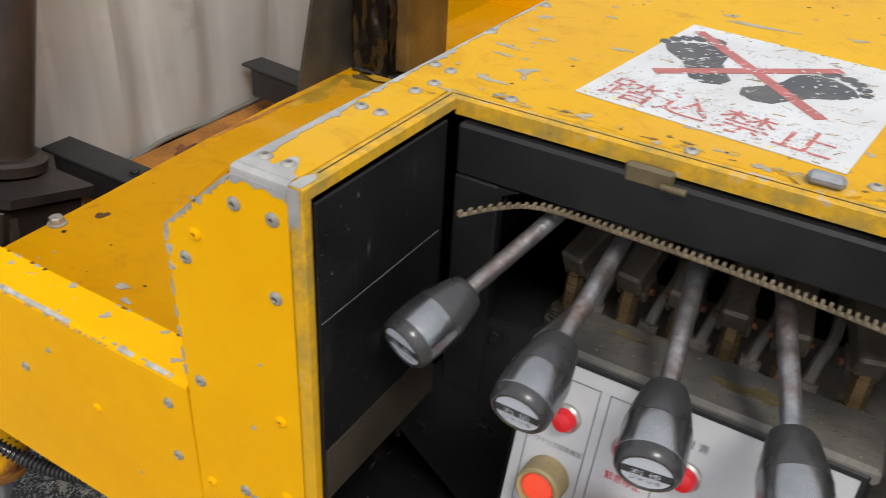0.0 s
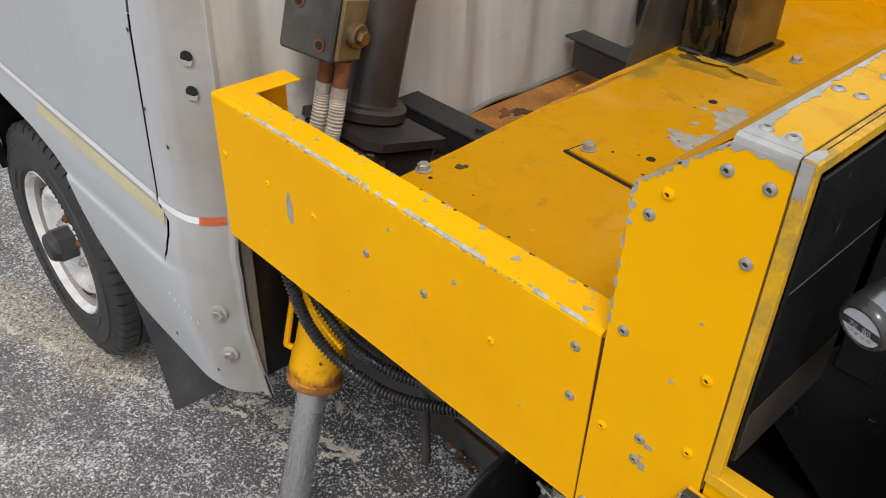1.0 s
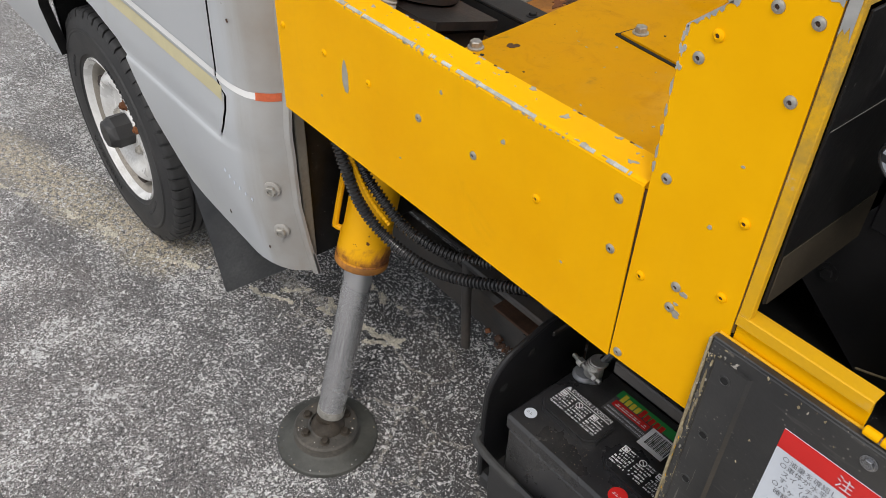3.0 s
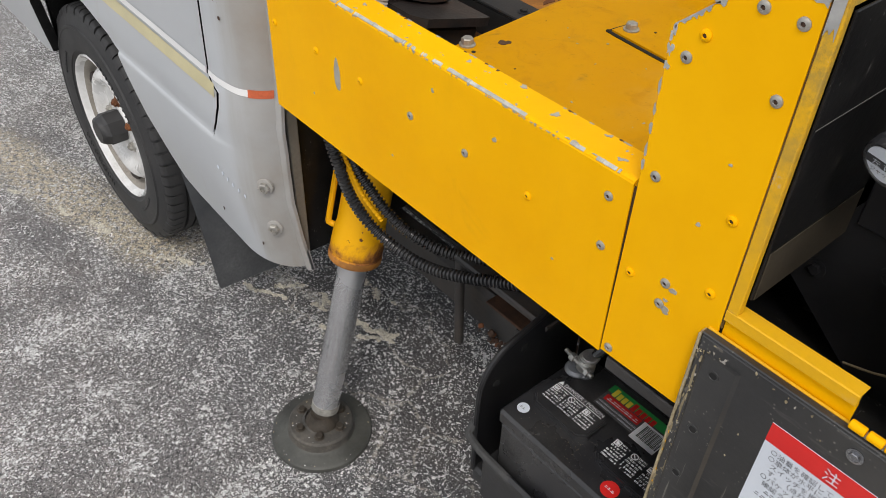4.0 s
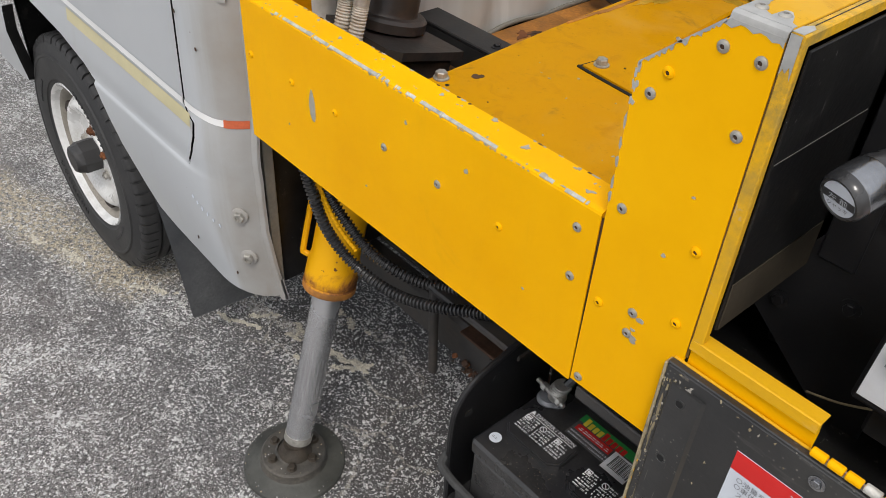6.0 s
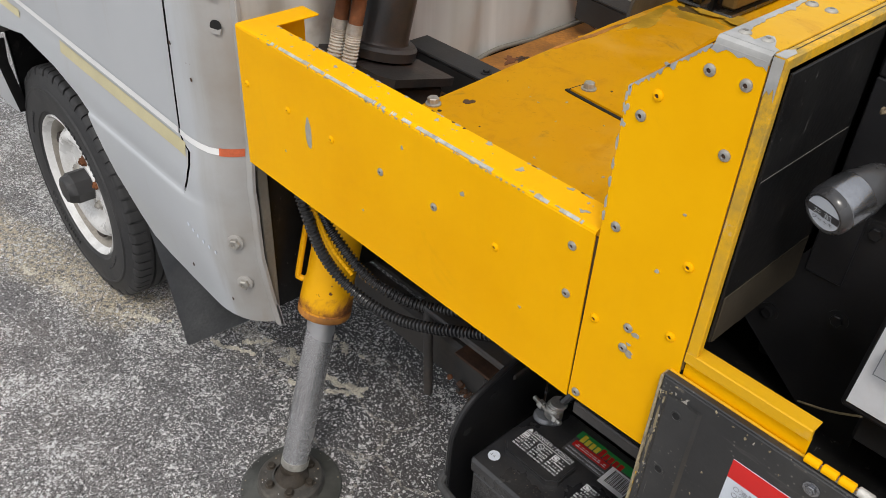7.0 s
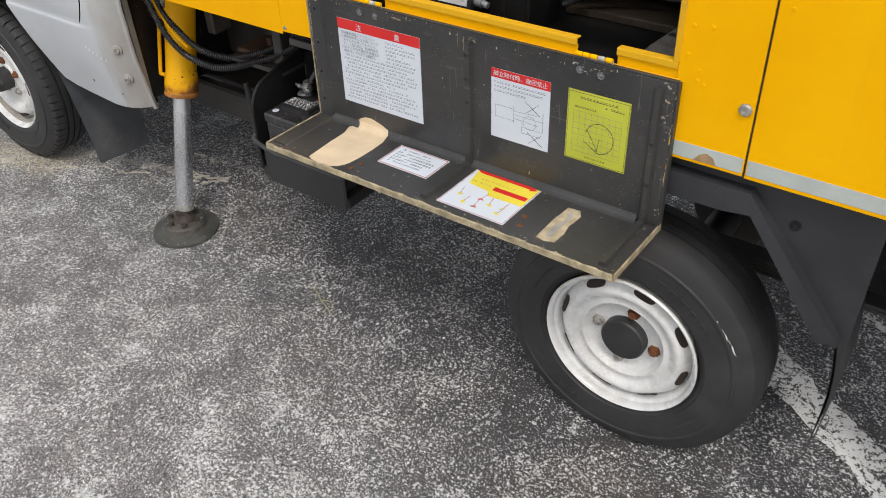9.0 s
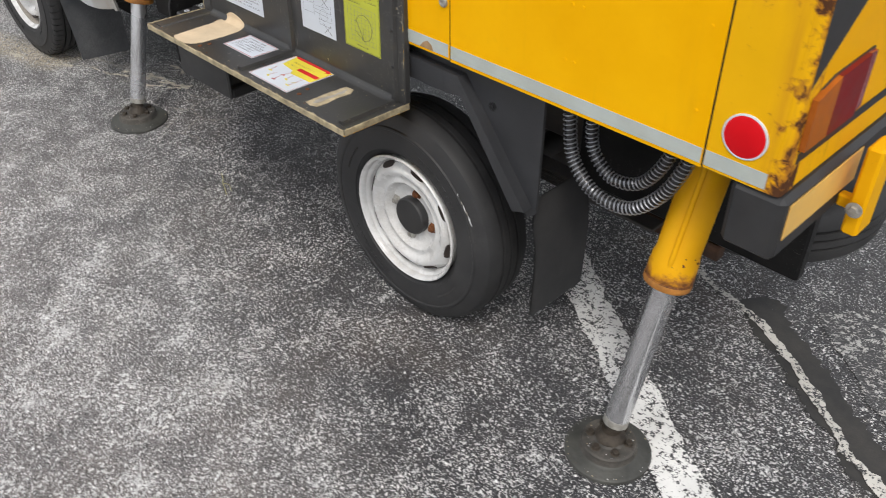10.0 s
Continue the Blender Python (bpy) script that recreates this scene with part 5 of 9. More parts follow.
    k.flat(blob(-0.33, 0.17, 0.008, 0.005, 14, r, 0.5), m, primer)
    for _ in range(30):
        x, y = r.uniform(-0.40, -0.06), r.uniform(0.5, 1.1)
        k.flat(blob(x, y, r.uniform(0.001, 0.004), r.uniform(0.001, 0.003), 9, r, 0.4), m2, r.choice((primer, rust_dark)))
    stuff("chipped_paint", k, ob, "grey primer patches, specks and greasy rust stains")
    # greasy boom pivot post and its plate
    g = Mesh(grease)
    g.box((-0.592, 1.04, DECK), (-0.507, 1.23, 2.0), 0.012)
    g.box((-0.60, 1.03, DECK), (-0.455, 1.245, DECK + 0.010), 0.004)
    part("pivot_post", g, truck, "black grease-coated pivot post")
    g = Mesh(grease)

    def lump(u, z, k):
        return 0.004 + 0.010 * noise.noise((u * 26, z * 14, k)) + 0.007 * noise.noise((u * 70, z * 42, k)) + 0.004 * noise.noise((u * 160, z * 110, k))

    zs = [DECK + 0.009 + 0.011 * i for i in range(58)]
    g.sheet([[(-0.594 + 0.088 * i / 16, 1.0385 - max(-0.001, lump(i * 0.0055, z, 2.0)), z) for i in range(17)] for z in zs])
    g.sheet([[(-0.5065 + max(-0.001, lump(i * 0.006, z, 6.0)), 1.036 + 0.03 * i / 6, z) for i in range(7)] for z in zs])
    stuff("grease_coat", g, truck, "lumpy shining black grease")
    t = Mesh(oily_grey, black_flat)
    t.box((-0.5055, 1.06, DECK + 0.0105), (-0.468, 1.225, 1.9), 0.006, ochre)
    t.prism([(0.862, DECK - 0.02), (0.875, DECK - 0.03), (1.07, DECK + 0.001), (1.07, 2.0), (1.02, 2.0), (0.985, 1.60), (0.945, 1.38), (0.905, 1.24)], -0.618, -0.610, "x", oily_grey)
    part("boom_bracket", t, truck, "rusty bracket plate beside the post")
    for a, b, w, z in (((-0.853, 0.458), (-0.590, 0.456), 0.064, 1.092), ((-0.850, 0.985), (-0.612, 0.955), 0.062, 1.100), ((-0.90, 1.30), (-0.70, 1.30), 0.075, 1.12)):
        k = Mesh(black_flat)
        d = Vector((b[0] - a[0], b[1] - a[1], 0))
        ang = math.degrees(math.atan2(d.y, d.x))
        mm = Matrix.Translation((a[0], a[1], z)) @ pose(0, 0, 0, 0, 0, ang)
        k.box((0, -w / 2, -0.007), (d.length, w / 2, 0), 0.002, m=mm)
        k.box((0.03, -w / 2 + 0.002, -0.07), (d.length, -w / 2 + 0.010, -0.007), 0.002, m=mm)
        k.box((0.03, w / 2 - 0.010, -0.07), (d.length, w / 2 - 0.002, -0.007), 0.002, m=mm)
        kb = part("support_bar", k, truck, "matt black channel bar")
        part("bolt", BOLT_BLACK, kb, at=mm @ Matrix.Translation((d.length - 0.05, 0, 0)) @ Matrix.Scale(0.7, 4))
    x = Mesh(rust_orange)
    x.box((-0.862, 0.36, 0.93), (-0.56, 1.70, 0.992), 0.012)
    rx = random.Random(23)
    for _ in range(46):
        s = rx.uniform(0.003, 0.016)
        x.flat(blob(rx.uniform(-0.83, -0.62), rx.uniform(0.46, 1.3), s, s * rx.uniform(0.6, 2.2), 18, rx, 0.8), Matrix.Translation((0, 0, 0.9921)), rx.choice((rust_dark, rust_dark, rust, yellow_deck)), rx.uniform(0.0006, 0.003))
    part("cross_member", x, truck, "rusty orange cross member")
    x = Mesh(post_beige)
    x.sweep([(-0.858 + 0.010 * noise.noise((y * 7, 2.0, 0.0)), y, 0.994 + 0.008 * noise.noise((y * 9, 0.0, 4.0))) for y in [0.40 + 0.05 * i for i in range(26)]], 0.0055, 8, post_beige)
    part("sealant", x, truck, "wavy pale sealant along the foot of the cab wall")


# drop-down flap with its tray
def sticker(name, label, parent, m, w, h, base, draw, thick=0.0009):
    s = Mesh(base)
    s.flat([(0, 0), (w, 0), (w, h), (0, h)], m, base, thick)
    draw(s, m @ Matrix.Translation((0, 0, thick)))
    return part(name, s, parent, label)


def rect(s, m, x0, y0, x1, y1, mat, t=0.0003):
    s.flat([(x0, y0), (x1, y0), (x1, y1), (x0, y1)], m, mat, t)


def frame_line(s, m, x0, y0, x1, y1, t, mat):
    rect(s, m, x0, y0, x1, y0 + t, mat)
    rect(s, m, x0, y1 - t, x1, y1, mat)
    rect(s, m, x0, y0 + t, x0 + t, y1 - t, mat)
    rect(s, m, x1 - t, y0 + t, x1, y1 - t, mat)


def stroke(s, m, a, b, t, mat):
    a, b = Vector(a), Vector(b)
    d = (b - a).normalized() * t / 2
    n = Vector((-d.y, d.x))
    s.flat([tuple(a + n), tuple(a - n), tuple(b - n), tuple(b + n)][::-1], m, mat, 0.0003)


def bold_bars(s, m, x0, x1, y, size, rnd, mat):
    """A line of unreadable bold print: upright bars joined into word-long groups."""
    x = x0
    while x < x1 - size * 0.3:
        if rnd.random() < 0.86:
            rect(s, m, x, y, x + size * 0.17, y + size * 0.78, mat)
            rect(s, m, x + size * 0.17, y + rnd.choice((0.0, 0.30, 0.60)) * size, x + size * 0.42, y + rnd.choice((0.62, 0.78)) * size, mat)
        x += size * rnd.choice((0.62, 0.62, 0.62, 1.1))


def text_bars(s, m, x0, x1, y, size, rnd, mat):
    """A line of unreadable characters as short bars."""
    x = x0
    while x < x1 - size * 0.6:
        w = size * rnd.uniform(0.62, 0.9)
        if rnd.random() < 0.93:
            rect(s, m, x, y + size * 0.08, x + w, y + size * rnd.uniform(0.2, 0.3), mat)
            rect(s, m, x + w * rnd.uniform(0, 0.3), y + size * 0.52, x + w * rnd.uniform(0.7, 1.0), y + size * 0.68, mat)
        x += size * 1.0


def flap():
    root = Mesh(flap_black)
    x0, x1, z0, z1, yi = 0.104, 1.117, 0.797, 1.140, -0.022
    root.box((x0, yi, z0), (x1, yi + 0.0145, z1), 0.002)
    root.box((x0, -0.232, z0 - 0.014), (x1, yi + 0.0145, z0), 0.002)
    ob = part("flap_door", root, truck, "open drop-down flap, black inside, with stickers")
    skin = Mesh(yellow)
    skin.box((x0, yi + 0.0146, z0 - 0.014), (x1, yi + 0.0166, z1), 0.0006)
    skin.box((x0, -0.232, z0 - 0.017), (x1, yi + 0.0166, z0 - 0.0142), 0.0006)
    ob.matrix_basis = Matrix.Translation((0, yi, z0 - 0.003)) @ pose(0, 0, 0, -1.2, 0, 0) @ Matrix.Translation((0, -yi, -z0))
    part("outer_skin", skin, ob, "yellow outer skin")
    e = Mesh(worn_edge)
    e.box((x0, -0.236, z0 - 0.015), (x1, -0.2322, z0 + 0.002), 0.0012)
    e.box((x0 - 0.0035, -0.232, z0 - 0.014), (x0 - 0.0002, yi + 0.014, z0 + 0.002), 0.0012)
    e.box((x0 - 0.0035, yi - 0.001, z0 + 0.003), (x0 - 0.0002, yi + 0.014, z1), 0.0012, worn_edge)
    e.box((x1 + 0.0002, -0.232, z0 - 0.014), (x1 + 0.004, yi + 0.014, z0 + 0.004), 0.0012)
    e.box((x1 + 0.0002, yi - 0.001, z0 + 0.005), (x1 + 0.004, yi + 0.0175, z1), 0.0012, flap_black)
    e.box((x0, yi - 0.0005, z1 + 0.0002), (x1, yi + 0.009, z1 + 0.004), 0.0012, flap_black)
    e.box((x0, yi + 0.0092, z1 + 0.0002), (x1, yi + 0.013, z1 + 0.0045), 0.0012, yellow_lip)
    part("worn_edge", e, ob, "worn cream and yellow edge")
    rs = random.Random(91)
    w = Mesh(worn_edge)
    inner, floor = flank(yi), Matrix.Translation((0, 0, z0))
    for _ in range(230):
        edge = rs.random()
        if edge < 0.45:
            x, z = x0 + abs(rs.gauss(0, 0.010)), rs.uniform(z0 + 0.02, z1)
        elif edge < 0.6:
            x, z = x1 - abs(rs.gauss(0, 0.008)), rs.uniform(z0 + 0.02, z1)
        elif edge < 0.8:
            x, z = rs.uniform(x0, x1), z1 - abs(rs.gauss(0, 0.008))
        else:
            x, z = rs.uniform(x0, x1), rs.uniform(z0, z1)
        s = abs(rs.gauss(0, 0.0006)) + 0.0003
        w.flat(blob(x, z, s, s * rs.uniform(0.6, 2.6), 8, rs, 0.5), inner, rs.choice((worn_edge, worn_edge, primer, seal_strip)), rs.uniform(0.0002, 0.0006))
    for _ in range(150):
        if rs.random() < 0.6:
            x, y = rs.uniform(x0, x1), -0.231 + abs(rs.gauss(0, 0.012))
        else:
            x, y = rs.uniform(x0, x1), rs.uniform(-0.23, -0.03)
        s = abs(rs.gauss(0, 0.0008)) + 0.0003
        w.flat(blob(x, y, s * rs.uniform(0.7, 2.0), s, 8, rs, 0.5), floor, rs.choice((worn_edge, worn_edge, primer, rust)), rs.uniform(0.0002, 0.0006))
    for x, z, a, b in ((x0 + 0.006, 1.05, 0.004, 0.03), (x0 + 0.010, 0.93, 0.003, 0.02), (x0 + 0.012, 1.115, 0.010, 0.006), (1.09, 1.06, 0.012, 0.004), (0.60, 1.11, 0.006, 0.012), (0.40, 1.128, 0.02, 0.003)):
        w.flat(blob(x, z, a * 0.5, b, 22, rs, 0.9), inner, seal_strip, 0.0004)
    for cx, cz, sx, sz, k in ((0.925, 1.126, 0.022, 0.006, 26), (1.098, 1.10, 0.006, 0.030, 22), (0.622, 1.118, 0.006, 0.010, 10), (0.125, 1.118, 0.012, 0.010, 16), (0.118, 1.04, 0.006, 0.04, 22)):
        for _ in range(k):
            a = rs.uniform(0.0006, 0.0022)
            w.flat(blob(min(x1 - 0.004, max(x0 + 0.004, cx + rs.gauss(0, sx))), min(z1 - 0.004, cz + rs.gauss(0, sz)), a * rs.uniform(0.5, 2.0), a * rs.uniform(0.4, 1.6), 16, rs, 0.9), inner, rs.choice((seal_strip, faded_paper, pad_brown, pad_brown, worn_edge)), rs.uniform(0.0002, 0.0006))
    x = x0
    while x < x1 - 0.004:
        step = rs.uniform(0.002, 0.007)
        deep = 0.0022 + 0.006 * noise.noise((x * 30, 0.0, 3.0)) + rs.uniform(-0.001, 0.0015)
        if deep > 0.0006:
            w.flat([(x, -0.2321), (x + step, -0.2321), (x + step, -0.2321 + deep), (x, -0.2321 + deep)], floor, rs.choice((worn_edge, worn_edge, seal_strip)), 0.0003)
        x += step
    z = z0 + 0.02
    while z < z1 - 0.004:
        step = rs.uniform(0.002, 0.007)
        for edge, way in ((x0, 1), (x1, -1)):
            deep = 0.0006 + 0.005 * noise.noise((z * 30, edge, 3.0)) + rs.uniform(-0.001, 0.001)
            if deep > 0.0006:
                a, b = sorted((edge, edge + way * deep))
                w.flat([(a, z), (b, z), (b, z + step), (a, z + step)], inner, rs.choice((worn_edge, seal_strip, yellow_lip)), 0.0003)
        z += step
    stuff("scuffed_paint", w, ob, "pale scuffs and specks along the edges")
    # stiffening ribs and corner fillets
    f = Mesh(flap_black)
    for a, w, d in ((0.136, 0.046, 0.004), (0.614, 0.022, 0.010), (1.082, 0.020, 0.010)):
        f.prism([(a - w / 2, yi), (a - w / 2 + 0.004, yi - d), (a + w / 2 - 0.004, yi - d), (a + w / 2, yi)], z0 + 0.002, z1 - 0.018, "z")
        f.prism([(a - w / 2, z0), (a - w / 2 + 0.004, z0 + d), (a + w / 2 - 0.004, z0 + d), (a + w / 2, z0)], -0.215, yi - d - 0.0005, "y")
    f.prism([(yi, z0 + 0.016), (yi - 0.003, z0 + 0.007), (yi - 0.008, z0 + 0.003), (yi - 0.018, z0), (yi, z0)], x0 + 0.05, x1 - 0.05, "x")
    part("rib", f, ob, "pressed stiffening ribs")
    for x, z in ((0.614, 1.09), (0.614, 1.03), (0.614, 0.97), (1.082, 1.0), (1.082, 0.9)):
        part("rivet", RIVET_DARK, ob, at=Matrix.Translation((x, yi - 0.010, z)) @ FRONT)
    for x, z in ((0.133, 1.102), (0.132, 1.012), (0.131, 0.93), (0.130, 0.85)):
        hole = Mesh(flap_black)
        hole.spin([(0.0070, 0.0), (0.0067, 0.0010), (0.0050, 0.0012), (0.0046, 0.0004)], Matrix.Translation((x, yi - 0.0040, z)) @ FRONT, 20, flap_black, caps=False)
        hole.spin([(0.0047, 0.0002), (0.0047, 0.0005), (0.0001, 0.0005)], Matrix.Translation((x, yi - 0.0040, z)) @ FRONT, 20, seam_black)
        part("rivet_hole", hole, ob, "dark empty rivet hole")
    for x, z in ((0.285, 1.122), (0.335, 1.121), (0.900, 1.118), (0.950, 1.116)):
        part("bolt", BOLT_FLAP, ob, at=Matrix.Translation((x, yi, z)) @ FRONT @ Matrix.Scale(0.5, 4))
    for x, y in ((0.385, -0.175), (0.378, -0.205), (0.853, -0.150), (0.862, -0.185)):
        r = Mesh(rust)
        r.spin([(0.007, 0), (0.0065, 0.0015), (0.003, 0.002), (0.0001, 0.0015)], Matrix.Translation((x, y, z0)), 14)
        part("rusty_rivet", r, ob, "rusty rivet head")
    rnd = random.Random(42)
    lines = ("○油量を確認してください。", "○車体が水平になる様ジャッキ", "  スイッチを押してください。", "  す。（点灯時は、高所作業可", "○バケット内で操作する場合は", "  確認ランプの点灯を確認し")

    def notice(s, m):
        rect(s, m, 0, 0.202, 0.265, 0.229, red_film)
        for t, x in (("注", 0.062), ("意", 0.185)):
            s.words(t, m @ Matrix.Translation((x, 0.2075, 0)), 0.0185, white_film)
        y = 0.190
        for i in range(19):
            if i < len(lines):
                s.words(lines[i], m @ Matrix.Translation((0.010, y, 0)), 0.0090, ink_grey, wide=1.0)
                text_bars(s, m, 0.155, rnd.choice((0.25, 0.235, 0.21)), y, 0.0072, rnd, ink_grey)
            else:
                text_bars(s, m, 0.012 + (0.009 if rnd.random() < 0.7 else 0), rnd.choice((0.25, 0.252, 0.245, 0.18, 0.22)), y, 0.0072, rnd, ink_grey)
            y -= 0.0098

    sticker("notice_sticker", "white notice sticker with red heading", ob, flank(yi) @ Matrix.Translation((0.206, 0.8655, 0)), 0.265, 0.229, white_film, notice)

    def ladder_note(s, m):
        rect(s, m, 0, 0.152, 0.156, 0.174, red_film)
        s.words("脚立取付時、旋回禁止", m @ Matrix.Translation((0.006, 0.1575, 0)), 0.0145, white_film, wide=0.99)
        for k in range(3):
            text_bars(s, m, 0.008, 0.148 - (0.05 if k == 2 else 0), 0.139 - 0.0105 * k, 0.0072, rnd, ink_grey)
        for a, b in (((0.012, 0.085), (0.062, 0.085)), ((0.012, 0.055), (0.062, 0.055)), ((0.062, 0.092), (0.062, 0.05)), ((0.012, 0.085), (0.012, 0.055)), ((0.062, 0.080), (0.130, 0.084)), ((0.062, 0.062), (0.130, 0.058)), ((0.062, 0.071), (0.14, 0.071)), ((0.085, 0.045), (0.14, 0.045)), ((0.14, 0.045), (0.14, 0.095)), ((0.085, 0.03), (0.14, 0.03)), ((0.085, 0.03), (0.085, 0.06))):
            stroke(s, m, a, b, 0.0007, ink_grey)
        for cx, cy in ((0.112, 0.098), (0.120, 0.022)):
            stroke(s, m, (cx - 0.020, cy + 0.014), (cx + 0.020, cy - 0.014), 0.0012, ink)
            stroke(s, m, (cx - 0.016, cy - 0.014), (cx + 0.016, cy + 0.014), 0.0010, ink)
        pts = [(0.105 + 0.017 * math.cos(a), 0.060 + 0.017 * math.sin(a)) for a in [i * math.pi / 9 for i in range(19)]]
        for a, b in zip(pts, pts[1:]):
            stroke(s, m, a, b, 0.0007, ink_grey)

    sticker("ladder_sticker", "white sticker with red heading and crossed-out diagrams", ob, flank(yi) @ Matrix.Translation((0.677, 0.897, 0)), 0.156, 0.174, white_film, ladder_note)

    def range_chart(s, m):
        frame_line(s, m, 0.002, 0.002, 0.146, 0.164, 0.0008, ink)
        text_bars(s, m, 0.03, 0.12, 0.150, 0.0075, rnd, ink)
        text_bars(s, m, 0.09, 0.138, 0.140, 0.0065, rnd, ink)
        text_bars(s, m, 0.018, 0.07, 0.128, 0.006, rnd, ink)
        for k in range(9):
            stroke(s, m, (0.016 + 0.0145 * k, 0.022), (0.016 + 0.0145 * k, 0.12), 0.0004, ink_grey)
        for k in range(8):
            stroke(s, m, (0.016, 0.022 + 0.014 * k), (0.132, 0.022 + 0.014 * k), 0.0004, ink_grey)
        pts = [(0.082 + 0.034 * math.cos(a), 0.066 + 0.036 * math.sin(a)) for a in [-1.7 + i * 0.29 for i in range(17)]]
        for a, b in zip(pts, pts[1:]):
            stroke(s, m, a, b, 0.0013, ink)
        for a, b in (((0.050, 0.083), (0.066, 0.058)), ((0.066, 0.058), (0.078, 0.034)), ((0.046, 0.05), (0.085, 0.028)), ((0.078, 0.034), (0.082, 0.066))):
            stroke(s, m, a, b, 0.0012, ink)
        text_bars(s, m, 0.05, 0.10, 0.010, 0.0055, rnd, ink)

    sticker("range_chart", "yellow-green working-range chart sticker", ob, flank(yi) @ Matrix.Translation((0.877, 0.903, 0)), 0.148, 0.168, lime_film, range_chart)
    tray = Matrix.Translation((0, 0, z0))

    def caution(s, m):
        frame_line(s, m, 0.002, 0.002, 0.153, 0.097, 0.0022, red_faded)
        text_bars(s, m, 0.02, 0.115, 0.080, 0.009, rnd, ink)
        for k in range(5):
            text_bars(s, m, 0.014, rnd.choice((0.142, 0.138, 0.12)), 0.066 - 0.0118 * k, 0.0095, rnd, ink)

    sticker("caution_sticker", "white caution sticker with thin red border", ob, tray @ Matrix.Translation((0.412, -0.143, 0)), 0.155, 0.099, white_film, caution)

    def procedure(s, m):
        s.flat([(0.020, 0.106), (0.080, 0.098), (0.090, 0.082), (0.181, 0.086), (0.181, 0.168), (0.008, 0.168)], m, gold_film, 0.0003)
        s.flat([(0.02, 0.160), (0.160, 0.160), (0.160, 0.152), (0.178, 0.163), (0.160, 0.173), (0.020, 0.173), (0.008, 0.167)][::-1], m, red_film, 0.0005)
        text_bars(s, m, 0.035, 0.15, 0.135, 0.010, rnd, ink_grey)
        text_bars(s, m, 0.02, 0.08, 0.118, 0.008, rnd, ink_grey)
        rect(s, m, 0.085, 0.108, 0.176, 0.124, red_film, 0.0005)
        text_bars(s, m, 0.092, 0.168, 0.111, 0.009, rnd, white_film)
        for x, y in ((0.03, 0.055), (0.055, 0.03), (0.085, 0.06), (0.088, 0.026), (0.115, 0.05), (0.15, 0.052), (0.148, 0.03)):
            s.flat(blob(x, y, 0.0065, 0.0042, 12, rnd, 0.5), m, rnd.choice((gold_film, gold_film, red_faded, cream_tape)), 0.0005)
            stroke(s, m, (x, y), (x + rnd.uniform(-0.01, 0.01), y + 0.03), 0.0016, red_faded)
        frame_line(s, m, 0.002, 0.002, 0.183, 0.174, 0.0012, red_faded)

    sticker("procedure_sticker", "white, yellow and red procedure sticker with small drawings", ob, tray @ Matrix.Translation((0.645, -0.206, 0)), 0.185, 0.176, white_film, procedure)
    t = Mesh(tan_paper)
    t.flat([(0.247, -0.190), (0.243, -0.140), (0.240, -0.075), (0.229, -0.045), (0.238, -0.0235), (0.300, -0.0230), (0.344, -0.0235), (0.361, -0.056), (0.364, -0.105), (0.362, -0.160), (0.358, -0.190), (0.346, -0.214), (0.325, -0.2305), (0.306, -0.2290), (0.286, -0.2312), (0.262, -0.2275), (0.249, -0.221)], tray, tan_paper, 0.0012)
    fold = ((-0.0200, 0.0014), (-0.0085, 0.0045), (-0.0038, 0.0086), (-0.0012, 0.0175))
    t.sheet([[(x0 + 0.152 + 0.1 * i / 5 - 0.002 * k, yi + dy, z0 + dz) for i in range(6)] for k, (dy, dz) in enumerate(fold)], tan_paper)
    t.flat([(0.246, 0.8135), (0.344, 0.8135), (0.330, 0.821), (0.312, 0.826), (0.292, 0.831), (0.272, 0.829), (0.254, 0.821)], flank(yi), tan_paper, 0.0010)
    part("peeled_paper", t, ob, "torn tan remains of a peeled sticker")
    t = Mesh(tan_paper)
    t.flat([(0.915, -0.202), (0.914, -0.150), (0.913, -0.125), (0.916, -0.095), (0.917, -0.063), (0.947, -0.060), (0.959, -0.080), (0.958, -0.105), (0.955, -0.128), (0.961, -0.160), (0.959, -0.198), (0.938, -0.206)], tray, worn_paper, 0.0012)
    t.flat(blob(0.936, -0.155, 0.009, 0.036, 22, rnd, 0.4), Matrix.Translation((0, 0, 0.0012)) @ tray, faded_paper, 0.0004)
    t.flat(blob(0.938, -0.095, 0.008, 0.016, 18, rnd, 0.4), Matrix.Translation((0, 0, 0.0012)) @ tray, faded_paper, 0.0004)
    part("peeled_paper", t, ob, "torn tan remains of a peeled sticker")
    return ob


RIVET_DARK, BOLT_FLAP = rivet_mesh(black_flat, 0.006), bolt_mesh(mat=knob_ring)

low_panel()
end_panel()
housing_top = housing()
opening_rim()
rear_panels()
tail()
deck()
flap()


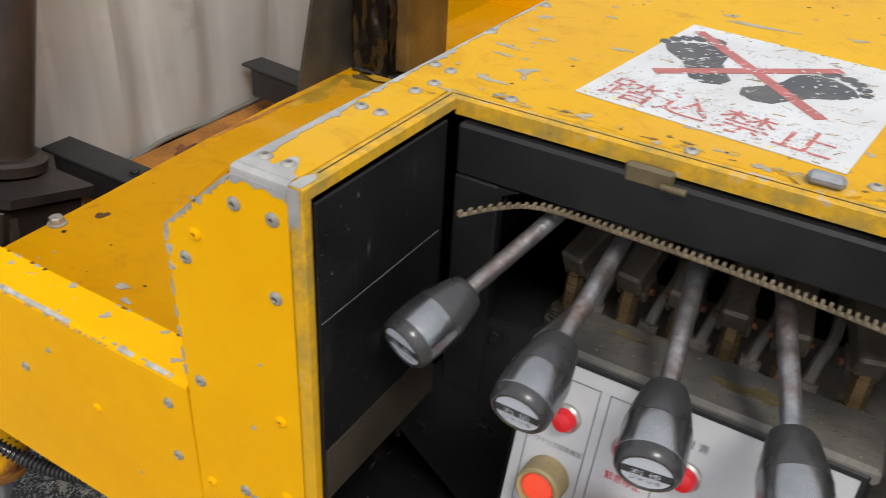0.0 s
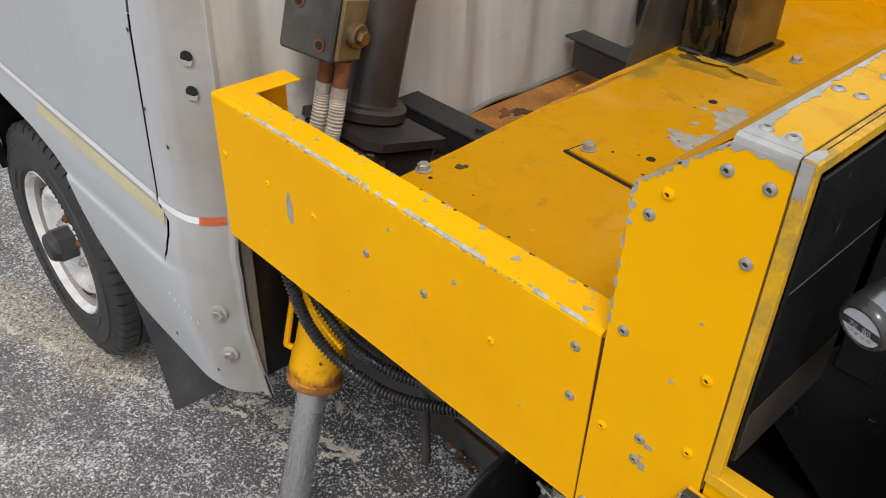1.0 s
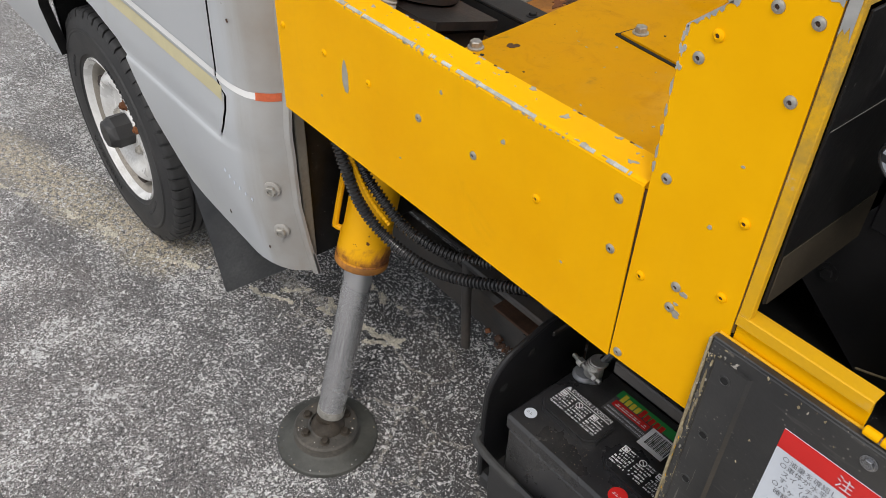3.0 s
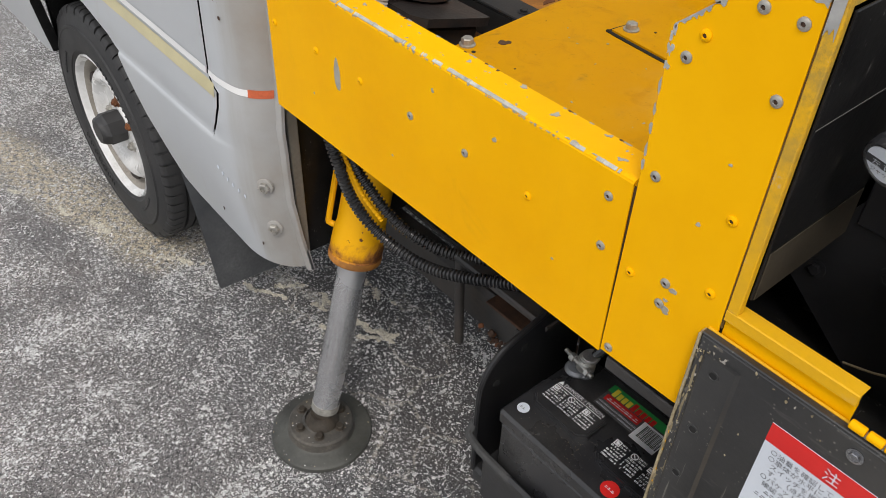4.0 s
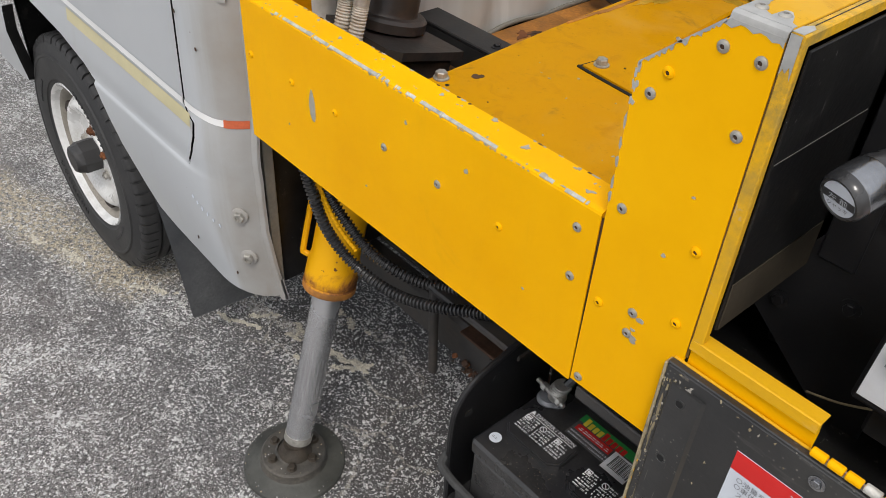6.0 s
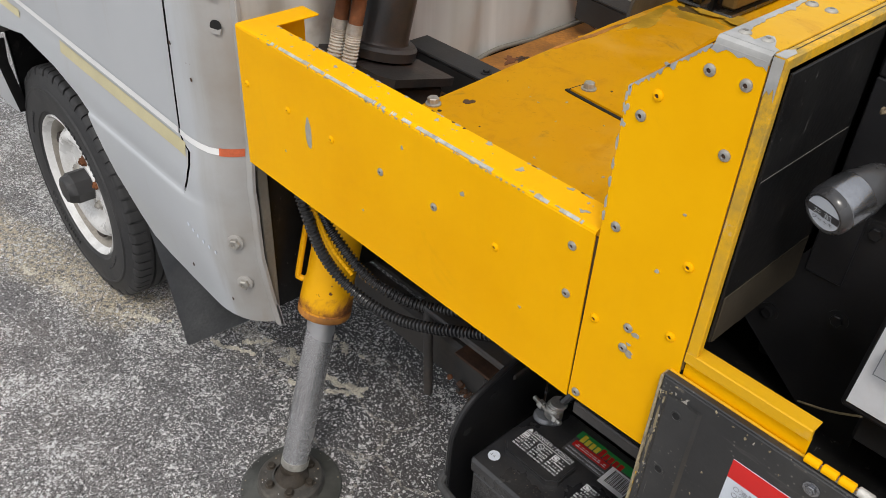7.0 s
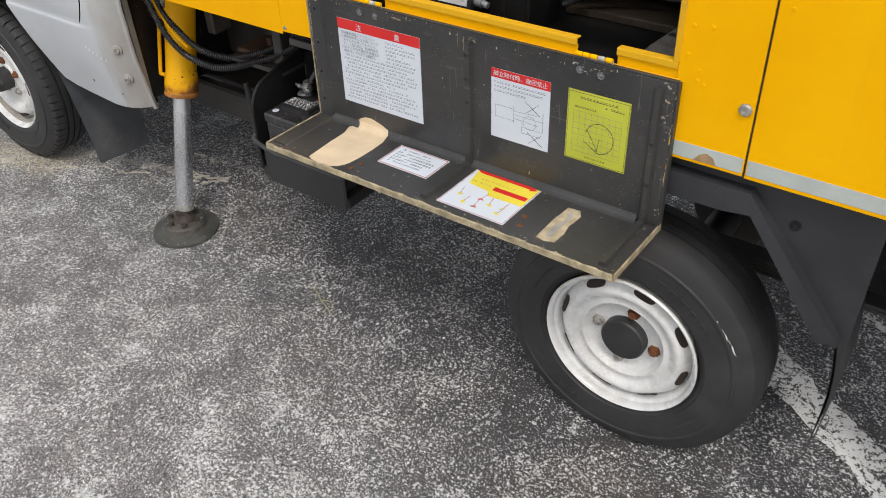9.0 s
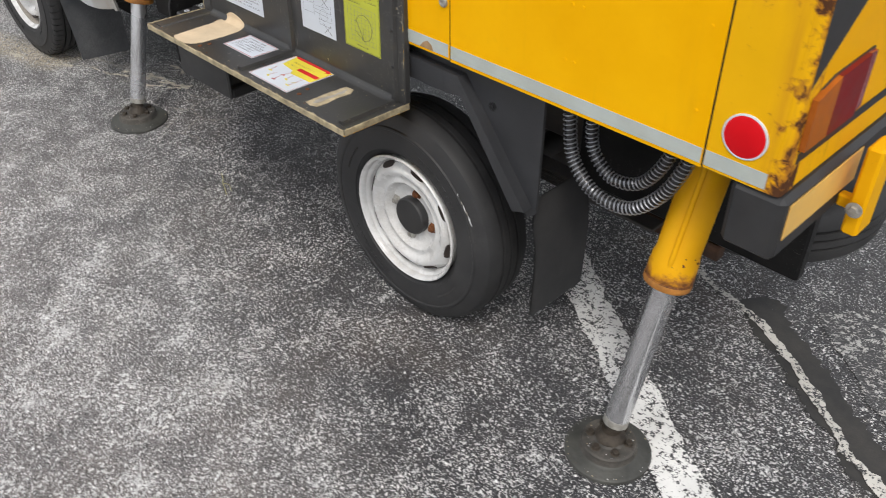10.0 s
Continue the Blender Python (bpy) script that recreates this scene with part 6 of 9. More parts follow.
def no_step_decal():
    """Scratched warning decal on the top plate: two dark footprints crossed out in red, and the words below."""
    w, h = 0.237, 0.272
    rnd = random.Random(3)

    def draw(s, m):
        for cx, cy, ang, flip in ((0.054, 0.162, 31, -1), (0.154, 0.152, -31, 1)):
            f = m @ Matrix.Translation((cx, cy, 0)) @ pose(0, 0, 0, 0, 0, ang) @ Matrix.Scale(1.14, 4)
            sole = [(-0.016, -0.045), (-0.006, -0.056), (0.008, -0.055), (0.017, -0.044), (0.016, -0.024), (0.017, -0.004), (0.026, 0.020), (0.026, 0.038), (0.012, 0.047), (-0.010, 0.047), (-0.024, 0.038), (-0.026, 0.020), (-0.017, -0.002), (-0.015, -0.024)]
            s.flat([(x * 1.06 * flip, y) for x, y in sole], f, foot_grey, 0.0003)
            for tx, ty, tr in ((-0.022, 0.055, 0.0092), (-0.007, 0.0605, 0.0066), (0.005, 0.060, 0.0062), (0.016, 0.055, 0.0058), (0.026, 0.047, 0.0054)):
                s.flat([(tx * flip + tr * math.cos(a), ty + tr * 1.25 * math.sin(a)) for a in [i * math.pi / 6 for i in range(12)]], f, foot_grey, 0.0003)
        lift = Matrix.Translation((0, 0, 0.0002))
        stroke(s, lift @ m, (0.015, 0.250), (0.191, 0.094), 0.013, red_faded)
        stroke(s, Matrix.Translation((0, 0, 0.00015)) @ lift @ m, (0.031, 0.099), (0.171, 0.235), 0.013, red_faded)
        s.words("踏込禁止", m @ Matrix.Translation((0.012, 0.016, 0)), 0.056, red_faded, wide=0.94, lift=0.0003)
        for _ in range(210):
            x, y, a = rnd.uniform(0.006, 0.228), rnd.uniform(0.006, 0.262), rnd.gauss(0.8, 0.6)
            k = rnd.uniform(0.002, 0.013)
            e = rnd.uniform(0.0001, 0.0003)
            s.flat([(x + e * math.sin(a), y - e * math.cos(a)), (x + k * math.cos(a), y + k * math.sin(a)), (x - e * math.sin(a), y + e * math.cos(a))], m, rnd.choice((white_decal, white_decal, white_decal, white_decal, worn_paper)), rnd.uniform(0.0008, 0.0010))
        for _ in range(420):
            # print worn off in specks, most of all across the lettering
            x, y = rnd.uniform(0.008, 0.226), rnd.uniform(0.010, 0.070) if rnd.random() < 0.65 else rnd.uniform(0.07, 0.262)
            k = rnd.uniform(0.0004, 0.0018)
            s.flat(blob(x, y, k * rnd.uniform(0.6, 1.8), k, 7, rnd, 0.7), m, white_decal, rnd.uniform(0.0008, 0.0010))
        for _ in range(70):
            x, y, k = rnd.uniform(0.001, 0.236), rnd.choice((abs(rnd.gauss(0, 0.006)), 0.272 - abs(rnd.gauss(0, 0.006)))), rnd.uniform(0.0004, 0.0016)
            s.flat(blob(x, max(0.001, min(0.271, y)), k * 1.6, k, 7, rnd, 0.7), m, rnd.choice((gold_film, worn_paper, seal_strip)), 0.0003)

    sticker("no_step_decal", "scratched white no-step decal with crossed-out footprints", housing_top, pose(0.207, 0.284, TOP + 0.0003, 0, 0, -6), w, h, white_decal, draw)


no_step_decal()


# ---- cab ----
def cab_y(x, z):
    """Where the cab's flank lies: creased, tucked in below, rounded towards its rear corner."""
    prof = ((0.30, 0.030), (0.48, 0.002), (0.60, -0.018), (0.70, -0.031), (0.790, -0.033), (0.826, -0.0325), (0.875, -0.0350), (0.936, -0.030), (0.955, -0.027), (0.98, -0.026), (1.30, -0.026), (2.1, 0.0))
    y = prof[-1][1]
    for (z0, y0), (z1, y1) in zip(prof, prof[1:]):
        if z <= z1:
            y = y0 + (y1 - y0) * max(0.0, (z - z0)) / (z1 - z0)
            break
    if x < -0.94 and z < 0.826:
        ledge = min(1.0, (0.826 - z) / 0.0095) * min(1.0, max(0.0, (z - 0.55) / 0.2)) * min(1.0, (-0.94 - x) / 0.10)
        y -= 0.0060 * ledge
    u = min(1.0, max(0.0, (x + 1.00) / 0.135))
    return y + 0.097 * (1 - math.sqrt(max(0.0, 1 - u * u)))


def gap_x(z):
    pts = ((0.30, -1.014), (0.828, -1.014), (0.866, -0.990), (0.904, -0.977), (0.937, -0.974), (0.951, -0.995), (0.966, -1.005), (1.135, -0.994), (2.2, -0.925))
    for (z0, x0), (z1, x1) in zip(pts, pts[1:]):
        if z <= z1:
            return x0 + (x1 - x0) * (z - z0) / (z1 - z0)
    return -0.925


def arch(x):
    """Height of the lower edge of the cab's flank."""
    pts = ((-4.0, 0.47), (-2.27, 0.50), (-2.19, 0.52), (-2.16, 0.70), (-2.12, 0.79), (-2.03, 0.862), (-1.85, 0.896), (-1.65, 0.878), (-1.53, 0.846), (-1.475, 0.812), (-1.385, 0.692), (-1.285, 0.552), (-1.22, 0.536), (-1.126, 0.526), (-0.90, 0.508), (-0.871, 0.507), (-0.8, 0.507))
    for (x0, z0), (x1, z1) in zip(pts, pts[1:]):
        if x <= x1:
            return z0 + (z1 - z0) * (x - x0) / (x1 - x0)
    return 0.507


def cab():
    levels = sorted({round(v, 3) for v in (0.482, 0.50, 0.53, 0.56, 0.60, 0.65, 0.70, 0.75, 0.79, 0.80, 0.81, 0.8165, 0.82, 0.828, 0.84, 0.866, 0.885, 0.904, 0.92, 0.937, 0.944, 0.951, 0.958, 0.966, 0.98, 1.0, 1.05, 1.1, 1.2, 1.3, 1.45, 1.6, 1.8, 2.0)})
    door = Mesh(cab_grey)
    ups = [z for z in levels if z >= 0.82]
    cols = [-3.3, -3.0, -2.7, -2.4, -2.27, -2.19, -2.16, -2.12, -2.08, -2.03, -1.94, -1.85, -1.75, -1.65, -1.59, -1.53, -1.50, -1.475, -1.4, -1.3, -1.2, -1.1, -1.03, 0]
    rows = []
    for z in ups:
        row = []
        for x in cols:
            xx = gap_x(max(z, 0.823)) - 0.0035 if x == 0 else x
            zz = max(z, 0.823, arch(xx))
            row.append((xx, cab_y(xx, zz), zz))
        rows.append(row)
    # the skin turns inwards along the gap and the wheel arch
    first = [(x, y + 0.035, z) for x, y, z in rows[0]]
    lip = [(x, y + 0.0015, z - 0.0012) for x, y, z in rows[0]]
    door.sheet([first, lip], chassis)
    door.sheet([lip, *rows], cab_grey)
    flare = [[(x, cab_y(x, max(z, arch(x))), max(z, arch(x))) for x in (-3.3, -3.0, -2.7, -2.4, -2.27, -2.22, -2.19, -2.175, -2.16, -2.145, -2.13, -2.118)] for z in (0.50, 0.55, 0.60, 0.65, 0.70, 0.75, 0.79, 0.823)]
    door.sheet([[(x, y + 0.03, z) for x, y, z in flare[0]], flare[0]], bay_black)
    door.sheet(flare, cab_grey)
    skin, back = cab_body(levels)
    root = part("cab", skin, truck, "silver-grey truck cab with white and cream tape lines")
    part("cab_door", door, root, "silver-grey cab door")
    part("back_wall", back, root, "streaked dirty back wall of the cab")
    for name, lo, hi, b, mat, lab in (("corner_post", (-0.905, 0.060, 0.52), (-0.872, 0.083, 0.984), 0.002, post_beige, "dusty beige corner post"), ("lower_back_wall", (-0.95, 0.0835, 0.52), (-0.89, 1.60, 0.984), 0.004, bay_black, "dark lower back wall"), ("roof", (-3.3, 0.0, 1.99), (-0.87, 1.7, 2.01), 0.0, cab_grey, ""), ("far_wall", (-3.3, 1.69, 0.5), (-0.87, 1.71, 1.99), 0.0, cab_grey, ""), ("front_wall", (-3.32, 0.0, 0.5), (-3.3, 1.7, 1.99), 0.0, cab_grey, "")):
        part(name, Mesh(mat).box(lo, hi, b), root, lab)
    g = Mesh(seam_black)
    g.sheet([[(gap_x(z) - 0.008, cab_y(gap_x(z), z) + 0.012, z), (gap_x(z) + 0.008, cab_y(gap_x(z), z) + 0.012, z)] for z in ups])
    part("door_gap", g, root, "dark door gap")

    def tape(name, x0, x1, low, high, mat, label, lift=0.0016):
        """A strip of tape from x0 to x1; low and high give its edges' heights at x."""
        t, n = Mesh(mat), max(2, int((x1 - x0) / (0.006 if x1 > -0.98 else 0.03)))
        xs = [x0 + (x1 - x0) * i / n for i in range(n + 1)]
        t.sheet([[(x, cab_y(x, low(x) + (high(x) - low(x)) * k / 4) - lift, low(x) + (high(x) - low(x)) * k / 4) for x in xs] for k in range(5)])
        part(name, t, root, label)

    def line(x):
        return 0.970 - (x + 1.0) * 0.02 if x < -1.0 else 0.970 - (x + 1.0) * 0.16 if x < -0.92 else 0.9572

    def band(x):
        return line(x) - 0.0300

    tape("white_tape", -3.2, gap_x(0.966) - 0.004, lambda x: line(x) - 0.0075, lambda x: line(x) + 0.0075, white_tape, "white tape line")
    tape("white_tape", gap_x(0.966) + 0.004, -0.902, lambda x: line(x) - 0.0070, lambda x: line(x) + 0.0070, white_tape, "white tape line")
    tape("orange_tape", -0.903, -0.8712, lambda x: line(x) - 0.0085, lambda x: line(x) + 0.0085, orange_tape, "worn orange-red end of tape", 0.0024)
    tape("cream_tape", -1.585, gap_x(0.93) - 0.009, lambda x: band(x) - 0.0155, lambda x: band(x) + 0.0150, cream_tape, "yellowed cream tape")
    tape("cream_tape", -3.2, -1.84, lambda x: 0.940, lambda x: 0.962, cream_tape, "yellowed cream tape")
    for z in (0.745, 0.632):
        b = Mesh(cab_grey, zinc)
        x = -0.893
        m = Matrix.Translation((x, cab_y(x, z) - 0.001, z)) @ pose(0, 0, 0, 0, 0, 36) @ FRONT
        b.spin([(0.0185, 0), (0.0175, 0.003), (0.0125, 0.0045)], m, 24, cab_grey)
        b.spin([(0.0125, 0.005), (0.0125, 0.012), (0.0105, 0.014), (0.006, 0.014), (0.0055, 0.011), (0.0001, 0.011)], m, 6, zinc_dull)
        part("bolt", b, root, "grey painted hexagon bolt with washer")
    for z in (1.274, 1.213):
        h, x = Mesh(seam_black), -0.886
        m = Matrix.Translation((x, cab_y(x, z) - 0.0012, z)) @ pose(0, 0, 0, 0, 0, 36) @ FRONT
        h.spin([(0.011, 0), (0.0105, 0.0012), (0.0001, 0.0012)], m, 18, seam_black)
        h.flat([(-0.011, -0.004), (-0.006, -0.013), (0.008, -0.014), (0.012, -0.003), (0.004, -0.007)], Matrix.Translation((0, 0, 0)) @ m, cab_grey, 0.004)
        part("torn_hole", h, root, "torn round hole in the sheet metal")
    r = random.Random(4)
    d = Mesh(white_film)
    for i in range(6):
        x = -1.013 + 0.015 * i
        z = 0.745 - 0.008 * i
        m = Matrix.Translation((x, cab_y(x, z) - 0.0012, z)) @ FRONT
        d.flat(blob(0, 0, 0.0035, 0.0055, 9, r, 0.3), m, white_film)
    for x, z in ((-0.985, 1.16), (-0.99, 1.30), (-0.93, 0.57), (-1.06, 0.60), (-0.94, 1.10)):
        m = Matrix.Translation((x, cab_y(x, z) - 0.0012, z)) @ FRONT
        d.flat(blob(0, 0, 0.0035, 0.0045, 9, r, 0.3), m, rust_dark)
    stuff("chipped_paint", d, root, "small white and rusty chips")
    # dark wheel house and rear-edge seam
    w = Mesh(bay_black)
    w.box((-2.20, 0.30, 0.30), (-1.25, 0.34, 1.02), 0.01)
    w.box((-2.22, 0.02, 0.912), (-1.22, 0.34, 0.93), 0.004)
    w.prism([(-1.42, 0.90), (-1.20, 0.56), (-1.22, 0.55), (-1.47, 0.90)], 0.02, 0.34, "y")
    w.box((-2.22, 0.02, 0.50), (-2.20, 0.34, 0.92), 0.004)
    part("wheel_house", w, root, "dark wheel house")
    f = Mesh(flap_rubber)
    rows = []
    for i in range(7):
        t = i / 6
        rows.append([(-1.330 + 0.03 * t + 0.01 * math.sin(3 * t), -0.004 + 0.27 * k / 8 + 0.03 * t * (1 - k / 8), 0.56 - (0.415 + 0.02 * (k / 8)) * t) for k in range(9)])
    f.sheet(rows)
    f.sheet([[(x - 0.006, y, z) for x, y, z in row] for row in rows])
    part("mud_flap", f, truck, "black rubber mud flap")


def cab_body(levels):
    """Quarter behind the door, sill below it and the back wall."""
    p = Mesh(cab_grey, cab_back)
    lows = [z for z in levels if z <= 0.82]
    cols = [-1.475, -1.45, -1.42, -1.385, -1.35, -1.32, -1.285, -1.25, -1.22, -1.17, -1.126, -1.06]
    p.sheet([[(x, cab_y(x, max(z, min(arch(x), 0.8224))), max(min(z, 0.8224), min(arch(x), 0.8224))) for x in (*cols, -1.03, gap_x(0.81))] for z in lows] + [[(x, cab_y(x, 0.83) + 0.004, 0.832) for x in (*cols, -1.03, gap_x(0.81))]], cab_grey)
    # the arch's turned-in edge
    p.sheet([[(x, cab_y(x, min(arch(x), 0.8224)) + d, min(arch(x), 0.8224)) for x in (*cols, -1.03, -1.0)] for d in (0.03, 0.0)], cab_grey)
    wrap = [0.0035, 0.02, 0.04, 0.06, 0.08, 0.095, 0.108, 0.118, 0.126]
    rows = []
    for z in levels:
        g = gap_x(z) if z > 0.82 else gap_x(0.81)
        row = []
        if z <= 0.82:
            row = [(g, cab_y(g, max(z, arch(g))), max(z, arch(g)))]
        end = -0.871
        for w in wrap[0 if z > 0.82 else 1:]:
            x = g + 0.0035 + (end - g - 0.0035) * (w - 0.0035) / (0.126 - 0.0035)
            zz = max(z, arch(x))
            row.append((x, cab_y(x, zz), zz))
        rows.append(row)
    p.sheet(rows, cab_grey)
    # rolled flange standing at the rear edge
    seam = []
    for z in levels:
        z = max(z, 0.497)
        y = cab_y(-0.871, z)
        seam.append([(-0.871, y, z), (-0.864, y + 0.002, z), (-0.860, y + 0.006, z), (-0.860, y + 0.013, z), (-0.866, y + 0.015, z)])
    p.sheet(seam, cab_grey)
    p.sheet([[(x, y + 0.0025, z) for x, y, z in row] for row in seam[:4]], cab_grey)
    back, rnd = [], random.Random(2)
    ys = [0.046 + 1.644 * i / 60 for i in range(61)]
    wave = [0.010 * math.sin(y * 33) + 0.005 * math.sin(y * 61 + 1) for y in ys]
    for z in (0.985, 1.0, 1.04, 1.1, 1.2, 1.4, 1.7, 2.0):
        k = min(1.0, (z - 0.985) / 0.08)
        back.append([(-0.868 + wave[i] * k, y, z) for i, y in enumerate(ys)])
    return p, Mesh(cab_back).sheet(back, cab_back)


cab()


# ---- wheels ----
def tyre_mesh(lugs, R=0.362, rim=0.214, w=0.196):
    """Tyre round the y axis, its outer wall towards -y, with a blocky tread and lettering-like ridges."""
    p = Mesh(rubber)
    half = w / 2
    prof = [(rim - 0.006, -half + 0.030), (rim + 0.004, -half + 0.016), (rim + 0.018, -half + 0.008), (rim + 0.020, -half + 0.004), (rim + 0.055, -half - 0.002), (rim + 0.085, -half), (rim + 0.088, -half - 0.002), (rim + 0.094, -half - 0.002), (rim + 0.097, -half + 0.003), (R - 0.026, -half + 0.010), (R - 0.012, -half + 0.019), (R - 0.010, -half + 0.024), (R - 0.004, -half + 0.036)]
    prof += [(R - 0.001, -0.034), (R - 0.010, -0.033), (R - 0.010, -0.026), (R, -0.025), (R, -0.004), (R - 0.010, -0.003), (R - 0.010, 0.003), (R, 0.004), (R, 0.025), (R - 0.010, 0.026), (R - 0.010, 0.033), (R - 0.001, 0.034)]
    prof += [(R - 0.004, half - 0.036), (R - 0.012, half - 0.019), (R - 0.03, half - 0.008), (rim + 0.06, half), (rim, half - 0.014)]
    m = Matrix(((1, 0, 0, 0), (0, 0, 1, 0), (0, -1, 0, 0), (0, 0, 0, 1)))
    p.spin([(r, h) for r, h in prof], m, 96, caps=False)
    # shoulder lugs, and raised bars in place of the sidewall's lettering
    letters = Mesh(rubber)
    for start, count, size in ((20, 6, 7.5), (200, 7, 6.5), (120, 9, 3.0), (290, 8, 3.0)):
        for i in range(count):
            mm = pose(0, 0, 0, 0, start + i * size, 0)
            r0 = rim + 0.052
            tall = 0.016 if size > 5 else 0.008
            w = radians(size) * r0 * 0.33
            letters.box((-w, -half - 0.0035, r0 - tall / 2), (-w * 0.45, -half + 0.004, r0 + tall / 2), 0.0008, m=mm)
            letters.box((w * 0.45, -half - 0.0035, r0 - tall / 2), (w, -half + 0.004, r0 + tall / 2), 0.0008, m=mm)
            letters.box((-w * 0.45, -half - 0.0035, r0 + tall * 0.2), (w * 0.45, -half + 0.004, r0 + tall / 2), 0.0008, m=mm)
    return p.data("tyre", 30), letters.data("lettering")


def tread_block(R=0.362, half=0.098):
    """One shoulder block of the tread, its corner rounded off, for the top of the wheel."""
    p = Mesh(rubber)
    outline = [(-half + 0.010, R - 0.032), (-half + 0.0115, R - 0.016), (-half + 0.016, R - 0.006), (-half + 0.024, R - 0.001), (-half + 0.056, R + 0.0005), (-half + 0.056, R - 0.02), (-half + 0.03, R - 0.032)]
    p.prism(outline, -0.0138, 0.0138, "x")
    return p.data("tread_block")


def rim_mesh(dish, front):
    """White steel disc wheel with slots round its edge."""
    p = Mesh(wheel_white, slot_dark)
    m = Matrix(((1, 0, 0, 0), (0, 0, 1, 0), (0, -1, 0, 0), (0, 0, 0, 1)))
    # heights grow inwards (+y)
    barrel = [(0.2, 0.016), (0.193, 0.022), (0.187, 0.036), (0.184, 0.062)] if front else [(0.2045, 0.016), (0.198, 0.020), (0.195, 0.026), (0.194, 0.050)]
    p.spin([(0.200, 0.10), (0.206, 0.012), (0.217, 0.006), (0.2185, 0.0), (0.215, -0.0045), (0.210, -0.002), (0.206, 0.007), barrel[0]], m, 72, caps=False)
    p.spin([*barrel, (0.184, 0.066), (0.180, 0.090), (0.172, 0.10)], m, 72, barrel_dirt if front else wheel_white, caps=False)
    d = dish
    if front:
        prof = [(0.186, 0.056), (0.178, 0.052), (0.170, 0.038), (0.160, 0.024), (0.150, 0.019), (0.139, 0.020), (0.129, 0.028), (0.119, 0.039), (0.111, 0.043), (0.100, 0.042), (0.060, 0.042), (0.056, 0.036), (0.0001, 0.036)]
    else:
        prof = [(0.196, 0.046), (0.193, 0.034), (0.189, 0.026), (0.170, 0.0045), (0.165, 0.001), (0.159, 0.0), (0.152, 0.002), (0.143, 0.010), (0.137, 0.015), (0.130, 0.016), (0.124, 0.013), (0.118, 0.013), (0.111, 0.020), (0.104, 0.034), (0.098, 0.037), (0.060, 0.038), (0.056, 0.032), (0.0001, 0.032)]
    p.spin([(r, d + h) for r, h in prof], m, 72, caps=False)
    n = 5 if front else 8
    flank_dir = Vector((0, 0.0215, 0.019)).normalized()
    # each slot is a dark plate, an open hole's shade put into colour
    for i in range(n):
        mm = pose(0, 0, 0, 0, 360 * (i + (0.3 if front else 0.33)) / n, 0)
        wide, tall = (0.029, 0.0095) if front else (0.030, 0.0125)
        hole = []
        for k in range(20):
            a = 2 * math.pi * k / 20
            hole.append((wide * math.copysign(abs(math.cos(a)) ** 0.6, math.cos(a)), tall * math.copysign(abs(math.sin(a)) ** 0.8, math.sin(a))))
        if front:
            p.prism([(x, z + 0.161) for x, z in hole], d + 0.0225, d + 0.040, "y", slot_dark, mm)
        else:
            u = flank_dir
            sit = Matrix(((1, 0, 0, 0), (0, u.y, -u.z, d + 0.0152), (0, u.z, u.y, 0.1795), (0, 0, 0, 1)))
            p.flat(hole, mm @ sit, slot_dark, 0.0022)
    return p.data("rim", 40)


